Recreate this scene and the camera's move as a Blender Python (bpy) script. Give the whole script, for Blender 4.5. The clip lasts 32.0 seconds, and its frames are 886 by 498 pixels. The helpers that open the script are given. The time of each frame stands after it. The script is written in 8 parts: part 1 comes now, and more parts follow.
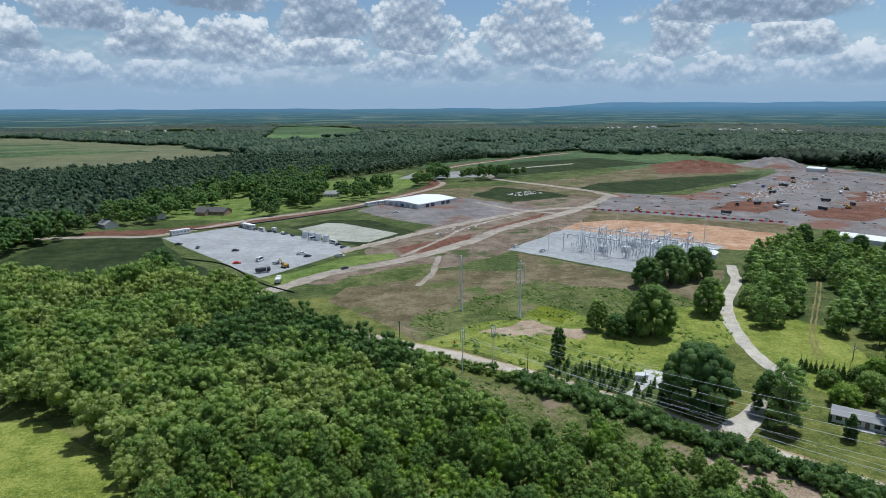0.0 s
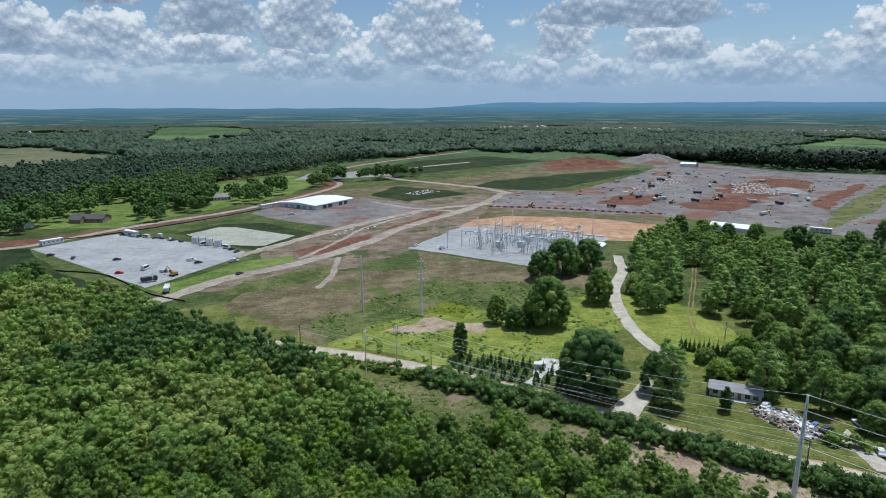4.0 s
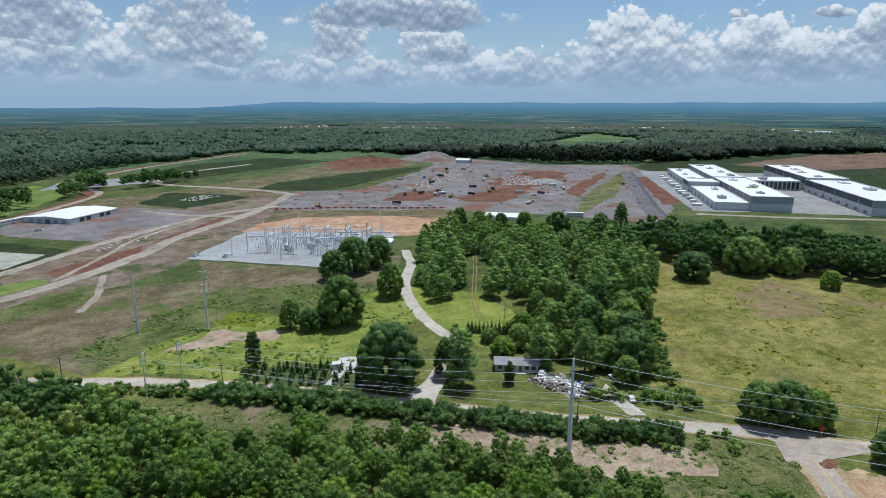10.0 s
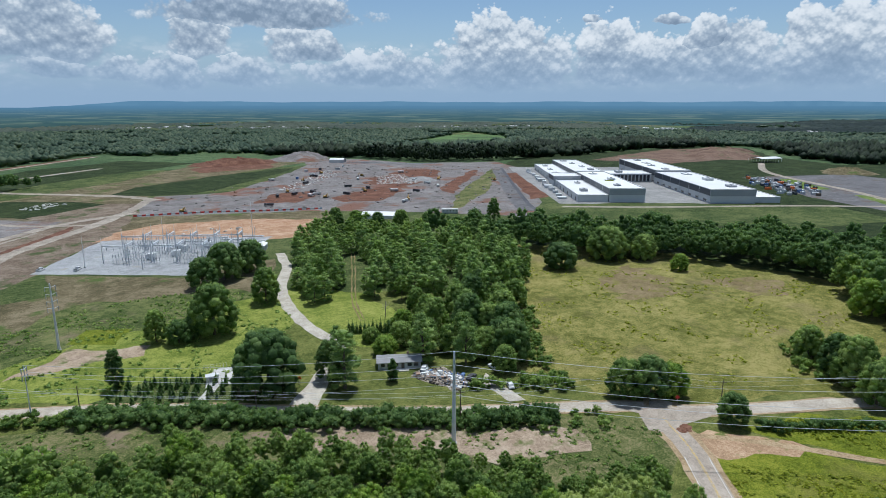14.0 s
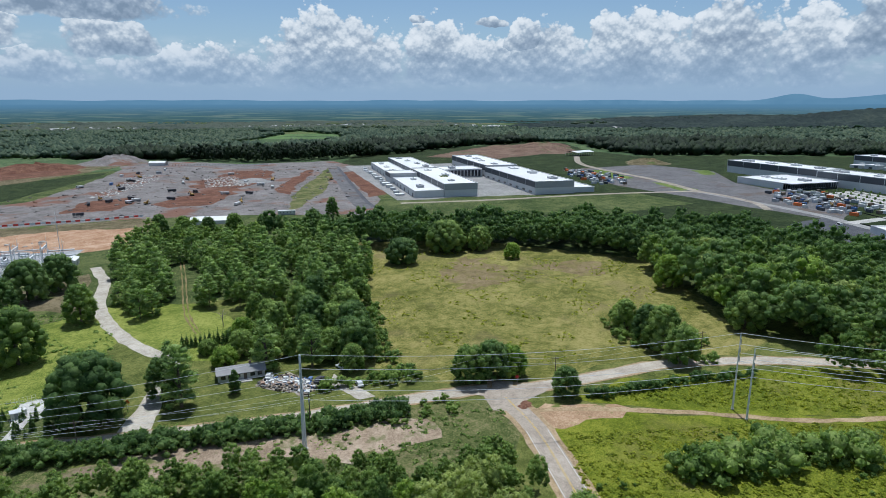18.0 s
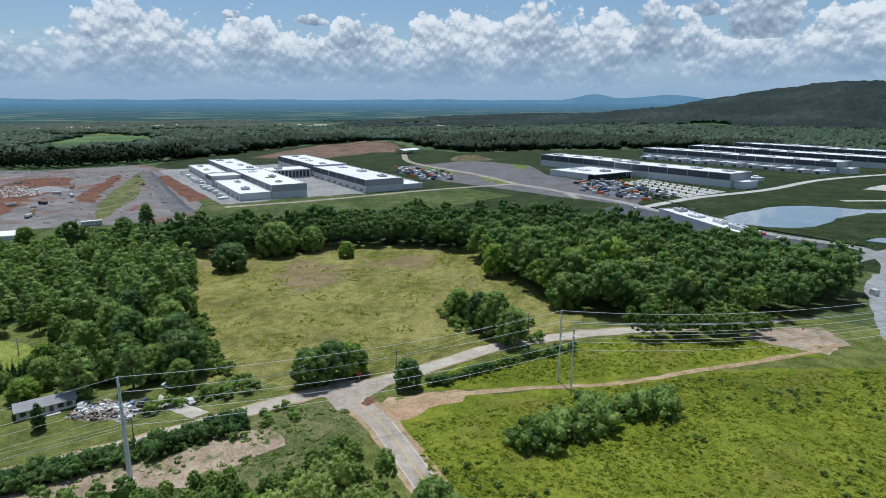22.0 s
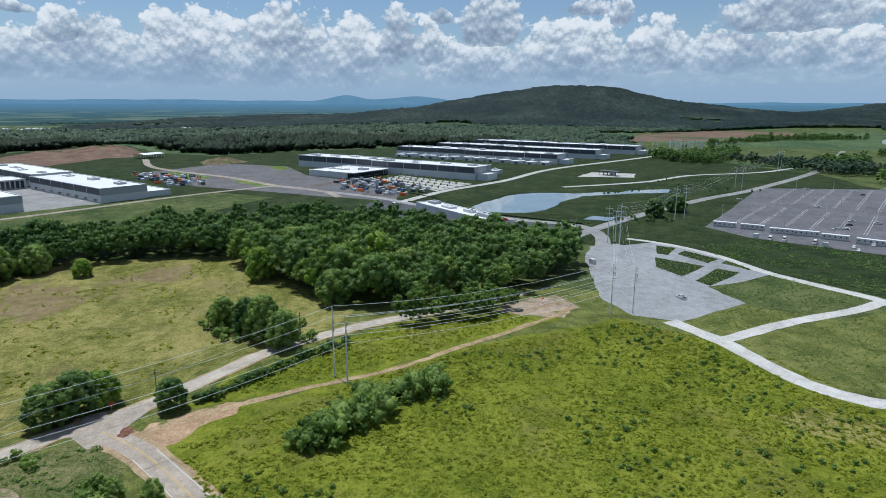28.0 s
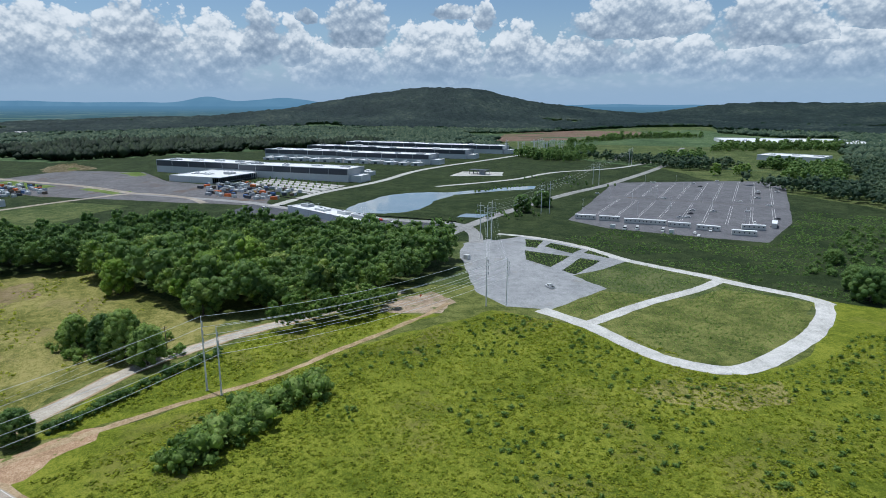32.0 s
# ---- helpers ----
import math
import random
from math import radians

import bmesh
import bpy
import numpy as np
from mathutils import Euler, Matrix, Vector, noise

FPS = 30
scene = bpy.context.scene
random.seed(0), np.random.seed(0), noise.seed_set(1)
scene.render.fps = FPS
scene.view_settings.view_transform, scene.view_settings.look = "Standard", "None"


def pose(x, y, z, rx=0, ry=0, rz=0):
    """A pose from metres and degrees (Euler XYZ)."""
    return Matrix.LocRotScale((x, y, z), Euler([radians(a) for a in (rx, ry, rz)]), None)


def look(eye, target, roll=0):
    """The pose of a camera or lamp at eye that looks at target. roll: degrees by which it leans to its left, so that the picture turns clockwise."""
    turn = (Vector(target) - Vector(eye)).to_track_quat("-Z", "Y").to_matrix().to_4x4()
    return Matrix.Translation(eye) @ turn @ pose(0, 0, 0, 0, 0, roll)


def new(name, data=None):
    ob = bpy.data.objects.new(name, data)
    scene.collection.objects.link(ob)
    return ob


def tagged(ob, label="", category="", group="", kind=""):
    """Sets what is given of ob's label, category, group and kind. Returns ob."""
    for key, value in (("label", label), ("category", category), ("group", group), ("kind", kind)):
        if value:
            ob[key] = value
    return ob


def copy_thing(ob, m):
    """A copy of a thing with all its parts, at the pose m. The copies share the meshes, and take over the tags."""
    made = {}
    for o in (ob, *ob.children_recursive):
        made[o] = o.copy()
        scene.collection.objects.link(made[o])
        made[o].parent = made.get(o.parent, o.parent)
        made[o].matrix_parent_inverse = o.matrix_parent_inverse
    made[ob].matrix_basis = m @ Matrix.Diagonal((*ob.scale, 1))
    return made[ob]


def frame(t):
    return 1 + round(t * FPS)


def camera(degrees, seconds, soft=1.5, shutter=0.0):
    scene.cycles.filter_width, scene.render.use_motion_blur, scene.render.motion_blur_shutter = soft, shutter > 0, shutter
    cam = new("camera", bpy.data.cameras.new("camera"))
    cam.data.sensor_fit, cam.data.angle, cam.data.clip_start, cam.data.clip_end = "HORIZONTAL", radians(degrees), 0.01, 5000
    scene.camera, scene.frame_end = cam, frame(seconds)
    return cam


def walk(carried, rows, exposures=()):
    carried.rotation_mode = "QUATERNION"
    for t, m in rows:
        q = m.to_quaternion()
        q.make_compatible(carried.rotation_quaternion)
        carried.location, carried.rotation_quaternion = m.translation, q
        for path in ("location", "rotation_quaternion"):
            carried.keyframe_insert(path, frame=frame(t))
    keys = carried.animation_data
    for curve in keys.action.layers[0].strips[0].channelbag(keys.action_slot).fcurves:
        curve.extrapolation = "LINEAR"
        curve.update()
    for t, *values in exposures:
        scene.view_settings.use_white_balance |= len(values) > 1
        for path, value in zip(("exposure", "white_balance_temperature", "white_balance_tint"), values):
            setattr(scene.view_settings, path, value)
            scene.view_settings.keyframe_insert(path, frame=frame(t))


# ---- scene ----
# camera: hovers about 85 m up and pans from north to east
cam = camera(71.29, 32.0, soft=0.5)
# seconds, x, y, z, yaw, pitch, roll
ROWS = [
    (0.0, 0.00, -0.24, 85.16, 0.00, -12.96, 0.13),
    (1.0, -0.02, -0.26, 85.03, -2.38, -12.98, 0.12),
    (2.0, -0.01, -0.27, 84.93, -4.56, -12.99, 0.09),
    (3.0, 0.03, -0.29, 84.84, -7.71, -12.99, 0.07),
    (3.5, 0.06, -0.30, 84.80, -8.48, -12.99, 0.05),
    (5.5, 0.23, -0.35, 84.68, -13.81, -12.97, -0.00),
    (6.0, 0.28, -0.37, 84.65, -15.10, -12.97, -0.02),
    (7.0, 0.39, -0.39, 84.60, -18.07, -12.97, -0.04),
    (8.0, 0.50, -0.42, 84.55, -21.64, -12.97, -0.05),
    (9.0, 0.62, -0.45, 84.50, -25.19, -12.97, -0.06),
    (10.0, 0.74, -0.47, 84.44, -29.16, -12.98, -0.06),
    (11.0, 0.85, -0.50, 84.37, -32.22, -12.99, -0.06),
    (12.0, 0.96, -0.53, 84.30, -34.87, -13.01, -0.05),
    (13.0, 1.06, -0.55, 84.21, -38.07, -13.03, -0.04),
    (14.0, 1.15, -0.58, 84.11, -40.67, -13.05, -0.02),
    (14.5, 1.19, -0.59, 84.06, -42.10, -13.07, -0.02),
    (16.5, 1.31, -0.64, 83.80, -49.79, -13.12, 0.01),
    (17.0, 1.33, -0.65, 83.73, -51.83, -13.13, 0.02),
    (18.0, 1.36, -0.68, 83.57, -55.66, -13.16, 0.03),
    (19.0, 1.37, -0.70, 83.40, -59.59, -13.18, 0.03),
    (20.0, 1.37, -0.73, 83.21, -64.29, -13.20, 0.03),
    (21.0, 1.35, -0.76, 83.01, -67.98, -13.21, 0.03),
    (22.0, 1.32, -0.79, 82.80, -71.34, -13.22, 0.02),
    (23.0, 1.27, -0.83, 82.58, -75.06, -13.23, 0.01),
    (24.0, 1.21, -0.87, 82.35, -78.93, -13.22, -0.01),
    (25.0, 1.13, -0.91, 82.11, -83.28, -13.21, -0.03),
    (25.5, 1.09, -0.94, 81.99, -84.90, -13.20, -0.04),
    (27.5, 0.90, -1.05, 81.51, -91.62, -13.14, -0.09),
    (28.0, 0.85, -1.08, 81.39, -93.35, -13.12, -0.10),
    (29.0, 0.75, -1.15, 81.15, -96.98, -13.08, -0.11),
    (30.0, 0.65, -1.24, 80.93, -100.32, -13.04, -0.11),
    (31.0, 0.55, -1.33, 80.72, -102.40, -12.99, -0.09),
    (32.0, 0.46, -1.44, 80.52, -105.01, -12.94, -0.05),
]
walk(cam, [(t, pose(x, y, z, 90 + pitch, 0, yaw) @ pose(0, 0, 0, 0, 0, -roll)) for t, x, y, z, yaw, pitch, roll in ROWS],
     exposures=[(0.0, -0.1, 5740, 7), (32.0, -0.1, 5740, 7)])

# ---- world, sun, exposure ----
SUN_AZ, SUN_EL = 52.0, 70.0          # compass degrees from +y towards +x, and height
world = bpy.data.worlds.new("sky_world")
scene.world = world
world.use_nodes = True


def add_node(tree, kind, **sets):
    n = tree.nodes.new(kind)
    for key, value in sets.items():
        if key.startswith("in_"):
            n.inputs[int(key[3:])].default_value = value
        else:
            setattr(n, key, value)
    return n


def math_node(tree, op, a, b=None, c=None, clamp=False):
    n = tree.nodes.new("ShaderNodeMath")
    n.operation, n.use_clamp = op, clamp
    for i, v in enumerate((a, b, c)):
        if v is None:
            continue
        if isinstance(v, (int, float)):
            n.inputs[i].default_value = v
        else:
            tree.links.new(v, n.inputs[i])
    return n.outputs[0]


def sky_nodes():
    """Blue Nishita sky, pale haze along the horizon, heaps of fair-weather cumulus."""
    t = world.node_tree
    t.nodes.clear()
    out = t.nodes.new("ShaderNodeOutputWorld")
    sky = add_node(t, "ShaderNodeTexSky", sky_type="NISHITA", sun_disc=False, sun_elevation=radians(SUN_EL), sun_rotation=radians(SUN_AZ), altitude=200, air_density=1.0, dust_density=0.4, ozone_density=2.0)
    coord = t.nodes.new("ShaderNodeTexCoord")
    sep = t.nodes.new("ShaderNodeSeparateXYZ")
    t.links.new(coord.outputs["Generated"], sep.inputs[0])
    x, y, z = sep.outputs
    flat = math_node(t, "MAXIMUM", math_node(t, "SQRT", math_node(t, "ADD", math_node(t, "MULTIPLY", x, x), math_node(t, "MULTIPLY", y, y))), 0.02)
    elev = math_node(t, "ARCTAN2", z, flat)
    cx, cy = math_node(t, "DIVIDE", x, flat), math_node(t, "DIVIDE", y, flat)

    def vec(op, a, b=None, c=None, value=False):
        n = t.nodes.new("ShaderNodeVectorMath")
        n.operation = op
        for i, v in enumerate((a, b, c)):
            if v is None:
                continue
            if isinstance(v, tuple):
                n.inputs[i].default_value = v
            else:
                t.links.new(v, n.inputs[i])
        return n.outputs["Value" if value else 0]

    def on_dome(size, tall, lift, shift):
        """Place on the sky's dome in units of size degrees; tall: height against width."""
        k = 57.3 / size
        v = t.nodes.new("ShaderNodeCombineXYZ")
        t.links.new(math_node(t, "MULTIPLY_ADD", cx, k, shift), v.inputs[0])
        t.links.new(math_node(t, "MULTIPLY_ADD", cy, k, shift * 0.37), v.inputs[1])
        t.links.new(math_node(t, "MULTIPLY_ADD", math_node(t, "ADD", elev, lift), k / tall, shift * 1.7), v.inputs[2])
        return v.outputs[0]

    def lumps(at, scale, fine=True):
        """Cauliflower forms: round heads at three sizes, about 0 on average."""
        out = None
        for k, (sc, amp) in enumerate(((1.0, 0.6), (2.3, 0.36), (5.1, 0.24), (11.0, 0.14))[:4 if fine else 2]):
            w = t.nodes.new("ShaderNodeTexVoronoi")
            w.feature = "SMOOTH_F1"
            w.inputs["Smoothness"].default_value = 0.35
            w.inputs["Scale"].default_value = scale * sc
            t.links.new(at, w.inputs["Vector"])
            v = math_node(t, "MULTIPLY_ADD", w.outputs["Distance"], -amp, amp * 0.42)
            out = v if out is None else math_node(t, "ADD", out, v)
        return out

    def fog(at, scale, detail):
        n = t.nodes.new("ShaderNodeTexNoise")
        n.inputs["Scale"].default_value, n.inputs["Detail"].default_value, n.inputs["Roughness"].default_value = scale, detail, 0.6
        t.links.new(at, n.inputs["Vector"])
        return n

    here, above = on_dome(2.5, 0.85, 0.0, 3.1), on_dome(2.5, 0.85, 0.0075, 3.1)
    warp = fog(here, 0.55, 4.0)
    az = math_node(t, "MULTIPLY", math_node(t, "ARCTAN2", x, y), 57.2958)
    ae = t.nodes.new("ShaderNodeCombineXYZ")
    t.links.new(az, ae.inputs[0])
    t.links.new(math_node(t, "MULTIPLY", elev, 57.2958), ae.inputs[1])
    P = vec("ADD", ae.outputs[0], vec("MULTIPLY", vec("SUBTRACT", warp.outputs["Color"], (0.5, 0.5, 0.5)), (4.4, 1.7, 0.0)))

    # the heaps: each a dome over a flat base; kept are the nearest one's depth and height
    depth = rise = None
    for a, base, wide, tall in CLOUDS_NORTH + CLOUDS_EAST + CLOUDS_SOUTH:
        q = vec("MULTIPLY_ADD", P, (1 / (wide * 1.12), 1 / tall, 0.0), (-a / (wide * 1.12), -base / tall, 0.0))
        d = vec("LENGTH", vec("MAXIMUM", q, vec("MULTIPLY", q, (-1.0, -4.5, 0.0))), value=True)
        h = vec("DOT_PRODUCT", q, (0.0, 1.0, 0.0), value=True)
        if depth is None:
            depth, rise = d, h
        else:
            nearer = math_node(t, "LESS_THAN", d, depth)
            rise = math_node(t, "ADD", rise, math_node(t, "MULTIPLY", nearer, math_node(t, "SUBTRACT", h, rise)))
            depth = math_node(t, "MINIMUM", depth, d)
    heads, higher = lumps(here, 1.0), lumps(above, 1.0)
    fray = math_node(t, "MULTIPLY_ADD", fog(here, 1.6, 6.0).outputs["Fac"], 0.9, -0.45)
    body = math_node(t, "SUBTRACT", 1.2, depth)
    inside_by = math_node(t, "ADD", body, math_node(t, "ADD", math_node(t, "MULTIPLY", heads, 0.8), math_node(t, "MULTIPLY", fray, 0.45)))
    d1 = math_node(t, "MULTIPLY", inside_by, math_node(t, "MULTIPLY_ADD", math_node(t, "MAXIMUM", math_node(t, "MINIMUM", rise, 1.0), 0.0), 7.0, 3.0), clamp=True)
    # light from above: white heads, grey-blue hollows and bases
    l1 = math_node(t, "MULTIPLY_ADD", math_node(t, "MINIMUM", rise, 1.1), 0.40, 0.62)
    l1 = math_node(t, "ADD", l1, math_node(t, "MULTIPLY", math_node(t, "SUBTRACT", heads, higher), 0.95))
    l1 = math_node(t, "ADD", l1, math_node(t, "MULTIPLY", heads, 0.52))
    l1 = math_node(t, "ADD", l1, math_node(t, "MULTIPLY", fray, 0.25))
    l1 = math_node(t, "SUBTRACT", l1, math_node(t, "MULTIPLY", math_node(t, "MAXIMUM", body, 0.0), 0.30))
    # nearer clouds stand higher over the north and show more of their grey bases
    l1 = math_node(t, "SUBTRACT", l1, math_node(t, "MULTIPLY", math_node(t, "MULTIPLY", math_node(t, "SUBTRACT", elev, 0.085), 4.0, clamp=True), math_node(t, "MULTIPLY_ADD", cy, 0.5, 0.5)))
    l1 = math_node(t, "MAXIMUM", math_node(t, "MINIMUM", l1, 1.0), 0.0)

    # small far rows along the haze, and broken cloud over the sky outside the view
    low = on_dome(1.5, 0.45, 0.0, 9.4)
    f2 = math_node(t, "ADD", math_node(t, "MULTIPLY", lumps(low, 1.0, False), 0.5), fog(low, 0.5, 6.0).outputs["Fac"])
    rows = math_node(t, "SUBTRACT", 1.0, math_node(t, "ABSOLUTE", math_node(t, "MULTIPLY_ADD", elev, 22.0, -1.15)), clamp=True)
    d2 = math_node(t, "MULTIPLY", math_node(t, "MULTIPLY", math_node(t, "MULTIPLY_ADD", f2, 5.0, -1.9, clamp=True), rows), 0.8)
    l2 = math_node(t, "MULTIPLY_ADD", f2, 1.1, 0.14, clamp=True)
    high = on_dome(11.0, 0.8, 0.0, 7.3)
    f3 = math_node(t, "ADD", math_node(t, "MULTIPLY", lumps(high, 1.0, False), 0.4), fog(high, 0.5, 5.0).outputs["Fac"])
    d3 = math_node(t, "MULTIPLY", math_node(t, "MULTIPLY_ADD", f3, 9.0, -4.2, clamp=True), math_node(t, "MULTIPLY_ADD", elev, 12.0, -2.1, clamp=True))
    l3 = math_node(t, "MULTIPLY_ADD", f3, 1.0, 0.1, clamp=True)
    stops = [(0.0, (0.30, 0.38, 0.48)), (0.3, (0.42, 0.50, 0.60)), (0.55, (0.60, 0.67, 0.74)), (0.76, (0.88, 0.91, 0.93)), (1.0, (1.05, 1.05, 1.04))]

    def tone(lit):
        r = t.nodes.new("ShaderNodeValToRGB")
        e = r.color_ramp.elements
        while len(e) < len(stops):
            e.new(0.5)
        for el, (p, c) in zip(e, stops):
            el.position, el.color = p, (*c, 1)
        t.links.new(lit, r.inputs[0])
        bg = t.nodes.new("ShaderNodeBackground")
        bg.inputs["Strength"].default_value = CLOUD
        t.links.new(r.outputs[0], bg.inputs["Color"])
        return bg.outputs[0]

    def over(a, b, fac):
        m = t.nodes.new("ShaderNodeMixShader")
        t.links.new(fac, m.inputs[0])
        t.links.new(a, m.inputs[1])
        t.links.new(b, m.inputs[2])
        return m.outputs[0]

    sky_bg = t.nodes.new("ShaderNodeBackground")
    sky_bg.inputs["Strength"].default_value = SKY
    t.links.new(sky.outputs[0], sky_bg.inputs["Color"])
    haze = t.nodes.new("ShaderNodeBackground")
    haze.inputs["Color"].default_value = (0.42, 0.56, 0.72, 1)
    haze.inputs["Strength"].default_value = HAZE
    near = math_node(t, "POWER", math_node(t, "MULTIPLY_ADD", math_node(t, "ABSOLUTE", elev), -5.0, 1.0, clamp=True), 2.6)
    s = over(sky_bg.outputs[0], haze.outputs[0], math_node(t, "MULTIPLY", near, 0.93))
    s = over(s, tone(l3), d3)
    s = over(s, tone(l2), d2)
    s = over(s, tone(l1), d1)
    # the lowest clouds sink into the haze
    veil = math_node(t, "MULTIPLY", math_node(t, "MULTIPLY_ADD", elev, -14.0, 1.25, clamp=True), 0.9)
    s = over(s, haze.outputs[0], veil)
    t.links.new(s, out.inputs[0])


# cumulus heaps: bearing, base, half width, height, all in degrees
CLOUDS_NORTH = [(-28.7, 6.3, 3.2, 3.2), (-33.5, 4.6, 1.7, 2.2), (-19.2, 8.0, 3.3, 2.2), (-10.6, 6.4, 3.6, 3.8), (-3.0, 5.3, 3.8, 4.4), (-16.2, 3.7, 2.3, 2.3), (-24.6, 4.3, 3.1, 3.3), (8.3, 4.1, 4.5, 4.8), (9.3, 2.6, 2.9, 1.7), (-10.5, 3.9, 3.4, 2.3), (-3.4, 2.8, 3.7, 2.6), (-31.6, 2.1, 3.6, 1.9), (-22.9, 1.8, 4.3, 2.2), (-17.7, 4.2, 3.8, 2.9), (2.1, 2.9, 2.3, 3.3), (-34.3, 3.6, 2.0, 1.6)]
CLOUDS_EAST = [(19.7, 4.6, 2.3, 3.4), (25.2, 7.0, 7.8, 2.4), (28.8, 4.4, 3.2, 2.7), (13.9, 2.4, 1.7, 1.6), (17.9, 1.8, 2.2, 2.6), (23.5, 2.2, 2.7, 2.0), (46.0, 2.4, 5.2, 5.1), (54.9, 2.8, 2.5, 3.9), (59.9, 2.7, 2.9, 3.0), (62.7, 5.0, 1.7, 2.2), (34.9, 2.2, 6.0, 2.4), (64.7, 2.6, 3.9, 4.4), (71.9, 2.3, 3.6, 5.2), (79.2, 2.6, 4.3, 5.5), (85.5, 2.5, 2.6, 4.5), (57.4, 2.4, 4.2, 3.6), (53.7, 7.0, 0.6, 0.5), (59.2, 6.9, 1.2, 0.6)]
CLOUDS_SOUTH = [(89.1, 4.2, 2.0, 4.4), (92.2, 4.1, 1.4, 3.1), (96.1, 2.3, 4.0, 3.5), (97.7, 5.6, 2.3, 3.7), (105.6, 7.6, 1.7, 1.0), (108.5, 6.9, 0.9, 1.9), (93.5, 7.2, 1.1, 0.8), (104.7, 2.8, 4.6, 4.0), (111.5, 3.3, 2.4, 3.6), (117.5, 3.2, 3.9, 3.1), (123.0, 3.5, 2.1, 2.7), (126.8, 2.8, 2.2, 2.9), (131.1, 2.4, 2.4, 2.7), (121.9, 6.3, 5.0, 3.0), (131.8, 5.3, 3.7, 3.3), (134.4, 2.7, 2.1, 2.8), (138.0, 3.0, 2.6, 3.2), (142.5, 2.6, 3.2, 3.6), (140.0, 6.2, 3.4, 3.0)]
SKY, CLOUD, HAZE = 0.085, 0.8, 0.8
sky_nodes()
sun = new("sun", bpy.data.lights.new("sun", "SUN"))
sun.data.energy, sun.data.angle, sun.data.color = 4.5, radians(0.6), (1.0, 0.96, 0.90)
saz, sel = radians(SUN_AZ), radians(SUN_EL)
sun_way = Vector((math.sin(saz) * math.cos(sel), math.cos(saz) * math.cos(sel), math.sin(sel)))
sun.matrix_world = look(sun_way * 500, (0, 0, 0))
scene.view_settings.exposure = 0.0

# ---- materials ----
def material(name, rough=0.8, metal=0.0, spec=0.3):
    m = bpy.data.materials.new(name)
    m.use_nodes = True
    b = m.node_tree.nodes["Principled BSDF"]
    b.inputs["Roughness"].default_value, b.inputs["Metallic"].default_value = rough, metal
    b.inputs["Specular IOR Level"].default_value = spec
    return m, m.node_tree, b


def ramp_of(t, fac, stops):
    r = t.nodes.new("ShaderNodeValToRGB")
    e = r.color_ramp.elements
    while len(e) < len(stops):
        e.new(0.5)
    for el, (p, c) in zip(e, stops):
        el.position, el.color = p, (*c, 1)
    t.links.new(fac, r.inputs[0])
    return r.outputs[0]


def place_noise(t, scale, detail=5.0, rough=0.6, offset=0.0, stretch=(1, 1, 1)):
    """Noise in world metres: scale is the size of its forms."""
    g = t.nodes.new("ShaderNodeNewGeometry")
    mp = t.nodes.new("ShaderNodeMapping")
    mp.inputs["Location"].default_value = (offset, offset * 0.7, 0)
    mp.inputs["Scale"].default_value = stretch
    t.links.new(g.outputs["Position"], mp.inputs["Vector"])
    n = t.nodes.new("ShaderNodeTexNoise")
    n.inputs["Scale"].default_value, n.inputs["Detail"].default_value, n.inputs["Roughness"].default_value = 1.0 / scale, detail, rough
    t.links.new(mp.outputs[0], n.inputs["Vector"])
    return n.outputs["Fac"]


def mix_col(t, fac, a, b, mode="MIX"):
    n = t.nodes.new("ShaderNodeMix")
    n.data_type, n.blend_type = "RGBA", mode
    for s, v in ((n.inputs[0], fac), (n.inputs[6], a), (n.inputs[7], b)):
        if isinstance(v, (int, float)):
            s.default_value = v
        elif isinstance(v, tuple):
            s.default_value = (*v, 1)
        else:
            t.links.new(v, s)
    return n.outputs[2]


def bump_of(t, b, height, strength=0.5, distance=0.3):
    n = t.nodes.new("ShaderNodeBump")
    n.inputs["Strength"].default_value, n.inputs["Distance"].default_value = strength, distance
    t.links.new(height, n.inputs["Height"])
    t.links.new(n.outputs[0], b.inputs["Normal"])


def earth_mat(name, cols, big=30.0, small=1.5, offset=0.0, bump=0.3, contrast=(0.42, 0.58), patch=None, patch_size=18.0, patch_at=0.56, rough=0.95, hard=14.0):
    """Ground cover: three tones over two scales, and patches of another cover."""
    m, t, b = material(name, rough, spec=0.1)
    a = place_noise(t, big, 6, 0.62, offset)
    c = place_noise(t, small, 5, 0.7, offset + 31)
    e = place_noise(t, small * 5, 4, 0.65, offset + 53)
    fine = place_noise(t, small * 0.3, 3, 0.7, offset + 19)
    mixed = math_node(t, "ADD", math_node(t, "MULTIPLY_ADD", fine, 0.32, math_node(t, "MULTIPLY", a, 0.22)), math_node(t, "ADD", math_node(t, "MULTIPLY", c, 0.24), math_node(t, "MULTIPLY", e, 0.22)))
    lo, hi = contrast
    cols = [tuple(v * 0.8 for v in cols[0]), cols[1], tuple(v * 1.14 for v in cols[2])]
    col = ramp_of(t, mixed, [(lo, cols[0]), ((lo + hi) / 2, cols[1]), (hi, cols[2])])
    if patch:
        f = place_noise(t, patch_size, 7, 0.65, offset + 77)
        f = math_node(t, "MULTIPLY", math_node(t, "SUBTRACT", f, patch_at), hard, clamp=True)
        col = mix_col(t, f, col, patch)
    t.links.new(col, b.inputs["Base Color"])
    bump_of(t, b, c, bump, small * 0.4)
    return m


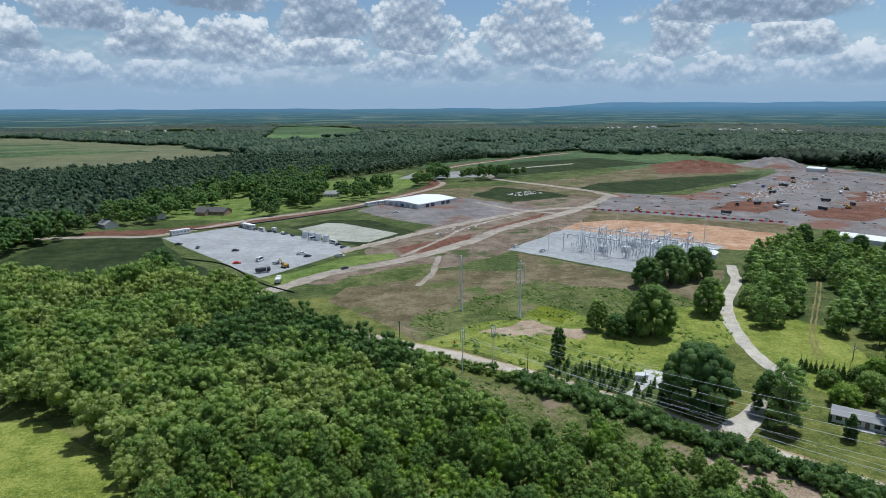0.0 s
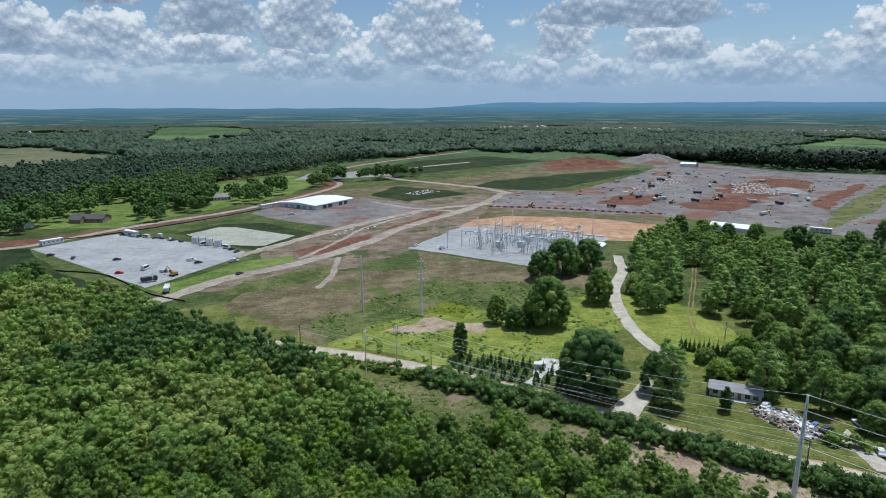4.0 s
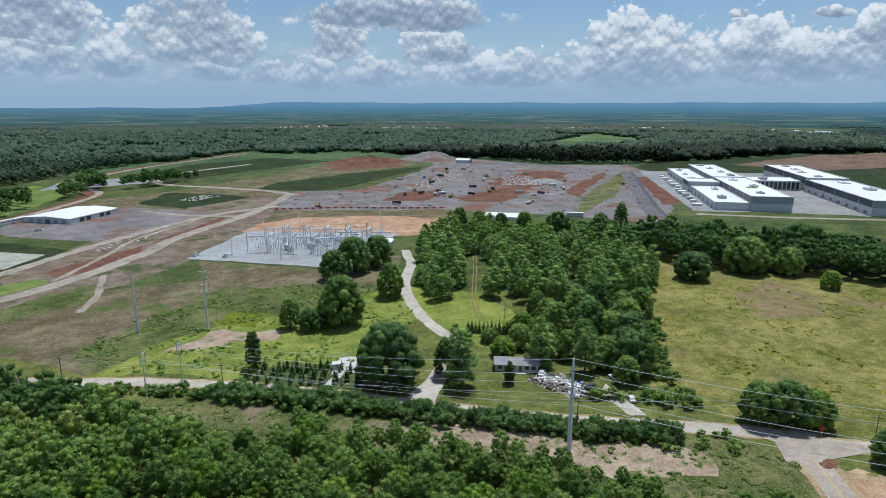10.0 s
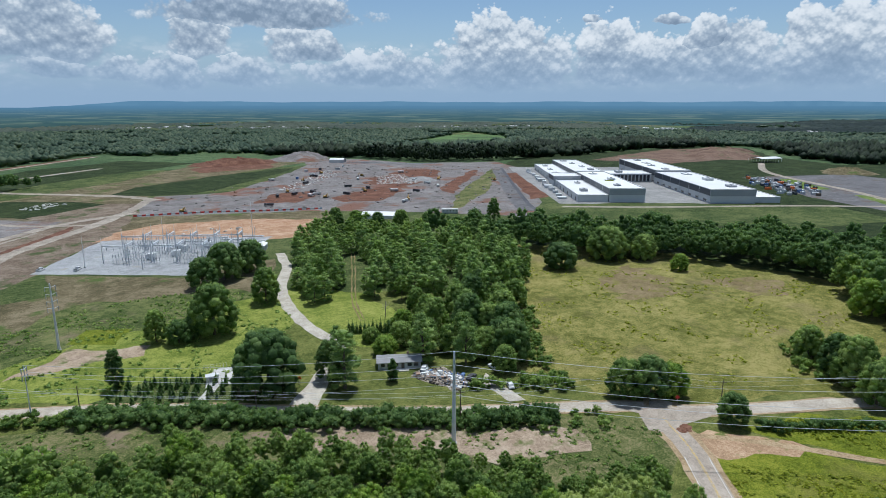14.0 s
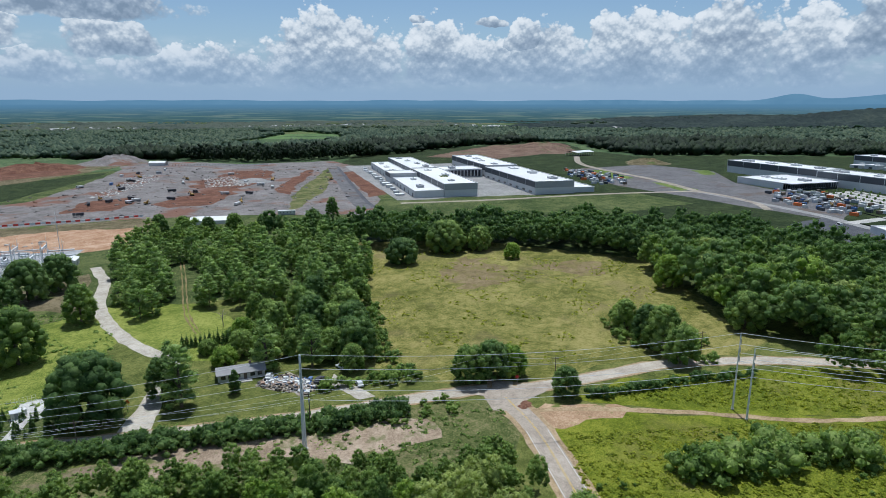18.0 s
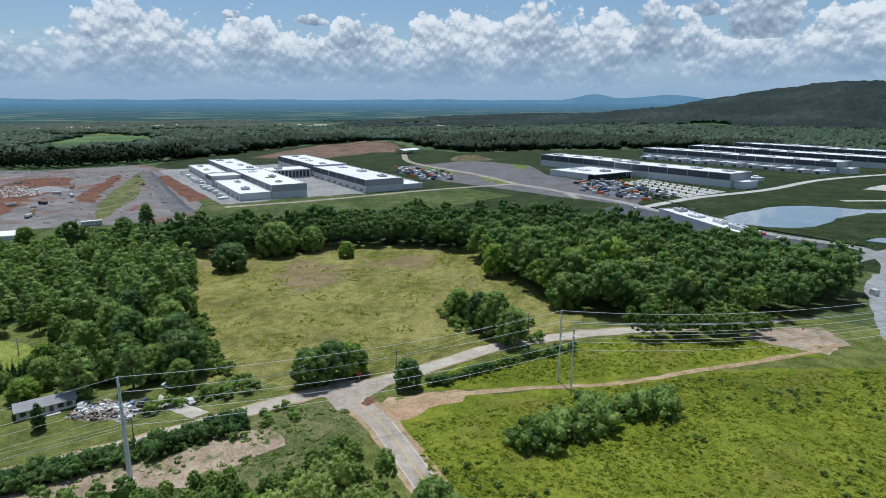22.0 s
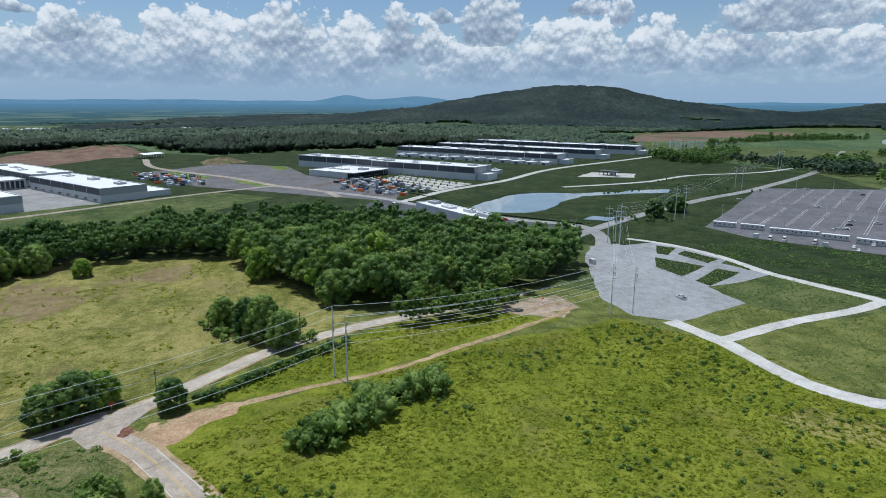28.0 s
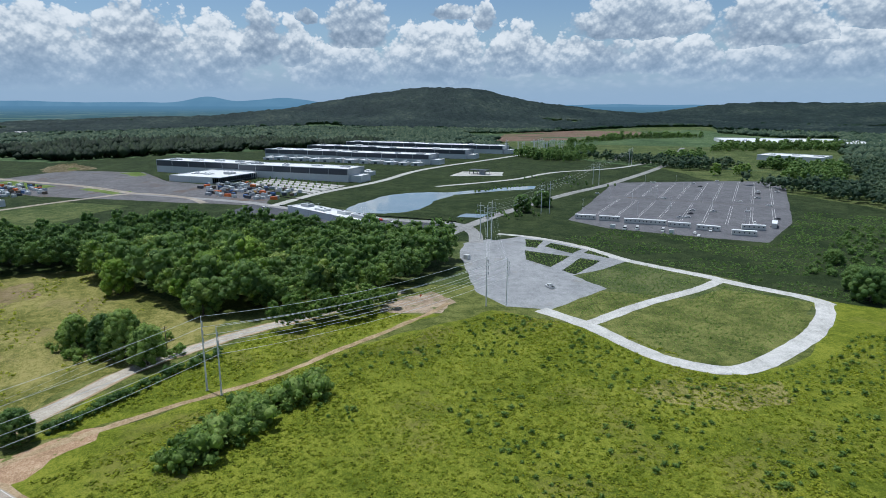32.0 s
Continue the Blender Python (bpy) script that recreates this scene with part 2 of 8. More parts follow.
def plain_mat(name, col, rough=0.6, metal=0.0, spread=0.12, size=1.2, spec=0.4, bump=0.0):
    """One colour with dirt and wear at two scales, and a little change from piece to piece."""
    m, t, b = material(name, rough, metal, spec)
    a = place_noise(t, size * 6, 5, 0.6)
    c = place_noise(t, size * 0.4, 4, 0.7, 13)
    info = t.nodes.new("ShaderNodeObjectInfo")
    f = math_node(t, "ADD", math_node(t, "MULTIPLY", a, 0.5), math_node(t, "ADD", math_node(t, "MULTIPLY", c, 0.35), math_node(t, "MULTIPLY", info.outputs["Random"], 0.15)))
    dark, light = tuple(v * (1 - 2 * spread) for v in col), tuple(min(1, v * (1 + spread)) for v in col)
    t.links.new(ramp_of(t, f, [(0.3, dark), (0.7, light)]), b.inputs["Base Color"])
    if bump:
        bump_of(t, b, c, bump, 0.05)
    return m


def leaf_mat(name, cols, offset=0.0, tree_size=9.0, leaf_size=0.55):
    """Foliage: tone changes from tree to tree and from clump to clump."""
    m, t, b = material(name, 0.65, spec=0.25)
    a = place_noise(t, tree_size, 2, 0.5, offset)
    g = t.nodes.new("ShaderNodeNewGeometry")
    info = t.nodes.new("ShaderNodeObjectInfo")
    big = place_noise(t, 60.0, 2, 0.5, offset + 9)
    f = math_node(t, "ADD", math_node(t, "MULTIPLY", a, 0.55), math_node(t, "MULTIPLY", g.outputs["Random Per Island"], 0.32))
    f = math_node(t, "ADD", f, math_node(t, "MULTIPLY", info.outputs["Random"], 0.14))
    f = math_node(t, "ADD", f, math_node(t, "MULTIPLY", big, 0.22))
    leaf = place_noise(t, leaf_size, 4, 0.65, offset + 3)
    f = math_node(t, "ADD", f, math_node(t, "MULTIPLY_ADD", leaf, 0.44, -0.26))
    t.links.new(ramp_of(t, f, [(0.41, cols[0]), (0.56, cols[1]), (0.72, cols[2])]), b.inputs["Base Color"])
    bump_of(t, b, leaf, 0.9, leaf_size * 0.6)
    tr = t.nodes.new("ShaderNodeBsdfTranslucent")
    t.links.new(b.inputs["Normal"].links[0].from_socket, tr.inputs["Normal"])
    t.links.new(mix_col(t, 1.0, b.inputs["Base Color"].links[0].from_socket, (1.35, 1.35, 0.9), "MULTIPLY"), tr.inputs["Color"])
    ms = t.nodes.new("ShaderNodeMixShader")
    ms.inputs[0].default_value = 0.5
    out = t.nodes["Material Output"]
    t.links.new(b.outputs[0], ms.inputs[1])
    t.links.new(tr.outputs[0], ms.inputs[2])
    t.links.new(ms.outputs[0], out.inputs["Surface"])
    return m


M = {
    "ground": earth_mat("rough_grass", [(0.036, 0.058, 0.016), (0.064, 0.088, 0.026), (0.11, 0.12, 0.046)], 45, 2.5, contrast=(0.445, 0.555), bump=0.6),
    "plain": earth_mat("distant_land", [(0.045, 0.08, 0.036), (0.065, 0.105, 0.045), (0.11, 0.145, 0.065)], 260, 30, 5, bump=0.8),
    "yard": earth_mat("grey_yard_gravel", [(0.105, 0.1, 0.103), (0.13, 0.125, 0.128), (0.165, 0.157, 0.158)], 25, 1.0, 59, bump=0.2, patch=(0.12, 0.095, 0.08), patch_size=40, patch_at=0.56),
    "rough": earth_mat("mottled_rough_meadow", [(0.042, 0.066, 0.016), (0.082, 0.105, 0.03), (0.15, 0.15, 0.06)], 18, 1.2, 8, contrast=(0.45, 0.55), bump=0.8, patch=(0.2, 0.155, 0.1), patch_size=22, patch_at=0.56, hard=6.0),
    "drive": earth_mat("tan_drive_gravel", [(0.34, 0.305, 0.25), (0.42, 0.38, 0.32), (0.48, 0.44, 0.375)], 10, 0.6, 29, bump=0.2),
    # olive lawn tone, dim enough to hold the front lawn's shade
    "dim_lawn": earth_mat("shaggy_dimmed_lawn", [(0.06, 0.08, 0.018), (0.105, 0.122, 0.029), (0.165, 0.165, 0.052)], 14, 1.0, 6, contrast=(0.445, 0.555), bump=0.5),
    "plaza": earth_mat("compacted_pale_gravel", [(0.24, 0.245, 0.248), (0.3, 0.305, 0.308), (0.35, 0.355, 0.355)], 22, 0.8, 26, bump=0.2, patch=(0.30, 0.28, 0.25), patch_size=16, patch_at=0.6),
    # the plaza gravel again, darkened to imitate cloud shade
    "shaded_plaza": earth_mat("compacted_gravel_in_shade", [(0.215, 0.22, 0.223), (0.262, 0.266, 0.27), (0.31, 0.31, 0.31)], 22, 0.8, 27, bump=0.2, patch=(0.22, 0.205, 0.18), patch_size=14, patch_at=0.6),
    "pasture": earth_mat("green_pasture", [(0.07, 0.115, 0.022), (0.112, 0.158, 0.036), (0.165, 0.2, 0.058)], 26, 1.6, 4, contrast=(0.445, 0.555), bump=0.5),
    "lawn": earth_mat("mown_lawn", [(0.105, 0.145, 0.022), (0.168, 0.2, 0.036), (0.235, 0.245, 0.062)], 22, 1.2, 3, contrast=(0.445, 0.555), bump=0.3),
    "meadow": earth_mat("tall_green_meadow", [(0.085, 0.115, 0.009), (0.135, 0.162, 0.014), (0.19, 0.2, 0.026)], 26, 1.0, 7, contrast=(0.445, 0.555), bump=1.0, patch=(0.165, 0.145, 0.045), patch_size=34, patch_at=0.53, hard=5.0),
    "hay": earth_mat("dry_hay_field", [(0.095, 0.108, 0.02), (0.168, 0.164, 0.04), (0.255, 0.222, 0.08)], 26, 0.9, 12, contrast=(0.45, 0.55), bump=1.0, patch=(0.2, 0.15, 0.085), patch_size=38, patch_at=0.53, hard=4.0),
    "crop": earth_mat("crop_field", [(0.098, 0.106, 0.054), (0.124, 0.128, 0.068), (0.155, 0.152, 0.088)], 90, 6, 17),
    "crop_green": earth_mat("green_crop_field", [(0.072, 0.13, 0.042), (0.1, 0.165, 0.056), (0.14, 0.195, 0.075)], 90, 6, 21),
    "gravel": earth_mat("grey_gravel", [(0.192, 0.188, 0.184), (0.248, 0.244, 0.236), (0.304, 0.296, 0.28)], 24, 0.8, 25, bump=0.2),
    "pale_gravel": earth_mat("pale_gravel", [(0.39, 0.38, 0.35), (0.47, 0.455, 0.425), (0.53, 0.515, 0.485)], 14, 0.7, 28, bump=0.2),
    "basin": earth_mat("pale_settled_silt", [(0.272, 0.272, 0.224), (0.32, 0.32, 0.264), (0.352, 0.352, 0.296)], 40, 5, 30, bump=0.05),
    "dirt": earth_mat("tan_graded_dirt", [(0.22, 0.185, 0.148), (0.295, 0.255, 0.208), (0.37, 0.33, 0.275)], 20, 1.3, 33, bump=0.4),
    "red": earth_mat("red_clay", [(0.09, 0.042, 0.029), (0.132, 0.062, 0.04), (0.19, 0.105, 0.072)], 18, 1.6, 36, bump=0.5),
    "orange": earth_mat("orange_clay", [(0.27, 0.14, 0.075), (0.37, 0.225, 0.135), (0.45, 0.325, 0.23)], 16, 1.4, 39, bump=0.4),
    "site": earth_mat("graded_site_gravel", [(0.122, 0.11, 0.104), (0.172, 0.157, 0.15), (0.232, 0.217, 0.206)], 38, 2.2, 42, bump=0.5, patch=(0.172, 0.0946, 0.0688), patch_size=55, patch_at=0.535),
    "scrub": earth_mat("thin_scrub_and_soil", [(0.055, 0.08, 0.02), (0.105, 0.12, 0.038), (0.18, 0.155, 0.08)], 22, 1.5, 45, contrast=(0.445, 0.555), bump=0.7, patch=(0.215, 0.163, 0.112), patch_size=20, patch_at=0.58),
    # dark sown grass, lowered further to take in cloud shade on the eastern meadows
    "dark_shade_grass": earth_mat("dark_sown_grass_with_shade", [(0.013, 0.025, 0.007), (0.024, 0.038, 0.012), (0.045, 0.057, 0.021)], 30, 1.6, 48, contrast=(0.445, 0.555), bump=0.5),
    "brown": earth_mat("brown_cleared_field", [(0.08, 0.073, 0.034), (0.13, 0.106, 0.058), (0.185, 0.152, 0.095)], 26, 1.6, 51, contrast=(0.445, 0.555), bump=0.5, patch=(0.0731, 0.103, 0.0258), patch_size=26, patch_at=0.56),
    "asphalt": earth_mat("worn_asphalt", [(0.28, 0.235, 0.188), (0.335, 0.284, 0.23), (0.385, 0.332, 0.275)], 12, 0.6, 54, bump=0.1, rough=0.85),
    "pale_asphalt": earth_mat("sun_bleached_asphalt", [(0.33, 0.285, 0.225), (0.4, 0.35, 0.285), (0.45, 0.405, 0.335)], 12, 0.6, 55, bump=0.1, rough=0.85),
    "lot_asphalt": earth_mat("grey_lot_asphalt", [(0.098, 0.097, 0.103), (0.124, 0.122, 0.129), (0.154, 0.15, 0.156)], 25, 1.0, 56, bump=0.1, rough=0.85),
    "soil_scrub": earth_mat("bare_soil_with_weeds", [(0.22, 0.16, 0.11), (0.31, 0.235, 0.165), (0.4, 0.32, 0.24)], 12, 0.8, 46, bump=0.6, patch=(0.11, 0.13, 0.04), patch_size=8, patch_at=0.53, hard=9.0),
    "soil_red": earth_mat("reddish_soil_with_weeds", [(0.28, 0.175, 0.1), (0.37, 0.245, 0.15), (0.45, 0.33, 0.22)], 9, 0.8, 49, bump=0.5, patch=(0.13, 0.15, 0.04), patch_size=6, patch_at=0.58),
    "russet": earth_mat("russet_ploughed_soil", [(0.11, 0.068, 0.05), (0.155, 0.1, 0.072), (0.2, 0.14, 0.105)], 60, 4, 37, bump=0.5, patch=(0.1, 0.11, 0.05), patch_size=70, patch_at=0.56),
    "dry": earth_mat("dry_brown_grass", [(0.125, 0.098, 0.042), (0.19, 0.145, 0.075), (0.26, 0.2, 0.115)], 14, 0.9, 14, bump=0.8, patch=(0.16, 0.155, 0.036), patch_size=7, patch_at=0.49, hard=5.0),
    "haul": earth_mat("churned_clay", [(0.11, 0.078, 0.054), (0.165, 0.125, 0.09), (0.235, 0.195, 0.155)], 22, 1.6, 47, bump=0.6, patch=(0.06, 0.08, 0.028), patch_size=24, patch_at=0.55),
    "tar": earth_mat("dark_asphalt", [(0.055, 0.057, 0.065), (0.075, 0.077, 0.085), (0.10, 0.10, 0.11)], 18, 0.8, 57, bump=0.1, rough=0.8),
    "concrete": earth_mat("light_concrete", [(0.336, 0.324, 0.3), (0.4, 0.388, 0.36), (0.456, 0.44, 0.408)], 10, 0.7, 60, bump=0.1),
    "track": earth_mat("sandy_track", [(0.24, 0.17, 0.096), (0.33, 0.24, 0.14), (0.40, 0.31, 0.2)], 8, 0.8, 63, bump=0.4),
    "white_roof": plain_mat("white_roof_membrane", (0.72, 0.72, 0.71), 0.5, spread=0.06, size=6),
    "white": plain_mat("white_paint", (0.624, 0.624, 0.608), 0.5, spread=0.05),
    "wall_grey": plain_mat("grey_wall_panel", (0.36, 0.375, 0.39), 0.6, spread=0.06, size=4),
    "wall_light": plain_mat("light_grey_wall_panel", (0.62, 0.63, 0.63), 0.6, spread=0.05, size=4),
    "wall_dark": plain_mat("dark_grey_band", (0.07, 0.078, 0.092), 0.5, spread=0.08, size=4),
    "steel": plain_mat("galvanised_steel", (0.7, 0.71, 0.72), 0.5, 0.0, spread=0.12, size=0.8),
    "weathered": plain_mat("weathered_wood", (0.17, 0.135, 0.10), 0.9, spread=0.2, size=0.5),
    "wire": plain_mat("aluminium_conductor", (0.675, 0.684, 0.693), 0.45, 0.1, spread=0.05),
    "bark": plain_mat("grey_brown_bark", (0.13, 0.10, 0.075), 0.95, spread=0.25, size=0.4, bump=0.6),
    "dead": plain_mat("bare_grey_branches", (0.30, 0.27, 0.24), 0.95, spread=0.15, size=0.4),
    "glass": plain_mat("dark_window_glass", (0.03, 0.035, 0.045), 0.08, spread=0.1, spec=0.8),
    "rubber": plain_mat("black_rubber", (0.02, 0.02, 0.02), 0.85, spread=0.1),
    "black": plain_mat("black_fabric", (0.025, 0.025, 0.025), 0.9, spread=0.2),
    "yellow": plain_mat("yellow_machine_paint", (0.42, 0.25, 0.04), 0.5, spread=0.15),
    "orange_paint": plain_mat("orange_paint", (0.75, 0.18, 0.04), 0.5, spread=0.1),
    "red_paint": plain_mat("red_paint", (0.60, 0.045, 0.03), 0.5, spread=0.1),
    "blue_paint": plain_mat("blue_plastic", (0.09, 0.17, 0.36), 0.5, spread=0.2),
    "line_yellow": plain_mat("yellow_road_paint", (0.62, 0.42, 0.08), 0.8, spread=0.2, size=0.3),
    "line_white": plain_mat("white_road_paint", (0.68, 0.68, 0.65), 0.8, spread=0.15, size=0.3),
    "shingle": plain_mat("grey_shingle_roof", (0.29, 0.285, 0.285), 0.9, spread=0.15, size=0.6),
    "shingle_dark": plain_mat("dark_shingle_roof", (0.10, 0.095, 0.09), 0.9, spread=0.15, size=0.6),
    "brick": plain_mat("house_brick", (0.33, 0.22, 0.16), 0.9, spread=0.15, size=0.5),
    "siding": plain_mat("pale_siding", (0.60, 0.59, 0.55), 0.7, spread=0.08, size=0.6),
    "leaf": leaf_mat("broad_leaves", [(0.09, 0.162, 0.034), (0.182, 0.276, 0.063), (0.315, 0.408, 0.115)], 0.0),
    "leaf_olive": leaf_mat("olive_leaves", [(0.15, 0.215, 0.055), (0.28, 0.35, 0.1), (0.42, 0.48, 0.16)], 11.0),
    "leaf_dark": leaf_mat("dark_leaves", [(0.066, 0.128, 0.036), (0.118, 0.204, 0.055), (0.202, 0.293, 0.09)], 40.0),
    "leaf_bright": leaf_mat("bright_leaves", [(0.11, 0.2, 0.025), (0.21, 0.32, 0.045), (0.33, 0.43, 0.085)], 20.0),
    "pine": leaf_mat("pine_needles", [(0.128, 0.215, 0.062), (0.235, 0.342, 0.1), (0.355, 0.458, 0.158)], 60.0, 7.0),
    # leaf tones tinted bluer and greyer to paint in distance haze
    "hazed_far_leaf": leaf_mat("hazed_far_woodland", [(0.046, 0.088, 0.056), (0.085, 0.138, 0.082), (0.15, 0.2, 0.12)], 80.0, 70.0, 3.0),
    # near-black tones imitate cloud shade over the belt of trees
    "shaded_belt_leaf": leaf_mat("shaded_pine_belt_needles", [(0.016, 0.034, 0.016), (0.029, 0.052, 0.024), (0.05, 0.08, 0.035)], 83.0, 30.0, 3.0),
    # blue of the haze and dark of cloud shade are mixed into these leaves
    "hazed_mountain_leaf": leaf_mat("hazed_mountain_woodland", [(0.014, 0.034, 0.032), (0.04, 0.068, 0.057), (0.12, 0.15, 0.11)], 85.0, 300.0, 18.0),
    "weed": leaf_mat("tall_weeds", [(0.145, 0.19, 0.008), (0.25, 0.29, 0.018), (0.37, 0.385, 0.04)], 100.0, 9.0, 0.4),
}


def water_mat():
    m, t, b = material("pond_water", 0.06, spec=0.6)
    n = place_noise(t, 30, 4, 0.6, 3)
    t.links.new(ramp_of(t, n, [(0.35, (0.16, 0.20, 0.22)), (0.7, (0.24, 0.28, 0.30))]), b.inputs["Base Color"])
    bump_of(t, b, place_noise(t, 0.8, 3), 0.05, 0.05)
    return m


M["water"] = water_mat()


def far_mat():
    """Plain backdrop of distance: woods and fields that fade into blue haze, and a blue ridge above."""
    m, t, b = material("blue_distance", 1.0, spec=0.0)
    g = t.nodes.new("ShaderNodeNewGeometry")
    s = t.nodes.new("ShaderNodeSeparateXYZ")
    t.links.new(g.outputs["Position"], s.inputs[0])
    x, y, z = s.outputs
    r = math_node(t, "SQRT", math_node(t, "ADD", math_node(t, "MULTIPLY", x, x), math_node(t, "MULTIPLY", y, y)))
    # where the line of sight would meet the level plain
    k = math_node(t, "DIVIDE", 84.0, math_node(t, "MAXIMUM", math_node(t, "SUBTRACT", 84.0, z), 3.0))
    away = math_node(t, "MULTIPLY", r, k)
    v = t.nodes.new("ShaderNodeCombineXYZ")
    t.links.new(math_node(t, "MULTIPLY", x, k), v.inputs[0])
    t.links.new(math_node(t, "MULTIPLY", y, k), v.inputs[1])

    def patches(scale, detail, shift):
        n = t.nodes.new("ShaderNodeTexNoise")
        n.inputs["Scale"].default_value, n.inputs["Detail"].default_value, n.inputs["Roughness"].default_value = 1 / scale, detail, 0.55
        mp = t.nodes.new("ShaderNodeMapping")
        mp.inputs["Location"].default_value = (shift, shift, 0)
        t.links.new(v.outputs[0], mp.inputs["Vector"])
        t.links.new(mp.outputs[0], n.inputs["Vector"])
        return n.outputs["Fac"]

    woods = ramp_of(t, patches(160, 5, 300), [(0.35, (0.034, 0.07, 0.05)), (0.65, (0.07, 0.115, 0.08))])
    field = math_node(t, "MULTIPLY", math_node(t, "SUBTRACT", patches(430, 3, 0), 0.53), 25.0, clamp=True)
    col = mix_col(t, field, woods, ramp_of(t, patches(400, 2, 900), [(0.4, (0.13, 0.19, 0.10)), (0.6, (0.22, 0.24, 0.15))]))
    # distance haze, on plain and ridge alike, is painted into the glowing colour
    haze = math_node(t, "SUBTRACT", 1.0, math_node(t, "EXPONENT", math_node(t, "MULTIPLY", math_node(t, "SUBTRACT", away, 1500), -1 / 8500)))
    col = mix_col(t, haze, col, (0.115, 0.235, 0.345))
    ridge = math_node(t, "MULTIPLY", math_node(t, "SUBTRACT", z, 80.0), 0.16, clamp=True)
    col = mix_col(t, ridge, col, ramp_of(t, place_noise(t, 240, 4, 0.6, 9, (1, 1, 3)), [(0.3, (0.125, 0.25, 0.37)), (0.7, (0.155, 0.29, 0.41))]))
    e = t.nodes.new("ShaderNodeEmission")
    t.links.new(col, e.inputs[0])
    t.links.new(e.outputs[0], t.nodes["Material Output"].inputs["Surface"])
    return m


M["far"] = far_mat()

# ---- mesh helpers ----
from mathutils import geometry

def link_mesh(name, V, F, mat, parent=None, smooth=False, label=""):
    """One mesh object from arrays: V n x 3, F lists of corners or an n x 3 / n x 4 array."""
    me = bpy.data.meshes.new(name)
    if isinstance(F, np.ndarray):
        V = np.asarray(V, np.float32)
        n, k = F.shape
        me.vertices.add(len(V))
        me.vertices.foreach_set("co", V.ravel())
        me.loops.add(n * k)
        me.loops.foreach_set("vertex_index", F.astype(np.int32).ravel())
        me.polygons.add(n)
        me.polygons.foreach_set("loop_start", np.arange(0, n * k, k, dtype=np.int32))
        me.update(calc_edges=True)
        me.validate()
    else:
        me.from_pydata([tuple(map(float, v)) for v in V], [], [tuple(f) for f in F])
        me.update()
    if smooth:
        me.polygons.foreach_set("use_smooth", np.ones(len(me.polygons), dtype=bool))
    if isinstance(mat, (list, tuple)):
        for m in mat:
            me.materials.append(m)
    else:
        me.materials.append(mat)
    ob = new(name, me)
    if parent:
        ob.parent = parent
    if label:
        ob["label"] = label
    return ob


def part(name, bm, mat, parent, label=""):
    me = bpy.data.meshes.new(name)
    bm.to_mesh(me)
    bm.free()
    me.materials.append(mat)
    ob = new(name, me)
    ob.parent = parent
    if label:
        ob["label"] = label
    return ob


def empty(name, m, label, category, group="", kind=""):
    e = new(name)
    e.matrix_world = m
    return tagged(e, label, category, group, kind)


def smoothstep(a, b, v):
    u = np.clip((np.asarray(v, float) - a) / (b - a), 0, 1)
    return u * u * (3 - 2 * u)


def bearing(x, y):
    return np.degrees(np.arctan2(x, y))


# height of the mountain's crest and of the low hills before it, by compass bearing
MOUNT = [(60, 80, 84, 88, 91, 94, 96.5, 99, 102, 105, 107.5, 109, 111, 113.5, 116.5, 119, 123, 130), (0, 4, 12, 28, 58, 94, 116, 139, 160, 165, 163, 148, 122, 94, 76, 58, 34, 0)]
FOOT = [(64, 74, 82, 86, 90, 94, 98, 110, 116, 124), (0, 6, 26, 42, 60, 52, 40, 34, 26, 0)]


def land(x, y):
    """Height of the ground: level near, with one wooded mountain and a second rise to the east."""
    x, y = np.asarray(x, float), np.asarray(y, float)
    r, az = np.hypot(x, y), bearing(x, y)
    az = np.where(az < -100, az + 360, az)
    top = np.interp(az, MOUNT[0], MOUNT[1])
    h = top * np.exp(-(np.clip(np.abs(r - 3500) - 120, 0, None) / 600) ** 2)
    foot = np.interp(az, FOOT[0], FOOT[1])
    h = np.maximum(h, foot * np.exp(-((r - 2750) / 330) ** 2))
    second = 98 * smoothstep(119, 132, az) * (1 - smoothstep(160, 185, az))
    h = h + second * np.exp(-((r - 4300) / 420) ** 2)
    gully = np.sin(az * 2.1 + 2 * np.sin(r / 400)) * np.sin(r / 230 + az)
    h = h * (1 + 0.022 * gully)
    roll = 5 * np.sin(x / 310 + 1) * np.cos(y / 270) * smoothstep(1300, 2400, r)
    return h + roll


# ---- ground, one sheet to the horizon ----
def build_ground():
    rad = np.concatenate([[0.0], np.geomspace(12, 1700, 72), np.arange(1760, 4960, 55)])
    ang = np.radians(np.arange(0, 360, 1.5))
    R, T = np.meshgrid(rad, ang, indexing="ij")
    X, Y = R * np.sin(T), R * np.cos(T)
    V = np.stack([X, Y, land(X, Y)], -1).reshape(-1, 3)
    n, k = len(rad), len(ang)
    i, j = np.meshgrid(np.arange(n - 1), np.arange(k), indexing="ij")
    F = np.stack([i * k + j, i * k + (j + 1) % k, (i + 1) * k + (j + 1) % k, (i + 1) * k + j], -1).reshape(-1, 4)[:, ::-1]
    ob = link_mesh("ground", V, F, [M["ground"], M["plain"], M["dim_lawn"]], smooth=True)
    ring = np.repeat(rad[:-1], k)
    idx = np.where(ring > 900, 1, np.where(ring < 260, 2, 0)).astype(np.int32)
    if len(ob.data.polygons) == len(idx):
        ob.data.polygons.foreach_set("material_index", idx)
    return tagged(ob, "green rough grassland reaching to the wooded horizon", "ground", kind="structure")


build_ground()


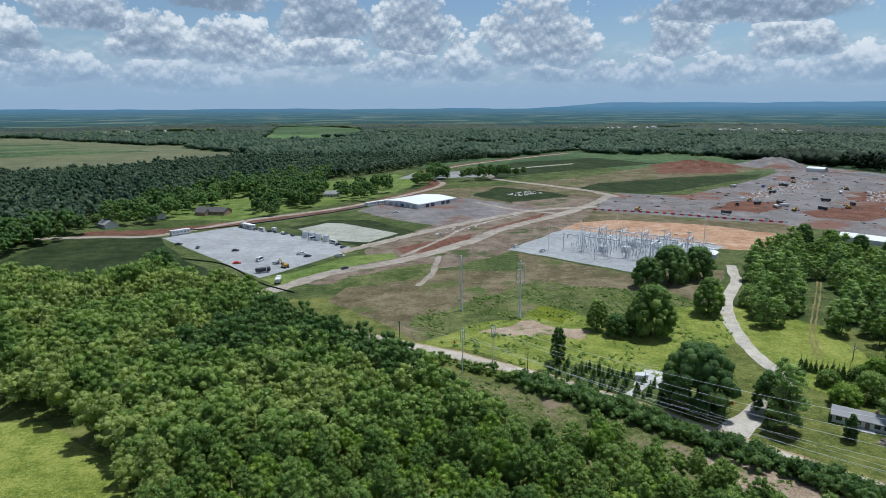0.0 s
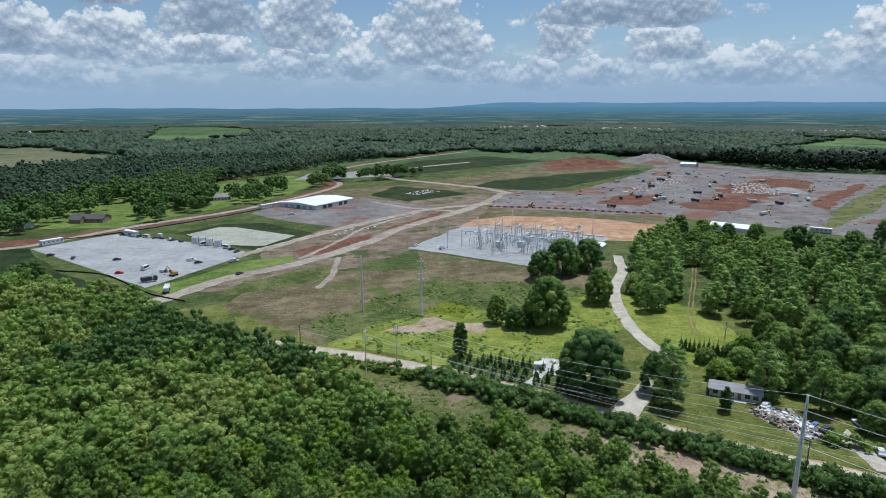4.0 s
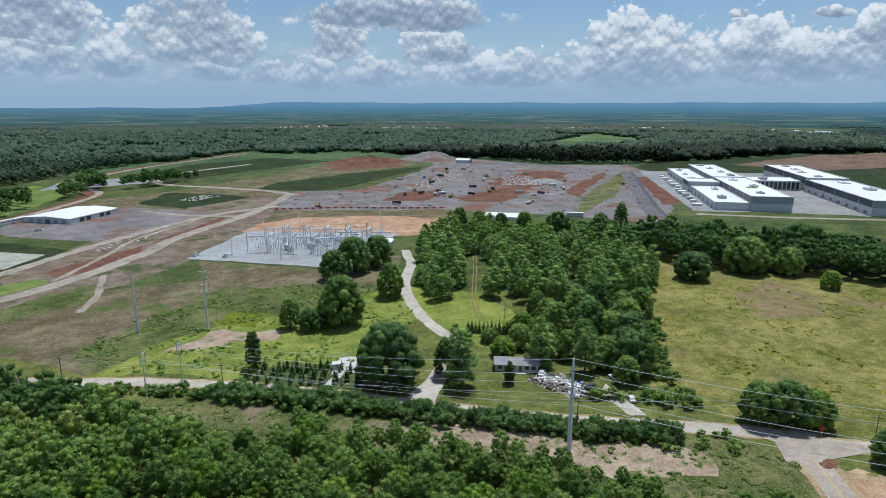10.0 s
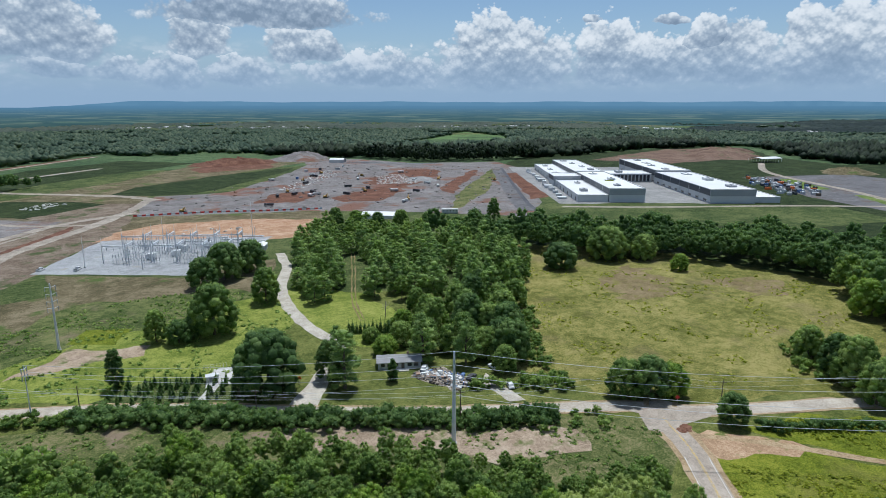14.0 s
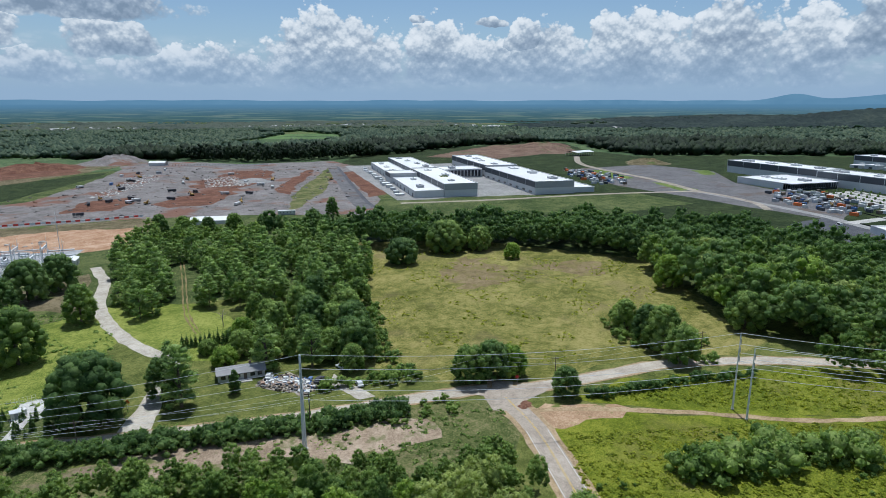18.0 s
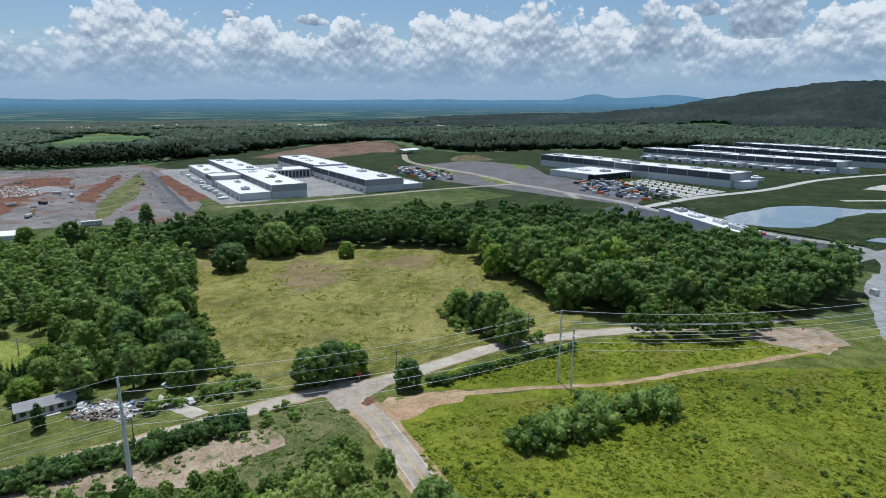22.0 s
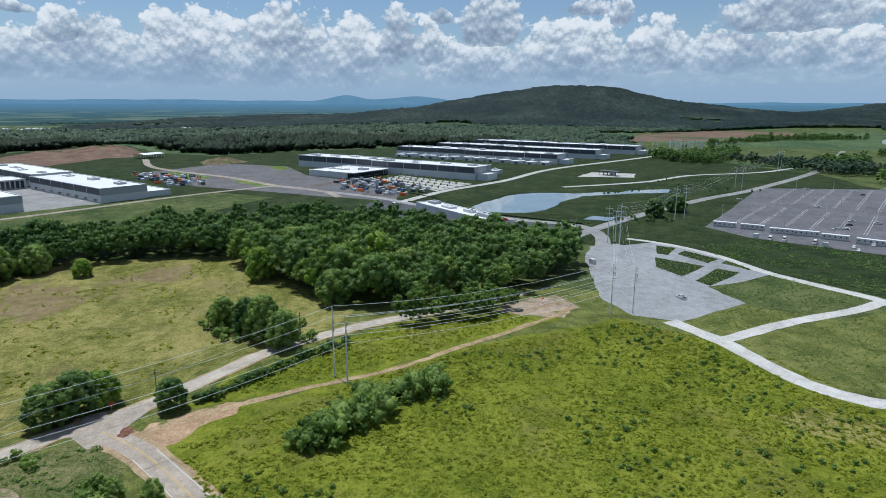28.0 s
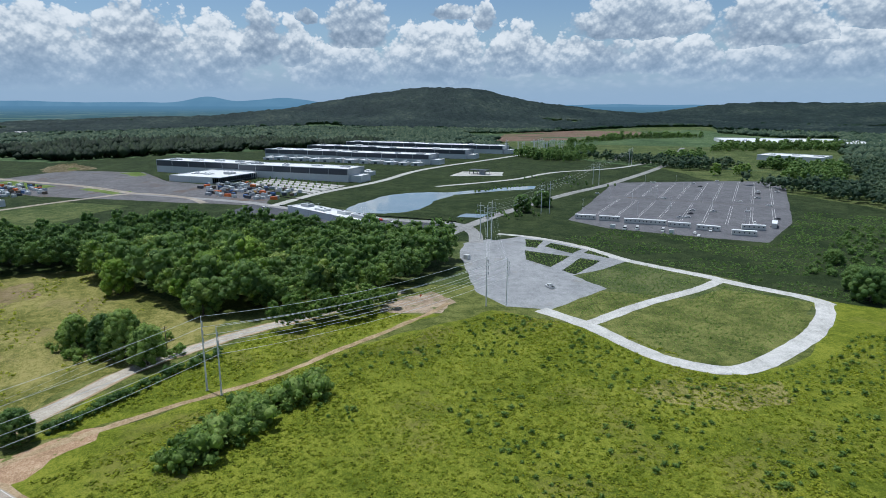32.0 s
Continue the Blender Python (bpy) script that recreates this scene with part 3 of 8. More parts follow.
def ridge_top(az):
    """Height of the far blue ridge by compass bearing."""
    h = 72 + 41 * smoothstep(7, 15, az) * (1 - 0.35 * smoothstep(80, 96, az))
    h = h + 2.0 * np.sin(az * 0.9) + 2.5 * np.sin(az * 0.37 + 1) + 1.0 * np.sin(az * 2.3)
    h = h + 40 * np.exp(-((az - 84.6) / 1.6) ** 2) + 44 * np.exp(-((az - 91) / 3.2) ** 2)
    return h


def build_backdrop():
    az = np.arange(-180, 180.01, 0.5)
    a = np.radians(az)
    rows = []
    far = 2900 + 2030 * smoothstep(66, 80, az) + 2030 * (1 - smoothstep(-80, -62, az))
    for f in np.linspace(0, 1, 9):
        z = -20 + f * (85 + (ridge_top(az) - 85) * far / 4930 + 20)
        rows.append(np.stack([far * np.sin(a), far * np.cos(a), z], -1))
    V = np.concatenate(rows)
    k = len(az)
    i, j = np.meshgrid(np.arange(8), np.arange(k - 1), indexing="ij")
    F = np.stack([i * k + j, i * k + j + 1, (i + 1) * k + j + 1, (i + 1) * k + j], -1).reshape(-1, 4)
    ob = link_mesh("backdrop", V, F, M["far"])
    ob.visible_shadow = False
    return tagged(ob, "blue hazy ridge along the far horizon", "distant ridge", kind="structure")


build_backdrop()


# ---- flat covers of the ground ----
LAYER = [0.006]


def edge_jitter(P, amount, step):
    """Closed outline cut into short lengths and made uneven."""
    out = []
    for a, b in zip(P, P[1:] + P[:1]):
        a, b = Vector(a), Vector(b)
        n = max(1, int((b - a).length / step))
        for i in range(n):
            p = a.lerp(b, i / n)
            q = Vector((p.x / (step * 3), p.y / (step * 3), 3.7))
            d = Vector((noise.noise(q), noise.noise(q + Vector((9, 4, 1)))))
            d2 = Vector((noise.noise(q * 3.1), noise.noise(q * 3.1 + Vector((5, 8, 2)))))
            out.append((p.x + amount * (d.x * 1.5 + d2.x * 0.7), p.y + amount * (d.y * 1.5 + d2.y * 0.7)))
    return out


def cover(name, P, mat, label, category, jitter=2.0, step=4.0, z=None, kind="structure"):
    """A sheet of another ground cover within the outline P."""
    LAYER[0] += 0.0009
    z = LAYER[0] if z is None else z
    Q = edge_jitter(list(P), jitter, step) if jitter else list(P)
    n = len(Q)
    V, _, F, *_ = geometry.delaunay_2d_cdt([Vector(q) for q in Q], [(i, (i + 1) % n) for i in range(n)], [], 1, 0.001)
    me = bpy.data.meshes.new(name)
    me.from_pydata([(v.x, v.y, z + float(land(v.x, v.y))) for v in V], [], [tuple(f) for f in F])
    me.update()
    me.materials.append(mat)
    return tagged(new(name, me), label, category, kind=kind)


def spline(P, step=3.0):
    """Smooth line through the points of a plan."""
    P = [Vector(p) for p in P]
    P = [P[0] * 2 - P[1]] + P + [P[-1] * 2 - P[-2]]
    out = []
    for a, b, c, d in zip(P, P[1:], P[2:], P[3:]):
        n = max(2, int((c - b).length / step))
        for i in range(n):
            u = i / n
            out.append(0.5 * (2 * b + (c - a) * u + (2 * a - 5 * b + 4 * c - d) * u * u + (3 * b - a - 3 * c + d) * u ** 3))
    return out + [P[-2]]


def ribbon(name, P, width, mat, label, category, jitter=0.25, z=None, parent=None, thick=0.0, step=3.0):
    """A road or strip along a line; width may be a pair, start and end."""
    LAYER[0] += 0.0009
    z = LAYER[0] if z is None else z
    L = spline(P, step)
    V, F = [], []
    for i, p in enumerate(L):
        d = (L[min(i + 1, len(L) - 1)] - L[max(i - 1, 0)]).normalized()
        nrm = Vector((-d.y, d.x))
        w = width if isinstance(width, (int, float)) else width[0] + (width[1] - width[0]) * i / (len(L) - 1)
        for s in (-1, 1):
            q = Vector((p.x / 7, p.y / 7, s * 5))
            e = w / 2 + jitter * (noise.noise(q) * 1.6 + noise.noise(q * 3) * 0.8)
            V.append((p.x + nrm.x * s * e, p.y + nrm.y * s * e, z + float(land(p.x, p.y))))
    for i in range(len(L) - 1):
        F.append((2 * i, 2 * i + 1, 2 * i + 3, 2 * i + 2)[::-1])
    ob = link_mesh(name, V, F, mat, parent)
    if parent is None:
        tagged(ob, label, category, kind="structure")
    return ob

# ---- fields, pads and roads ----
def local(o, u, pts):
    """Plan points given along u and to its right, from the corner o."""
    ux, uy = u
    return [(o[0] + ux * a + uy * b, o[1] + uy * a - ux * b) for a, b in pts]


cover("far_crop_field", [(-1273, 1790), (-1172, 1798), (-752, 1504), (-323, 1135), (-343, 983), (-435, 816), (-532, 741), (-900, 900)], M["crop"], "wide pale olive crop field beyond the woods", "field", 12, 40)
cover("far_green_field", [(-513, 1754), (-413, 1693), (-252, 2007), (-339, 2507), (-576, 2785), (-679, 2596)], M["crop_green"], "flat bright green crop field", "field", 8, 40)
cover("far_green_field", [(856, 1161), (1073, 1283), (1477, 1605), (1269, 1198), (1105, 1032), (869, 1037)], M["crop_green"], "flat bright green crop field beside a farmstead", "field", 8, 40)
cover("far_pale_field", [(2050, 1500), (2500, 1650), (2500, 1150), (2150, 1150)], M["crop"], "pale green pasture in the valley", "field", 10, 50)
# clearings in the far woods: bearing, distance, half width, half depth
CLEARINGS = []
for az, r, w, d, mat in ((-26, 1500, 120, 90, "crop"), (-12, 1750, 160, 110, "crop_green"), (-4, 1980, 140, 70, "crop"), (3, 1450, 90, 60, "rough"), (12, 2050, 180, 70, "crop"), (22, 1900, 120, 60, "crop_green"), (31, 2120, 160, 60, "crop"), (41, 1980, 140, 70, "rough"), (49, 2150, 190, 70, "crop"), (57, 1850, 130, 60, "crop_green"), (63, 2150, 170, 60, "crop"), (70, 1950, 150, 80, "crop_green"), (76, 2150, 140, 60, "crop")):
    a = radians(az)
    o, fw, sd = Vector((math.sin(a), math.cos(a))) * r, Vector((math.sin(a), math.cos(a))) * d, Vector((math.cos(a), -math.sin(a))) * w
    P = [tuple(o + fw * math.sin(q) + sd * math.cos(q) * (1 + 0.3 * math.sin(3 * q + az))) for q in (k * math.pi / 5 for k in range(10))]
    CLEARINGS.append(P)
    cover("far_pale_field", P, M[mat], "small field cleared in the far woods", "field", 8, 40)
cover("far_meadow", [(1021, -410), (1405, -499), (1917, -734), (2107, -1300), (2055, -1605), (1685, -1363), (1400, -1324), (1367, -1500), (674, -748), (658, -630)], M["ground"], "open green valley floor below the mountain", "field", 8, 40)
cover("far_brown_field", [(1405, -499), (1871, -716), (2104, -948), (1942, -1198), (1664, -1111), (1478, -905), (1429, -670)], M["russet"], "brown ploughed field below the mountain", "field", 8, 40)
cover("campus_ground", [(560, 560), (760, 700), (1240, 660), (1300, 560), (1120, 440), (1030, 320), (1150, 180), (1270, -90), (1180, -340), (1000, -440), (720, -500), (560, -470), (300, -480), (280, -300), (350, -140), (400, 0), (430, 90), (400, 200), (420, 300)], M["dark_shade_grass"], "dark sown grass round the large buildings, cloud shade in its tone", "grass", 6, 20)
cover("cleared_soil", [(830, 600), (1200, 665), (1290, 575), (1108, 455), (870, 480)], M["russet"], "bare reddish cleared soil below the woods", "soil", 5, 15)
cover("graded_site", [(128, 512), (150, 585), (172, 618), (239, 604), (330, 690), (430, 800), (470, 870), (540, 900), (577, 740), (686, 674), (640, 560), (420, 350), (360, 317), (323, 375), (258, 440), (222, 461)], M["site"], "broad graded construction site of grey gravel", "gravel ground", 4, 10)
cover("site_road_bed", [(-60, 530), (-20, 640), (60, 680), (180, 770), (300, 900), (480, 960), (540, 900), (470, 860), (300, 760), (170, 620), (150, 585), (60, 520)], M["brown"], "cleared brown ground with thin grass", "soil", 5, 12)
cover("site_green", [(60, 760), (180, 850), (330, 950), (250, 1060), (120, 980), (40, 880)], M["dark_shade_grass"], "green sown bank at the back of the site", "grass", 5, 12)
cover("sown_field", [(140, 655), (177, 704), (308, 769), (412, 790), (359, 736), (240, 632), (195, 614), (160, 635)], M["dark_shade_grass"], "dark green sown field with a rust tinge", "grass", 3, 10)
cover("sown_field", [(29, 606), (61, 673), (111, 627), (135, 578), (94, 517), (57, 561)], M["dark_shade_grass"], "dark green sown slope", "grass", 2, 8)
cover("haul_ground", [(-70, 290), (-45, 330), (-48, 372), (-30, 400), (-20, 430), (-2, 446), (44, 489), (73, 537), (60, 560), (128, 600), (150, 585), (128, 512), (95, 440), (40, 368), (0, 320), (-40, 300)], M["haul"], "churned brown ground between haul roads", "soil", 4, 8)
cover("red_clay_field", [(296, 504), (370, 543), (416, 545), (378, 500), (320, 457), (294, 475)], M["red"], "patch of bare red clay", "soil", 5, 8)
cover("red_clay_field", [(416, 489), (500, 552), (579, 608), (572, 590), (453, 493), (401, 452)], M["red"], "strip of bare red clay", "soil", 4, 8)
cover("red_clay_field", [(290, 861), (357, 945), (425, 890), (380, 807), (282, 805)], M["red"], "mound of bare red clay", "soil", 4, 8)
cover("green_strip", [(605, 600), (613, 592), (447, 447), (345, 380), (330, 372), (395, 440)], M["scrub"], "strip of thin green grass across the site", "grass", 2, 8)
cover("red_clay_field", [(372, 572), (430, 620), (500, 668), (548, 655), (520, 600), (430, 530), (392, 548)], M["red"], "dark red clay round broken stone", "soil", 9, 8)
cover("red_clay_field", [(230, 520), (262, 560), (300, 560), (290, 515), (255, 498)], M["red"], "dark red clay beside the haul road", "soil", 7, 8)
cover("red_plot", [(578, 547), (606, 542), (457, 376), (434, 376)], M["red"], "rectangular plot of bare soil", "soil", 1.5, 8)
cover("brown_field", [(-52, 268), (-40, 300), (0, 318), (40, 318), (44, 362), (95, 312), (150, 320), (118, 262), (66, 240), (20, 232), (-10, 215), (-25, 235)], M["brown"], "brown cleared field with sparse weeds", "soil", 3, 8)
cover("pole_meadow", [(-12, 240), (2, 258), (22, 276), (46, 292), (80, 284), (106, 276), (118, 262), (66, 240), (20, 232), (-7, 221)], M["rough"], "rough green meadow beneath the power poles", "meadow", 5, 6)
cover("red_clay_field", [(-30, 371), (-4, 395), (24, 419), (15, 396), (-12, 359), (-25, 360)], M["red"], "churned red clay between haul roads", "soil", 2.5, 4)
cover("red_clay_field", [(24, 424), (60, 470), (84, 500), (78, 478), (50, 446)], M["red"], "churned red clay between haul roads", "soil", 2.5, 4)
cover("meadow_patch", [(-10, 216), (20, 240), (66, 246), (118, 262), (128, 258), (112, 222), (80, 180), (62, 172), (30, 190), (4, 210)], M["lawn"], "green meadow beneath the power poles", "grass", 3, 6)
cover("bare_strip", [(12, 226), (32, 240), (58, 226), (52, 218), (30, 224)], M["soil_scrub"], "strip of bare pale dirt", "soil", 2.5, 4)
cover("weed_plot", local((34, 246), (0.6, 0.8), [(0, 0), (16, 0), (16, 17), (0, 17)]), M["meadow"], "lush green plot of weeds", "grass", 1.5, 4)
cover("red_bank", [(95, 440), (128, 512), (258, 440), (240, 402), (180, 380)], M["brown"], "bank of brown soil and thin grass", "soil", 3, 8)
cover("orange_apron", [(84, 432), (104, 462), (140, 468), (190, 446), (228, 414), (212, 380), (192, 364), (172, 366)], M["orange"], "apron of orange clay beside the substation", "soil", 3, 6)
cover("green_bank", [(-93, 302), (-78, 317), (-52, 352), (-29, 358), (-26, 347), (-46, 332), (-75, 296), (-80, 289)], M["pasture"], "green verge along the gravel lot", "grass", 1, 5)
cover("green_bank", [(-57, 291), (-48, 307), (-19, 328), (-8, 333), (-2, 318), (-9, 305), (-34, 291), (-53, 284)], M["rough"], "green verge below the haul road", "grass", 2, 5)
cover("basin_bank", [(-112, 440), (-88, 470), (-56, 470), (-20, 425), (-30, 392), (-52, 378)], M["dark_shade_grass"], "dark grassy bank round the basin", "grass", 2, 6)
cover("field_west", [(-255, 400), (-190, 405), (-150, 350), (-110, 300), (-170, 290), (-250, 330)], M["dark_shade_grass"], "green field beside the wood", "grass", 3, 10)
cover("house_lawns", [(-260, 470), (-160, 470), (-60, 600), (-20, 720), (-60, 800), (-160, 700), (-260, 560)], M["pasture"], "green lawns round farm houses", "lawn", 4, 12)
cover("far_car_lot", [(-54, 750), (-40, 817), (17, 835), (74, 872), (47, 771), (-11, 754)], M["gravel"], "grey gravel car park behind dark trees", "gravel lot", 2, 8)
gravel_lot = cover("gravel_lot", [(-188, 404), (-166, 430), (-150, 444), (-99, 411), (-57, 376), (-61, 360), (-76, 332), (-94, 304), (-134, 348)], M["plaza"], "flat pale gravel laydown lot", "gravel lot", 0.6, 4)
cover("silt_basin", [(-104, 434), (-87, 459), (-75, 456), (-31, 418), (-48, 389), (-75, 396)], M["basin"], "shallow basin filled with pale silty water", "basin", 0.6, 4)
cover("warehouse_pad", [(-72, 514), (-51, 567), (24, 587), (82, 525), (55, 488), (-4, 447), (-39, 471)], M["site"], "grey gravel pad round the long white shed", "gravel lot", 2, 6)
cover("substation_pad", [(40, 368), (87, 433), (176, 376), (142, 341), (101, 313)], M["plaza"], "pale grey gravel pad of the substation", "gravel pad", 0.8, 4)
cover("hay_field", [(282, 258), (244, 214), (190, 178), (156, 142), (138, 118), (146, 97), (160, 80), (186, 62), (203, 48), (224, 26), (240, 20), (266, 44), (306, 66), (340, 96), (328, 190)], M["hay"], "dry yellow-green hay field", "field", 3, 6)
for P in ([(246, 166), (240, 149), (250, 133), (281, 152), (292, 176), (272, 182)], [(290, 135), (282, 112), (303, 104), (316, 118), (309, 137)]):
    cover("dry_patch", P, M["dry"], "patch of dry brown grass in the hay field", "field", 9, 3)
# the shade on this lawn is in its dimmed colour
cover("front_lawn", [(80, 156), (92, 166), (106, 180), (112, 170), (130, 140), (150, 116), (150, 100), (128, 108), (100, 134)], M["dim_lawn"], "mown lawn in front of the bungalow", "lawn", 2, 4)
cover("side_lawn", [(108, 188), (112, 219), (122, 256), (140, 262), (150, 225), (146, 195), (128, 180), (116, 172)], M["lawn"], "lawn with scattered trees beside the drive", "lawn", 2, 4)
cover("near_meadow", [(148, 66), (175, 17), (200, -18), (226, -84), (196, -112), (160, -128), (146, -140), (156, -170), (176, -200), (220, -230), (180, -330), (60, -300), (20, -120), (20, 0), (104, 30), (132, 60)], M["meadow"], "lush green meadow of tall weeds", "meadow", 2, 5)
cover("roadside_meadow", [(160, 60), (180, 54), (200, 34), (226, 4), (236, -40), (226, -60), (198, -14), (175, 22)], M["meadow"], "lush green meadow along the road", "meadow", 2, 4)
cover("cut_corridor", [(-6, 190), (30, 178), (60, 146), (96, 118), (128, 96), (148, 80), (136, 66), (118, 62), (92, 84), (66, 104), (44, 128), (20, 152)], M["scrub"], "cut corridor of scrub and bare soil beneath the wires", "scrub", 2, 5)
cover("bare_soil", [(62, 138), (80, 134), (106, 108), (126, 92), (120, 82), (98, 96), (74, 114)], M["soil_scrub"], "bare tan soil in the cut corridor", "soil", 5, 3)
cover("bare_soil", [(139, 60), (145, 68), (152, 67), (159, 57), (163, 46), (157, 46), (149, 54), (141, 57)], M["soil_red"], "bare reddish soil beside the junction", "soil", 2, 3)
cover("bare_soil", [(236, -38), (250, -44), (258, -66), (240, -72), (228, -62)], M["soil_scrub"], "bare orange soil beneath the wires", "soil", 2, 3)
cover("clearing", [(-69, 122), (-88, 140), (-101, 152), (-140, 164), (-160, 130), (-120, 80), (-60, 90)], M["lawn"], "bright green clearing at the edge of the wood", "grass", 3, 5)
cover("lot_meadow", [(350, -150), (290, -180), (248, -205), (200, -226), (170, -260), (230, -420), (340, -470), (400, -400), (304, -290), (400, -204)], M["dark_shade_grass"], "green meadow beside the parking lot, cloud shade in its tone", "meadow", 3, 8)
cover("dry_patch", [(150, -95), (151, -113), (143, -130), (139, -147), (130, -137), (129, -115), (137, -102)], M["hay"], "dry brownish patch in the meadow", "meadow", 4, 4)
cover("loop_meadow", [(196, -112), (228, -196), (200, -216), (176, -188), (160, -162), (154, -138), (164, -125)], M["dim_lawn"], "rough green meadow inside the gravel loop", "meadow", 1.5, 4)
PLAZA = [(351, -108), (358, -128), (332, -138), (303, -130), (280, -136), (265, -139), (242, -143), (221, -106), (230, -90), (253, -84), (324, -98)]
cover("gravel_plaza", PLAZA, M["shaded_plaza"], "wide pale grey gravel plaza", "gravel lot", 0.8, 4)
cover("gravel_court", [(266, -137), (303, -127), (352, -126), (361, -152), (345, -164), (319, -175), (300, -181), (286, -182), (274, -160)], M["shaded_plaza"], "pale gravel between grass islands", "gravel lot", 0.5, 4)
ISLANDS = [[(330, -152), (338, -160), (318, -170), (309, -160)], [(309, -167), (316, -174), (298, -177), (294, -174)], [(277, -138), (298, -159), (290, -167), (268, -141)], [(323, -137), (303, -155), (284, -135), (303, -129)], [(352, -149), (345, -158), (328, -146), (332, -141)]]
for P in ISLANDS:
    cover("grass_island", P, M["dark_shade_grass"], "island of green grass between gravel lanes", "grass", 0.4, 3)
BIGLOT = [(407, -205), (480, -262), (604, -356), (583, -494), (570, -526), (551, -533), (356, -356), (304, -288), (336, -252), (371, -217)]
cover("parking_lot", BIGLOT, M["lot_asphalt"], "large empty grey asphalt parking lot", "parking lot", 0.5, 6)
cover("campus_lot", [(741, 118), (850, 160), (900, 260), (760, 330), (640, 210), (560, 60), (530, 10), (620, 0), (690, 60)], M["yard"], "grey gravel yard in front of the buildings", "gravel lot", 2, 8)
for P in ([(640, 150), (690, 190), (700, 175), (655, 135)], [(700, 235), (770, 300), (790, 285), (720, 220)], [(800, 160), (850, 190), (860, 170), (815, 150)]):
    cover("yard_grass", P, M["pasture"], "strip of grass in the gravel yard", "grass", 2, 6)
cover("office_lot", [(500, 40), (545, 20), (470, -52), (414, -110), (370, -80), (400, -20)], M["tar"], "dark asphalt car park round the office", "car park", 1, 6)
cover("building_court", local((446, 334), (0.655, 0.755), [(-14, -16), (330, -30), (330, 175), (-14, 120)]), M["gravel"], "concrete yard between the two long buildings", "concrete yard", 1, 8)
cover("campus_front_lawn", [(420, 350), (500, 290), (560, 225), (600, 180), (560, 120), (470, 160), (390, 260)], M["ground"], "green lawn before the long buildings", "lawn", 3, 8)
cover("pond_bank", [(480, -40), (560, -76), (620, -150), (640, -270), (560, -290), (470, -190), (440, -110)], M["dark_shade_grass"], "grassy bank round the pond", "grass", 3, 8)
cover("pond", [(497, -51), (526, -67), (546, -86), (564, -94), (580, -120), (575, -164), (584, -205), (596, -232), (600, -262), (575, -251), (570, -215), (557, -161), (518, -132), (484, -112), (472, -98), (469, -80), (480, -58)], M["water"], "still pale pond reflecting the sky", "pond", 2.5, 6)
cover("small_pond", [(440, -128), (452, -140), (446, -156), (432, -146)], M["water"], "tiny pond in the grass", "pond", 1.5, 4)
cover("tree_nursery", [(30, 188), (50, 196), (80, 172), (66, 164), (44, 176)], M["ground"], "rough grass with planted saplings", "grass", 2, 4)
cover("gravel_slab", [(66.4, 191.0), (73.5, 188.7), (67.7, 176.2), (59.7, 178.6)], M["pale_gravel"], "small pale gravel pad with a shed", "gravel pad", 0.3, 2)

ribbon("main_dirt_road", [(-92, 272), (-79, 286), (-58, 315), (-20, 345), (20, 395), (43, 434), (97, 496), (135, 550), (162, 599)], 9, M["dirt"], "wide pale dirt haul road", "dirt road", 1.0)
ribbon("haul_road", [(-62, 362), (-50, 376), (-9, 428), (36, 476), (81, 515), (135, 533)], 8, M["dirt"], "rutted dirt haul road past the basin", "dirt road", 1.2)
ribbon("haul_road", [(-24, 350), (0, 400), (20, 444), (60, 490)], 3, M["dirt"], "narrow dirt track between haul roads", "dirt road", 1.0)
ribbon("haul_road", [(168, 594), (150, 640), (110, 690), (60, 760), (90, 860), (200, 950)], 10, M["dirt"], "winding dirt haul road", "dirt road", 1.2)
ribbon("haul_road", [(97, 496), (60, 520), (30, 560)], 6, M["dirt"], "dirt track to the pad", "dirt road", 0.8)
ribbon("red_bank_road", [(-250, 418), (-200, 425), (-150, 462), (-90, 520), (-40, 600), (-5, 700), (-30, 790), (10, 900), (80, 1000), (240, 1180)], 19, M["red"], "raw red clay bank along the haul road", "soil", 2.5)
ribbon("west_road", [(-290, 400), (-230, 408), (-195, 412), (-150, 470), (-88, 530), (-36, 610), (0, 700), (-25, 790), (15, 900), (85, 1000), (245, 1180)], 7, M["dirt"], "pale dirt perimeter road", "dirt road", 0.8)
ribbon("dark_trench", [(-150, 452), (-88, 512), (-50, 570)], 4, M["tar"], "dark pipe trench beside the road", "trench", 0.4)
ribbon("site_lane", [(612, 598), (422, 385), (381, 335)], 14, M["yard"], "straight haul lane across the site", "dirt road", 0.8)
ribbon("site_trench", [(622, 598), (432, 385), (391, 335)], 4, M["tar"], "straight dark trench across the site", "trench", 0.4)
ribbon("field_path", [(-12, 289), (-9, 300), (-5, 316), (-4, 332), (-2, 352)], 3.4, M["dirt"], "faint dirt path over the field", "dirt path", 0.8)
ribbon("drive", [(158, 328), (152, 312), (146, 296), (126, 262), (115, 232), (110, 205), (109, 184), (100, 172), (88, 160), (76, 148)], 5.4, M["drive"], "pale gravel drive through the trees", "drive", 0.4)
ribbon("drive_mouth", [(92, 164), (82, 154), (74, 147)], (5.5, 9), M["drive"], "widened mouth of the pale drive", "drive", 0.4)
for off in (-0.85, 0.85):
    ribbon("woodland_track", [(x + off * 0.85, y - off * 0.5) for x, y in ((130, 198), (134, 208), (141, 222), (152, 240), (170, 268), (190, 300))], 0.6, M["dry"], "sandy wheel rut between the pines", "track", 0.3)
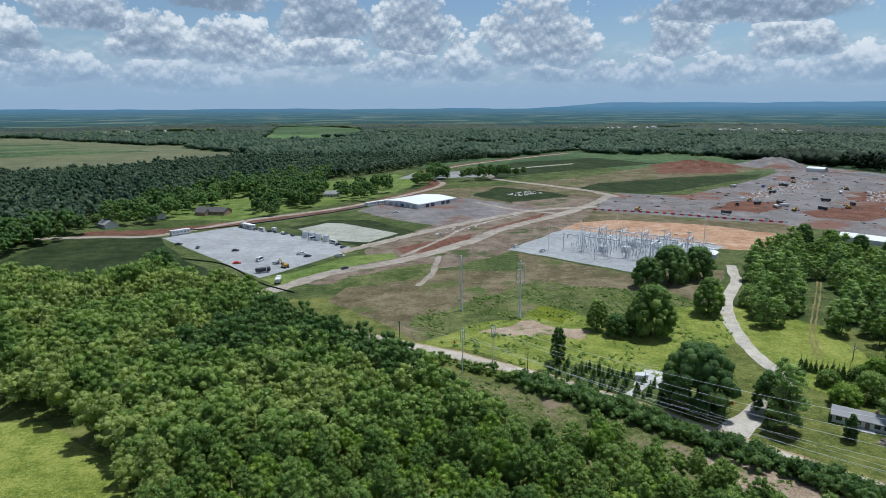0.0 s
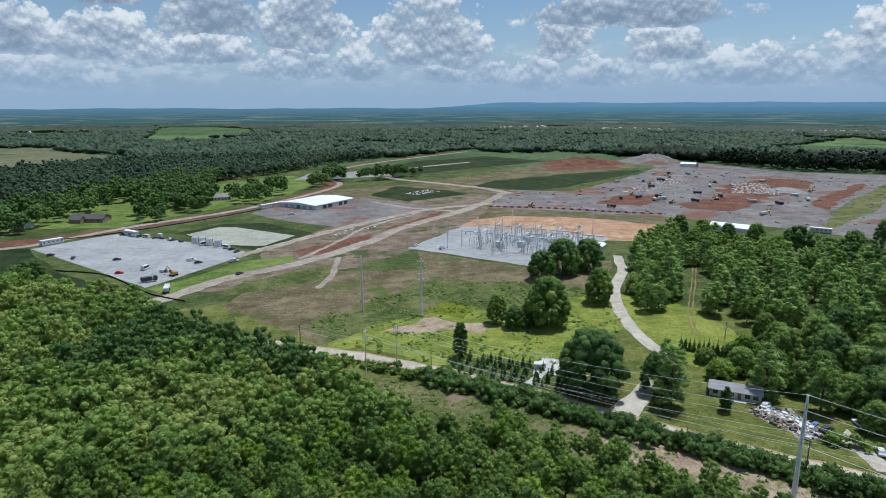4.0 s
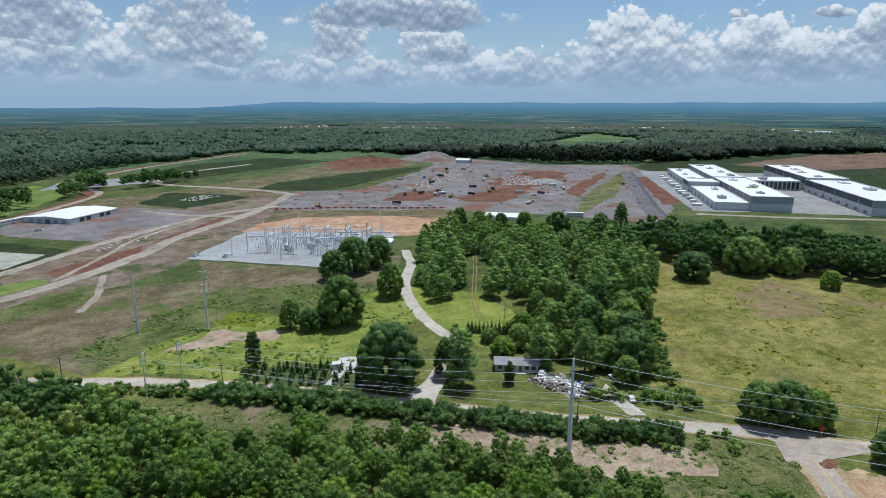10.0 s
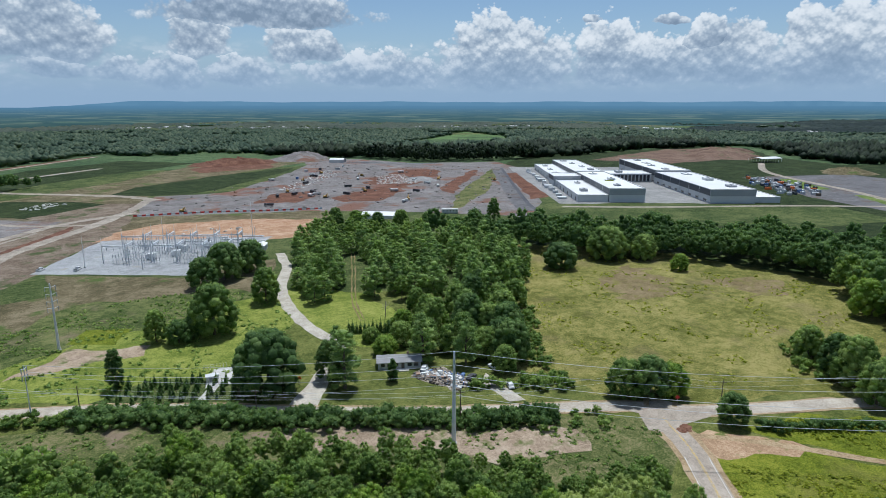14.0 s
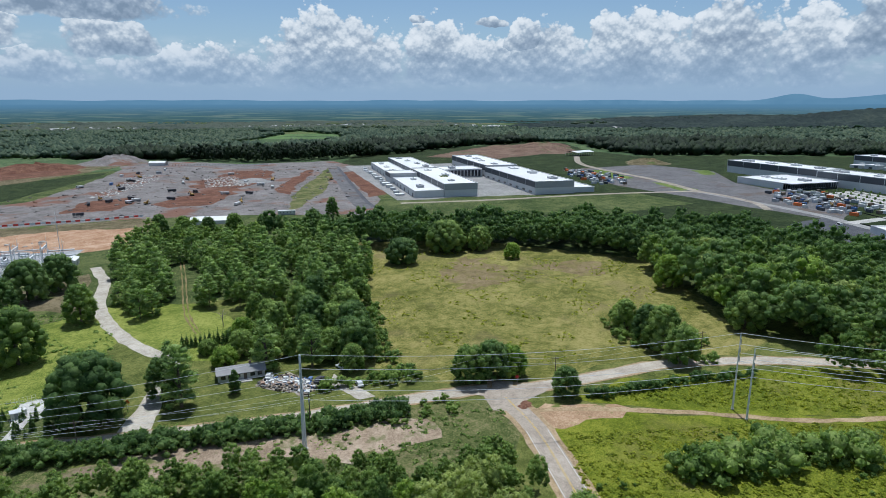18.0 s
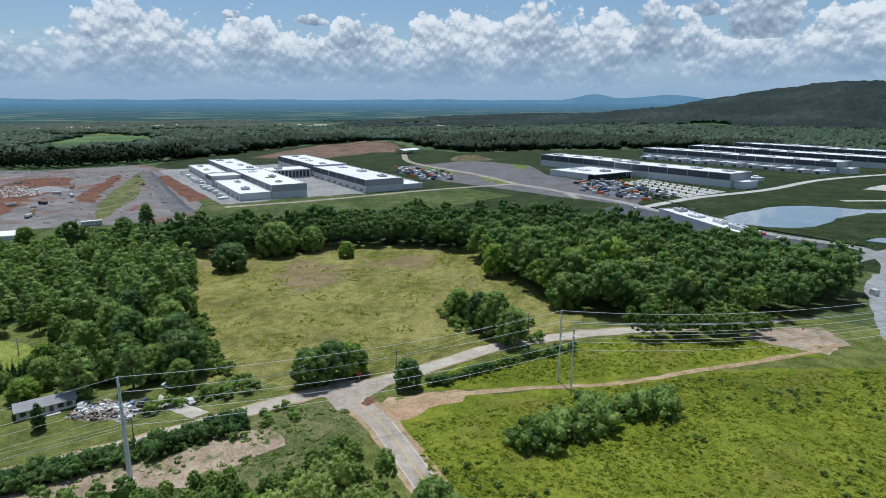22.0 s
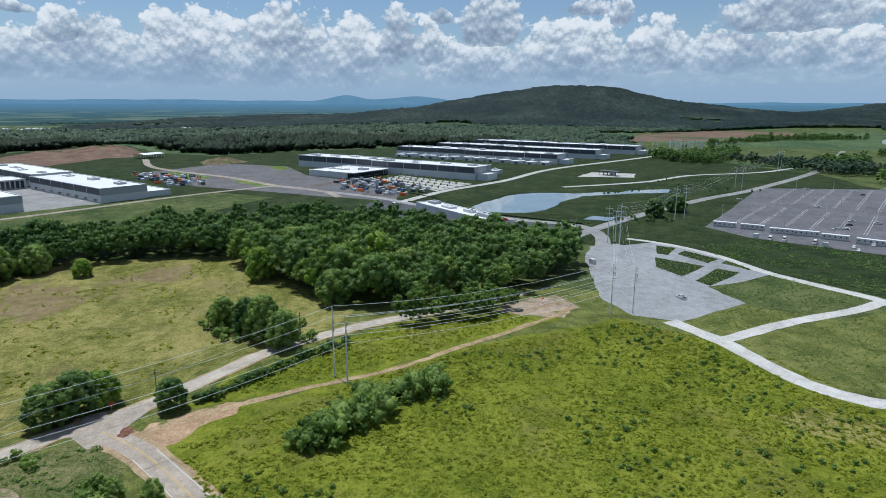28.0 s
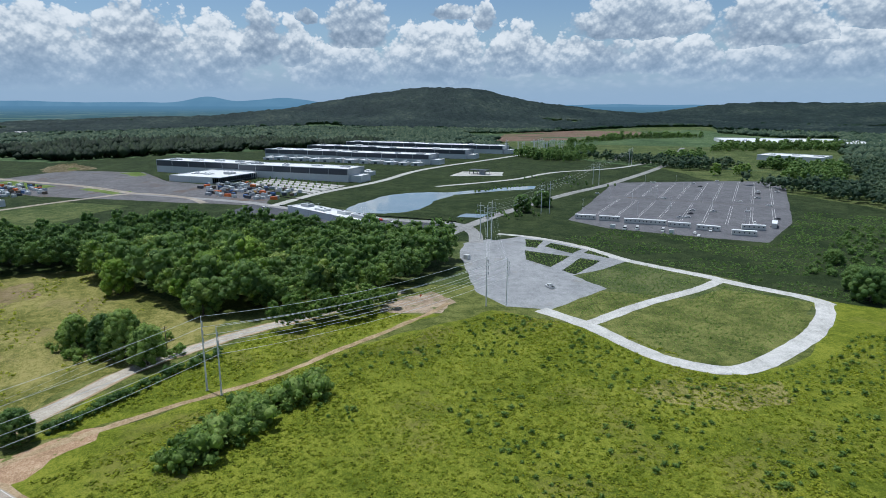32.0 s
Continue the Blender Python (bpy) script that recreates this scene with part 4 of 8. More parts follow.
ROAD = [(-120, 268), (-60, 238), (-14, 213), (1, 205), (15, 196), (30, 186), (52, 168), (80, 142), (108, 118), (130, 102), (150, 86), (160, 74), (178, 61), (200, 46), (215, 28), (227, 10), (243, -20), (262, -52)]
ribbon("road_shoulder", ROAD, 7.2, M["track"], "sandy shoulder of the country road", "road shoulder", 0.6)
ribbon("country_road", ROAD, 5.6, M["pale_asphalt"], "worn pale grey two-lane country road", "road", 0.12)
SOUTH = [(158, 84), (149, 78), (137, 62), (114, 40), (92, 20), (60, -10)]
ribbon("road_shoulder", SOUTH, 9.4, M["track"], "sandy shoulder of the side road", "road shoulder", 0.7)
ribbon("side_road", SOUTH, 6.4, M["asphalt"], "worn two-lane side road meeting the junction", "road", 0.12)
cover("junction_flare", [(143, 93), (150, 87), (160, 76), (166, 70), (158, 70), (148, 73), (143, 72), (140, 77), (146, 84)], M["asphalt"], "widened asphalt of the road junction", "road", 0.2, 2)
for off in (-0.16, 0.16):
    ribbon("centre_line", [(x + off * 0.6, y - off * 0.75) for x, y in SOUTH[1:]], 0.11, M["line_yellow"], "worn yellow centre line", "road marking", 0.0)
for off in (-2.9, 2.9):
    ribbon("edge_line", [(x + off * 0.68, y - off * 0.73) for x, y in SOUTH[2:]], 0.10, M["line_white"], "worn white edge line", "road marking", 0.0)
ribbon("sandy_track", [(147, 67), (155, 57), (162, 45), (170, 31), (175, 20), (184, 2), (198, -16), (214, -38), (230, -58), (240, -68)], 2.4, M["track"], "sandy two-rut track over the meadow", "track", 0.5)
LOOP = [(222, -102), (199, -112), (180, -116), (164, -121), (153, -131), (151, -142), (158, -161), (169, -184), (185, -207), (198, -220)]
LOOP_EAST = [(196, -221), (207, -220), (234, -206), (248, -201), (268, -190), (290, -180), (320, -174), (345, -163), (362, -150), (372, -138)]
ribbon("gravel_loop", LOOP, 7.0, M["pale_gravel"], "pale gravel lane looping over the meadow", "gravel lane", 0.4)
ribbon("gravel_loop", LOOP_EAST, (7.0, 4.4), M["pale_gravel"], "pale gravel lane along the dark meadow", "gravel lane", 0.4)
CROSS = [(202, -114), (218, -148), (230, -182), (241, -204)]
ribbon("gravel_lane", CROSS, 5.6, M["pale_gravel"], "pale gravel lane across the meadow", "gravel lane", 0.4)
ribbon("campus_road", [(640, 130), (560, 30), (529, 4), (472, -44), (441, -81), (414, -120), (380, -124), (350, -116)], 9, M["gravel"], "grey service road past the pond", "road", 0.3)
ribbon("cross_road", [(330, -70), (362, -92), (416, -139), (474, -198), (533, -266), (608, -362), (800, -560), (1100, -800)], 9, M["gravel"], "straight grey road past the parking lot", "road", 0.3)
ribbon("campus_road", [(529, 4), (600, -40), (680, -110), (800, -190), (930, -330), (1050, -460)], 9, M["concrete"], "pale concrete campus road", "road", 0.3)
ribbon("campus_road", [(620, -160), (660, -260), (720, -340), (760, -460), (900, -640)], 7, M["concrete"], "pale concrete campus road", "road", 0.3)
ribbon("campus_road", [(420, 330), (480, 275), (560, 215), (610, 170), (640, 130), (600, 80), (560, 60)], 7, M["dirt"], "curving service road before the buildings", "road", 0.4)
ribbon("campus_road", [(640, 130), (720, 200), (840, 330), (980, 400)], 9, M["dirt"], "gravel service road behind the yard", "road", 0.5)

# ---- trees ----
RS = np.random.RandomState(11)
_phi = (1 + 5 ** 0.5) / 2
ICO_V = np.array([(-1, _phi, 0), (1, _phi, 0), (-1, -_phi, 0), (1, -_phi, 0), (0, -1, _phi), (0, 1, _phi), (0, -1, -_phi), (0, 1, -_phi), (_phi, 0, -1), (_phi, 0, 1), (-_phi, 0, -1), (-_phi, 0, 1)]) / math.hypot(1, _phi)
ICO_F = np.array([(0, 11, 5), (0, 5, 1), (0, 1, 7), (0, 7, 10), (0, 10, 11), (1, 5, 9), (5, 11, 4), (11, 10, 2), (10, 7, 6), (7, 1, 8), (3, 9, 4), (3, 4, 2), (3, 2, 6), (3, 6, 8), (3, 8, 9), (4, 9, 5), (2, 4, 11), (6, 2, 10), (8, 6, 7), (9, 8, 1)])


OCT_V = np.array([(1, 0, 0), (0, 1, 0), (-1, 0, 0), (0, -1, 0), (0, 0, 1), (0, 0, -1)], float)
OCT_F = np.array([(0, 1, 4), (1, 2, 4), (2, 3, 4), (3, 0, 4), (1, 0, 5), (2, 1, 5), (3, 2, 5), (0, 3, 5)])


def leafy(rs, lobes, count, size, squash=0.8, core=0.95, lift=0.35, up=0.55, loose=0.35, round_core=True):
    """A crown: rounded lobes set thick with small leaf clumps."""
    V, F, n0 = [], [], 0
    lobes = [(np.array(c, float), float(r)) for c, r in lobes]
    area = sum(r * r for _, r in lobes)
    BV, BF = (ICO_V, ICO_F) if round_core else (OCT_V, OCT_F)
    for c, r in lobes:
        jit = 1 + 0.09 * rs.randn(len(BV), 1)
        V.append(c + (BV @ turned(rs)) * jit * r * core * np.array([1, 1, squash]))
        F.append(BF + n0)
        n0 += len(BV)
        k = max(3, int(count * r * r / area))
        d = rs.randn(k, 3)
        d[:, 2] = d[:, 2] * 0.9 + lift
        d /= np.linalg.norm(d, axis=1, keepdims=True)
        p = c + d * r * rs.uniform(0.76, 1.16, (k, 1)) * np.array([1, 1, squash])
        keep = np.ones(k, bool)
        for c2, r2 in lobes:
            if r2 is not r:
                q = (p - c2) / np.array([1, 1, squash])
                keep &= np.linalg.norm(q, axis=1) > r2 * 0.85
        p, d = p[keep], d[keep]
        k = len(p)
        nrm = d + np.array([0, 0, up]) + loose * rs.randn(k, 3)
        nrm /= np.linalg.norm(nrm, axis=1, keepdims=True)
        a = np.cross(nrm, rs.randn(k, 3))
        a /= np.linalg.norm(a, axis=1, keepdims=True)
        b = np.cross(nrm, a)
        s = size * rs.uniform(0.6, 1.35, (k, 1))
        tri = np.stack([p + a * s, p - a * s * 0.55 + b * s * 0.8, p - a * s * 0.5 - b * s * 0.75], 1)
        V.append(tri.reshape(-1, 3))
        F.append(n0 + np.arange(3 * k).reshape(-1, 3))
        n0 += 3 * k
    return np.concatenate(V), np.concatenate(F)


def turned(rs):
    """A turn by chance, so that no two lobes show the same facets."""
    q, _ = np.linalg.qr(rs.randn(3, 3))
    return q


def broad_lobes(rs, H, R, low=0.28, n=11, fine=1.0):
    """A dome of rounded heads round a large heart."""
    out = [((0, 0, H * 0.6), R * 0.72)]
    for i in range(n):
        a = i * 2.4 + rs.uniform(-0.35, 0.35)
        f = (i + 0.5) / n
        z = H * (low + 0.1 + (0.88 - low) * f)
        rad = R * 0.8 * math.cos(math.pi / 2 * max(0.0, f - 0.25) / 0.8) ** 0.65 * rs.uniform(0.82, 1.08) * (0.8 + 0.2 * min(1, f / 0.25))
        r = R * rs.uniform(0.30, 0.44) * fine
        out.append(((rad * math.cos(a), rad * math.sin(a), min(z, H - r * 0.8)), r))
    return out


def cone_lobes(rs, H, R, levels=8):
    """Narrow pointed conifer, leafy to the ground."""
    out = []
    for i in range(levels):
        f = i / (levels - 1)
        ring = R * (1 - f) ** 0.8
        n = 3 if f < 0.7 else 1
        for j in range(n):
            a = j * 2.1 + i * 1.3 + rs.uniform(-0.3, 0.3)
            q = ring * 0.45 if n > 1 else 0
            out.append(((q * math.cos(a), q * math.sin(a), H * (0.07 + 0.9 * f)), ring * 0.6 + 0.12))
    return out


def pine_lobes(rs, H, R, low=0.22, levels=8):
    """Open, uneven crown of spreading boughs, rounded at the top."""
    out = []
    for i in range(levels):
        f = i / (levels - 1)
        z = H * (low + (0.95 - low) * f)
        ring = R * (1 - f ** 2.2) ** 0.6 * (0.72 + 0.28 * min(1, f / 0.3))
        n = 6 if f < 0.6 else (4 if f < 0.9 else 2)
        for j in range(n):
            a = j * 2 * math.pi / n + i * 1.1 + rs.uniform(-0.45, 0.45)
            rr = ring * rs.uniform(0.42, 0.82)
            out.append(((rr * math.cos(a), rr * math.sin(a), z + rs.uniform(-0.06, 0.06) * H), max(0.6, R * rs.uniform(0.22, 0.36))))
    return out


def trunk_mesh(rs, H, r, top=0.62, limbs=4, spread=2.2):
    V, F = [], []

    def limb(a, b, ra, rb, k=6):
        a, b = Vector(a), Vector(b)
        d = (b - a).normalized()
        u = d.orthogonal().normalized()
        w = d.cross(u)
        base = len(V)
        mid = a.lerp(b, 0.5) + u * 0.04 * (b - a).length * rs.uniform(-1, 1)
        for p, q in ((a, ra), (mid, (ra + rb) / 2), (b, rb)):
            for i in range(k):
                t = 2 * math.pi * i / k
                V.append(p + (u * math.cos(t) + w * math.sin(t)) * q)
        for s in (0, 1):
            for i in range(k):
                j = (i + 1) % k
                F.append((base + s * k + i, base + s * k + j, base + (s + 1) * k + j, base + (s + 1) * k + i))

    limb((0, 0, -0.3), (0, 0, H * top), r, r * 0.45)
    for i in range(limbs):
        a = i * 2.4 + rs.uniform(0, 1)
        z = H * (0.3 + 0.25 * i / limbs)
        limb((0, 0, z), (spread * math.cos(a), spread * math.sin(a), z + H * 0.2), r * 0.42, r * 0.14, 5)
    return V, F


def proto_set(kind, seeds, H, R, count, size):
    """Several crowns of one kind, of height H and radius R."""
    out = []
    for s in seeds:
        rs = np.random.RandomState(s)
        h, r = H * rs.uniform(0.92, 1.08), R * rs.uniform(0.9, 1.1)
        if kind == "pine":
            V, F = leafy(rs, pine_lobes(rs, h, r, 0.12), count, size, 0.6, 0.72, 0.3, 0.8, 0.6)
        elif kind == "shrub":
            V, F = leafy(rs, broad_lobes(rs, h, r, 0.0, 7), count, size, 0.9, 0.78, 0.4, 0.4, 0.8)
        else:
            V, F = leafy(rs, broad_lobes(rs, h, r, 0.3, 26 if kind == "dome" else 14, 0.62 if kind == "dome" else 0.85), count, size, 0.95, 0.8, 0.45, 0.55, 0.6)
        out.append((V, F))
    return out


PROTO = {
    "near": proto_set("dome", range(1, 7), 12.5, 3.6, 1000, 0.25),
    "mid": proto_set("broad", range(11, 16), 13, 4.2, 310, 0.42),
    "far": proto_set("broad", range(21, 26), 13, 4.8, 100, 0.7),
    "pine_mid": proto_set("pine", range(31, 36), 14, 4.6, 900, 0.32),
    "shrub": proto_set("shrub", range(51, 55), 3.0, 2.4, 170, 0.26),
    "weed": [leafy(np.random.RandomState(60 + s), [((0, 0, 0.15), 0.8)], 16, 0.34, 0.75, 0.7, 0.4, 1.0, 0.6, False) for s in range(6)],
    "group": [leafy(np.random.RandomState(26 + s), broad_lobes(np.random.RandomState(26 + s), 13, 5.6, 0.0, 12, 0.9), 110, 0.8, 0.95, round_core=False) for s in range(4)],
}


def inside(P, x, y):
    P = np.asarray(P, float)
    x, y = np.asarray(x, float), np.asarray(y, float)
    hit = np.zeros(x.shape, bool)
    for (x1, y1), (x2, y2) in zip(P, np.roll(P, -1, 0)):
        c = (y1 > y) != (y2 > y)
        hit ^= c & (x < (x2 - x1) * (y - y1) / (y2 - y1 + 1e-12) + x1)
    return hit


def near_line(P, x, y, w):
    d = np.full(np.shape(x), 1e9)
    for (ax, ay), (bx, by) in zip(P, P[1:]):
        vx, vy = bx - ax, by - ay
        u = np.clip(((x - ax) * vx + (y - ay) * vy) / (vx * vx + vy * vy), 0, 1)
        d = np.minimum(d, np.hypot(x - ax - u * vx, y - ay - u * vy))
    return d < w


def scatter(P, space, seed, jitter=0.42):
    """Uneven grid of places inside an outline."""
    rs = np.random.RandomState(seed)
    P = np.asarray(P, float)
    x0, y0 = P.min(0)
    x1, y1 = P.max(0)
    gx, gy = np.meshgrid(np.arange(x0, x1, space), np.arange(y0, y1, space * 0.87))
    gx = gx + (np.arange(gx.shape[0]) % 2 * space / 2)[:, None]
    gx, gy = gx + rs.uniform(-jitter, jitter, gx.shape) * space, gy + rs.uniform(-jitter, jitter, gx.shape) * space
    k = inside(P, gx.ravel(), gy.ravel())
    return np.stack([gx.ravel()[k], gy.ravel()[k]], -1)


def join_at(protos, places, seed, smin=0.8, smax=1.25, zscale=(0.85, 1.15), sink=0.0):
    """Many copies of the given crowns as arrays, each turned and sized by itself."""
    rs = np.random.RandomState(seed)
    Vs, Fs, n = [], [], 0
    hs = land(places[:, 0], places[:, 1])
    for (x, y), h in zip(places, hs):
        V, F = protos[rs.randint(len(protos))]
        a, s = rs.uniform(0, 6.283), rs.uniform(smin, smax) * (1 + 0.24 * noise.noise(Vector((x / 26, y / 26, 3))))
        c, d = math.cos(a) * s, math.sin(a) * s
        W = np.empty_like(V)
        W[:, 0], W[:, 1] = V[:, 0] * c - V[:, 1] * d + x, V[:, 0] * d + V[:, 1] * c + y
        W[:, 2] = V[:, 2] * s * rs.uniform(*zscale) + h - sink
        Vs.append(W)
        Fs.append(F + n)
        n += len(V)
    return np.concatenate(Vs), np.concatenate(Fs)


def stuff(name, protos, places, mat, label, category, seed, **sizes):
    if len(places) == 0:
        return None
    V, F = join_at(protos, np.asarray(places), seed, **sizes)
    return tagged(link_mesh(name, V, F, mat, smooth=True), label, category, kind="stuff")


def tree_thing(name, crown_proto, H, r, mat, label, seed, limbs=4):
    """One tree with trunk and crown, at the origin."""
    root = empty(name, Matrix(), label, "tree")
    V, F = trunk_mesh(np.random.RandomState(seed), H, r, limbs=limbs)
    link_mesh("trunk", V, F, M["bark"], root)
    link_mesh("crown", crown_proto[0], crown_proto[1], mat, root, smooth=True)
    return root


# wood under and ahead of the camera
FRONT = [(-330, 300), (-205, 284), (-112, 280), (-84, 255), (-54, 224), (-16, 193), (-3, 174), (12, 148), (29, 138), (41, 126), (50, 111), (66, 98), (82, 86), (100, 70), (108, 57), (100, 42), (70, 30), (40, 20), (-30, 70), (-62, 108), (-72, 124), (-90, 144), (-105, 156), (-150, 168), (-330, 150)]
# outline of a cloud's shade, put in by giving its trees darker leaves
CLOUD_SHADE = [(-98, 191), (-92, 210), (-77, 226), (-52, 241), (-29, 223), (-13, 207), (-1, 191), (-1, 172), (-14, 172), (-33, 187), (-57, 192), (-70, 178), (-85, 179)]
PINES = [(118, 232), (130, 262), (150, 292), (164, 326), (190, 352), (217, 358), (250, 300), (262, 245), (238, 208), (206, 178), (192, 178), (178, 194), (160, 204), (148, 214), (132, 222)]
RIGHT = [(264, 246), (286, 208), (318, 172), (334, 130), (328, 98), (300, 74), (282, 58), (262, 44), (244, 16), (246, -8), (256, -46), (274, -66), (298, -88), (312, -90), (338, -74), (366, -38), (385, 0), (412, 63), (395, 137), (345, 200), (300, 262), (250, 312)]
DRIVE = [(158, 328), (146, 296), (126, 262), (115, 232), (110, 205), (109, 184)]
TRACK = [(128, 196), (134, 208), (141, 222), (152, 240), (170, 268), (186, 292)]


def front_wood():
    p = scatter(FRONT, 4.9, 5)
    r = np.hypot(p[:, 0], p[:, 1])
    az = bearing(p[:, 0], p[:, 1])
    seen = (r > 99) & (az > -39) & (az < 100)
    p, r = p[seen], r[seen]
    near = p[r < 140]
    far = p[r >= 140]
    order = np.argsort(np.hypot(near[:, 0] - 30, near[:, 1] - 125))
    things, rest = near[order[:240]], near[order[240:]]
    rs = np.random.RandomState(3)
    kinds = [tree_thing("broadleaf_tree", PROTO["near"][i], 12, 0.22, M["leaf_bright" if i == 2 else "leaf"], "leafy green broadleaf tree in dense young woodland", 70 + i, 2) for i in range(4)]
    for i, (x, y) in enumerate(things):
        s = rs.uniform(0.62, 1.1) * (1 + 0.24 * noise.noise(Vector((x / 26, y / 26, 3))))
        m = pose(x, y, 0, 0, 0, rs.uniform(0, 360)) @ Matrix.Diagonal((s, s, s * rs.uniform(0.85, 1.12), 1))
        if i < 4:
            kinds[i].matrix_world = m
            tagged(kinds[i], group="trees of the front wood")
        else:
            c = copy_thing(kinds[i % 4], Matrix())
            c.matrix_basis = m
    for k, (protos, p) in enumerate(((PROTO["near"], rest), (PROTO["mid"], far))):
        dark = inside(CLOUD_SHADE, p[:, 0], p[:, 1])
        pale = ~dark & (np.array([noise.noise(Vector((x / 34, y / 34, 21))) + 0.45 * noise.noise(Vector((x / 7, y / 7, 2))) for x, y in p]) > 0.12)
        for mat, pick, tone in (("leaf_dark", dark, "dark-leaved trees imitating cloud shade"), ("leaf_olive", pale, "pale olive-green trees"), ("leaf", ~dark & ~pale, "mid-green broadleaf trees")):
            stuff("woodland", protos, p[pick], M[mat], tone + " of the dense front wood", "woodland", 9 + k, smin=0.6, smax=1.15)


def side_wood():
    p = scatter(PINES, 9.4, 15, 0.5)
    k = ~near_line(DRIVE, p[:, 0], p[:, 1], 7) & ~near_line(TRACK, p[:, 0], p[:, 1], 6)
    p = p[k]
    rs = np.random.RandomState(4)
    order = np.argsort(np.hypot(p[:, 0] - 140, p[:, 1] - 150))
    kinds = [tree_thing("pine_tree", PROTO["pine_mid"][i], 13, 0.2, M["pine"], "green pine with spreading whorled branches", 90 + i, 3) for i in range(3)]
    kinds.append(tree_thing("broadleaf_tree", PROTO["near"][4], 13, 0.2, M["leaf"], "bright green broadleaf tree among pines", 94, 3))
    n = min(150, len(p))
    for i, j in enumerate(order[:n]):
        s = rs.uniform(0.8, 1.35)
        m = pose(p[j, 0], p[j, 1], 0, 0, 0, rs.uniform(0, 360)) @ Matrix.Diagonal((s, s, s * rs.uniform(0.85, 1.1), 1))
        if i < 4:
            kinds[i].matrix_world = m
            tagged(kinds[i], group="pines between drive and field")
        else:
            copy_thing(kinds[i % 4], Matrix()).matrix_basis = m
    stuff("pine_woodland", PROTO["mid"] + PROTO["pine_mid"], p[order[n:]], M["leaf"], "mixed green woodland canopy", "woodland", 16, smin=0.75, smax=1.2)


def right_wood():
    p = scatter(RIGHT, 6.4, 25)
    r = np.hypot(p[:, 0], p[:, 1])
    near = p[r < 340]
    # more dark-leaved trees towards the east imitate cloud shade on that end
    pick = np.random.RandomState(28).rand(len(near)) + np.array([0.5 * noise.noise(Vector((x / 30, y / 30, 12))) - 0.55 * smoothstep(250, 320, x - 0.5 * y) * smoothstep(20, -70, y) for x, y in near])
    for k, (lo, hi, mat, tone) in enumerate(((-9, 0.62, "leaf_dark", "dark"), (0.62, 0.90, "leaf", "mid-green"), (0.90, 1.02, "leaf_olive", "pale olive"), (1.02, 9, "leaf_bright", "bright yellow-green"))):
        stuff("woodland", PROTO["mid"], near[(pick >= lo) & (pick < hi)], M[mat], tone + " broadleaf trees of the wood by the field", "woodland", 26 + 5 * k, smin=0.65, smax=1.7)
    stuff("woodland", PROTO["mid"], p[r >= 340], M["leaf_dark"], "dense dark broadleaf woodland", "woodland", 27, smin=0.9, smax=1.5)


def lone_tree(x, y, H, R, kind="near", mat="leaf", label="", seed=0):
    name = "pine_tree" if kind == "pine" else "broadleaf_tree"
    rs = np.random.RandomState(1000 + seed)
    if kind == "pine":
        pr = leafy(rs, pine_lobes(rs, H, R, 0.14, 10), 2300, 0.27, 0.55, 0.7, 0.3, 0.8, 0.6)
    else:
        pr = leafy(rs, broad_lobes(rs, H, R, 0.02, int(46 + 5 * R), 0.6), int(3200 * max(1, R / 6)), 0.25, 0.95, 0.8, 0.4, 0.55, 0.6)
    t = tree_thing(name, pr, H, 0.028 * H, M[mat], label, 300 + seed, 4)
    t.matrix_world = pose(x, y, 0, 0, 0, rs.uniform(0, 360))
    return t


front_wood()
side_wood()
right_wood()

